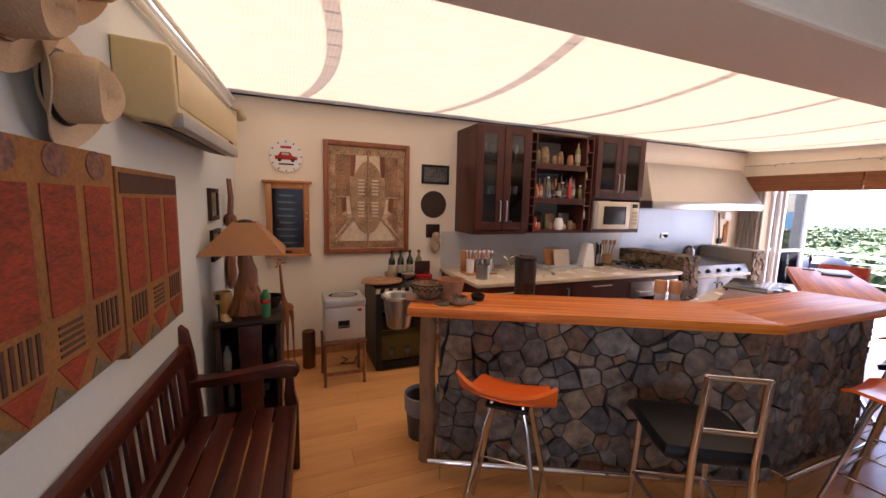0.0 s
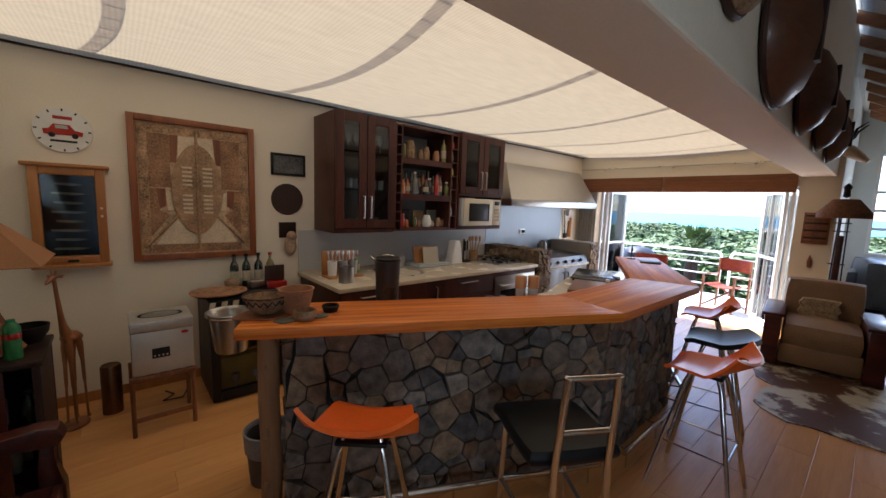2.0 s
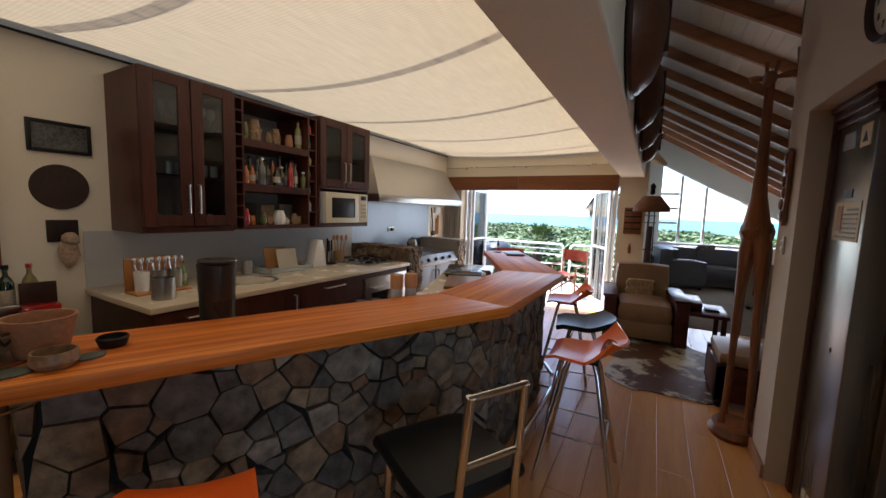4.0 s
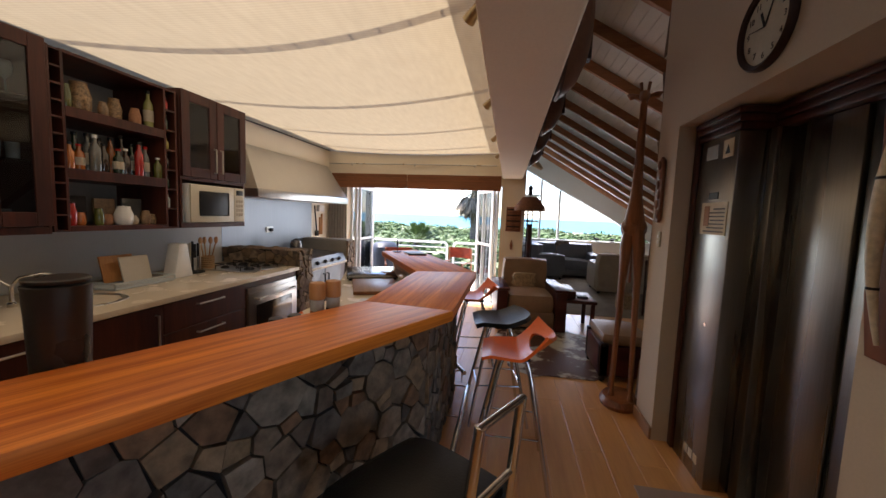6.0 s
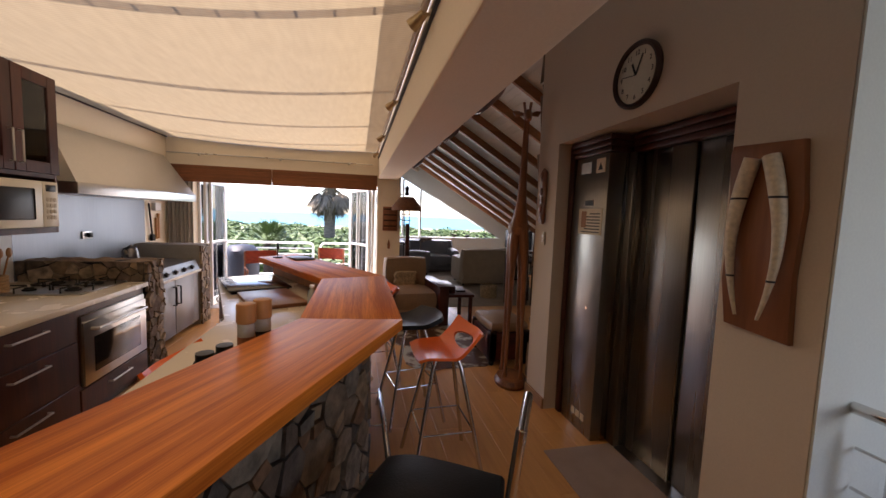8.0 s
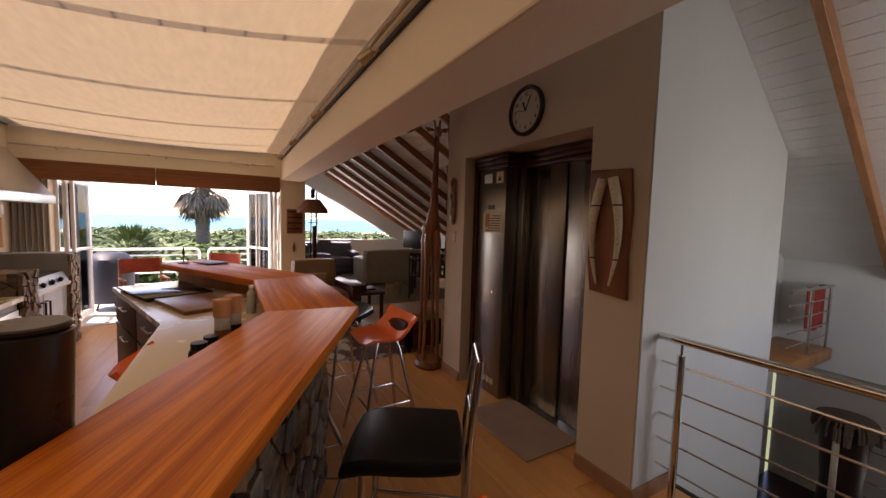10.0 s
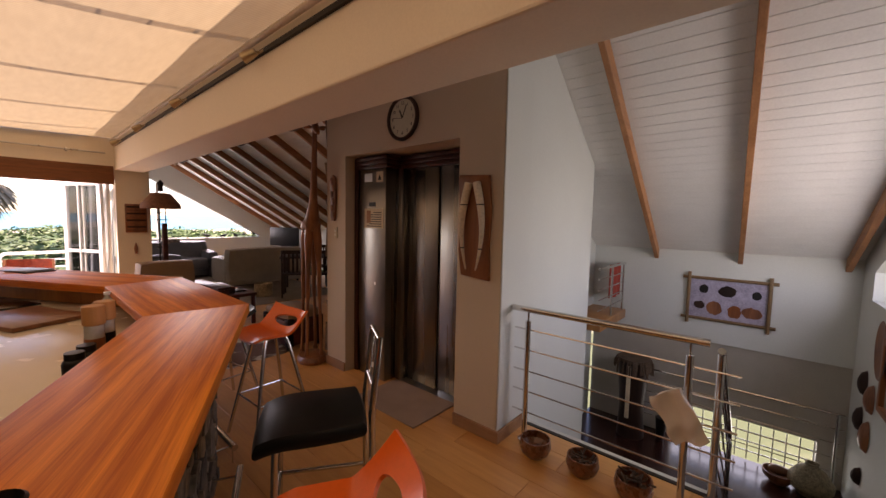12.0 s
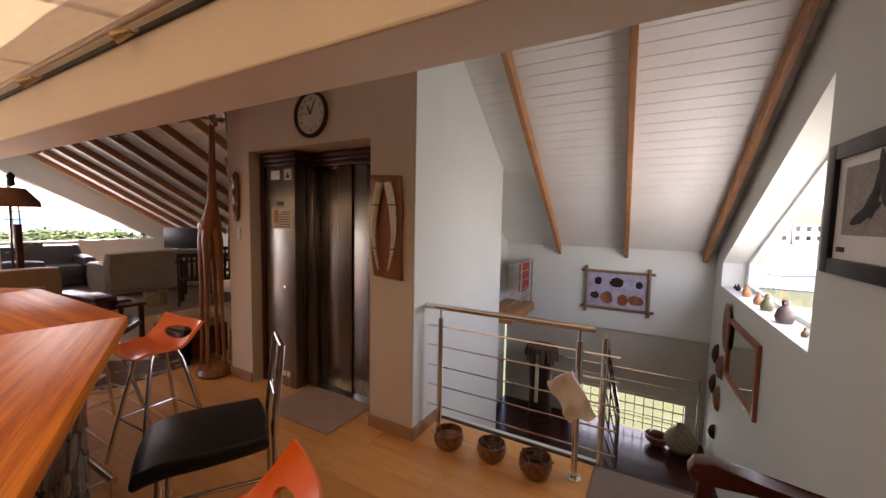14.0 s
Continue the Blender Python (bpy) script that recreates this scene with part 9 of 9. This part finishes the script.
rg = random.Random(9)
for k in range(9):
    far_house(-92 + k * 13 + rg.uniform(-2, 2), -142 - rg.uniform(0, 22), 10, 9, 6.0, rg.uniform(-8, 8))
for k in range(8):
    t = thing("boat", "small white boat moored on the lagoon", "boat", (-48 + k * 7 + rg.uniform(-2, 2), -42 - rg.uniform(0, 40), -3.3), rg.uniform(0, 360), "boats on the lagoon")
    bm = B()
    prism(bm, [(-3, -0.9), (1.5, -1), (3.2, 0), (1.5, 1), (-3, 0.9)], 0.0, 0.9, 0.1, 1)
    part("hull", bm, WHITEP, t)
    bm = B()
    box(bm, -1.4, -0.6, 0.9, 0.6, 0.6, 1.8, 0.1)
    part("cabin", bm, WHITEP, t)

# ---- pieces: bar stones, shaft stones, floor boards ----
for i in range(3):
    a, b = Vector((*FACE[i], 0)), Vector((*FACE[i + 1], 0))
    stone_face(bar, a, b - a, (b - a).length, BAR_Z - 0.058, 0.118, 40 + i, STONE, 0.036, 0.0036)
stone_face(bar, (BACK[0][0], BACK[0][1], 0), Vector(FACE[0] + (0,)) - Vector(BACK[0] + (0,)), (Vector(FACE[0]) - Vector(BACK[0])).length, BAR_Z - 0.058, 0.10, 47, STONE, 0.02, 0.0025)
clad = thing("stone_cladding", "rough stone cladding on the side of the lift shaft", "stone wall", (0, 0, 0))
stone_face(clad, (5.2, 0.7, 0), (0, 1, 0), 1.9, 3.3, 0.24, 51, STONEB, 0.045, 0.008)

BW, BL = 0.19, 1.29
full = {}
def board(x0, x1, y0):
    key = round(x1 - x0, 3)
    if key not in full:
        bm = B()
        L = x1 - x0
        z = -0.011
        lo = [bm.verts.new(p) for p in ((0.001, 0.001, z), (L - 0.001, 0.001, z), (L - 0.001, BW - 0.001, z), (0.001, BW - 0.001, z))]
        mi = [bm.verts.new((v.co.x, v.co.y, -0.0015)) for v in lo]
        hi = [bm.verts.new((min(max(v.co.x, 0.003), L - 0.003), min(max(v.co.y, 0.003), BW - 0.003), 0.0)) for v in lo]
        for p, q in ((lo, mi), (mi, hi)):
            for k in range(4):
                bm.faces.new((p[k], p[(k + 1) % 4], q[(k + 1) % 4], q[k]))
        bm.faces.new(hi)
        me = bpy.data.meshes.new("floor_board")
        bmesh.ops.recalc_face_normals(bm, faces=bm.faces)
        bm.to_mesh(me)
        bm.free()
        me.materials.append(FLOORW)
        full[key] = me
    return full[key]


rest_v, rest_f = [], []
count = 0
row = 0
y = 2.6 - 2 * BW
rng = random.Random(12)
while y < NY - 0.02:
    ends = [(0.6, 3.03), (LX0, LX1), (5.2, GX)] if y < 2.59 else [(0.6, GX if y + BW < 3.75 else 8.84)]
    for e0, e1 in ends:
        if y < 2.59 and e0 == LX0 and y < 2.23:
            continue
        x = e0 - ((row * 0.47) % 1.0) * BL
        while x < e1 - 0.03:
            a, b = max(x, e0), min(x + BL, e1)
            if b - a > 0.03:
                if x < 8.6 and count < 300:
                    ob = new("floor_board", board(a, b, y))
                    ob.location = (a, y, 0)
                    ob.parent = floor
                    count += 1
                else:
                    k = len(rest_v)
                    rest_v += [(a + 0.001, y + 0.001, -0.001), (b - 0.001, y + 0.001, -0.001), (b - 0.001, y + BW - 0.001, -0.001), (a + 0.001, y + BW - 0.001, -0.001)]
                    rest_f.append((k, k + 1, k + 2, k + 3))
            x += BL
    row += 1
    y += BW
y = 2.6 - 3 * BW
while y > SY:
    x = 5.2 - (row * 0.47 % 1.0) * BL
    while x < GX - 0.03:
        a, b = max(x, 5.2), min(x + BL, GX)
        k = len(rest_v)
        rest_v += [(a + 0.001, y + 0.001, -0.001), (b - 0.001, y + 0.001, -0.001), (b - 0.001, y + BW - 0.001, -0.001), (a + 0.001, y + BW - 0.001, -0.001)]
        rest_f.append((k, k + 1, k + 2, k + 3))
        x += BL
    row += 1
    y -= BW
me = bpy.data.meshes.new("floor_boards")
me.from_pydata(rest_v, [], rest_f)
me.materials.append(FLOORW)
ob = new("floor_boards", me)
ob.parent = floor
tagged(ob, kind="stuff")
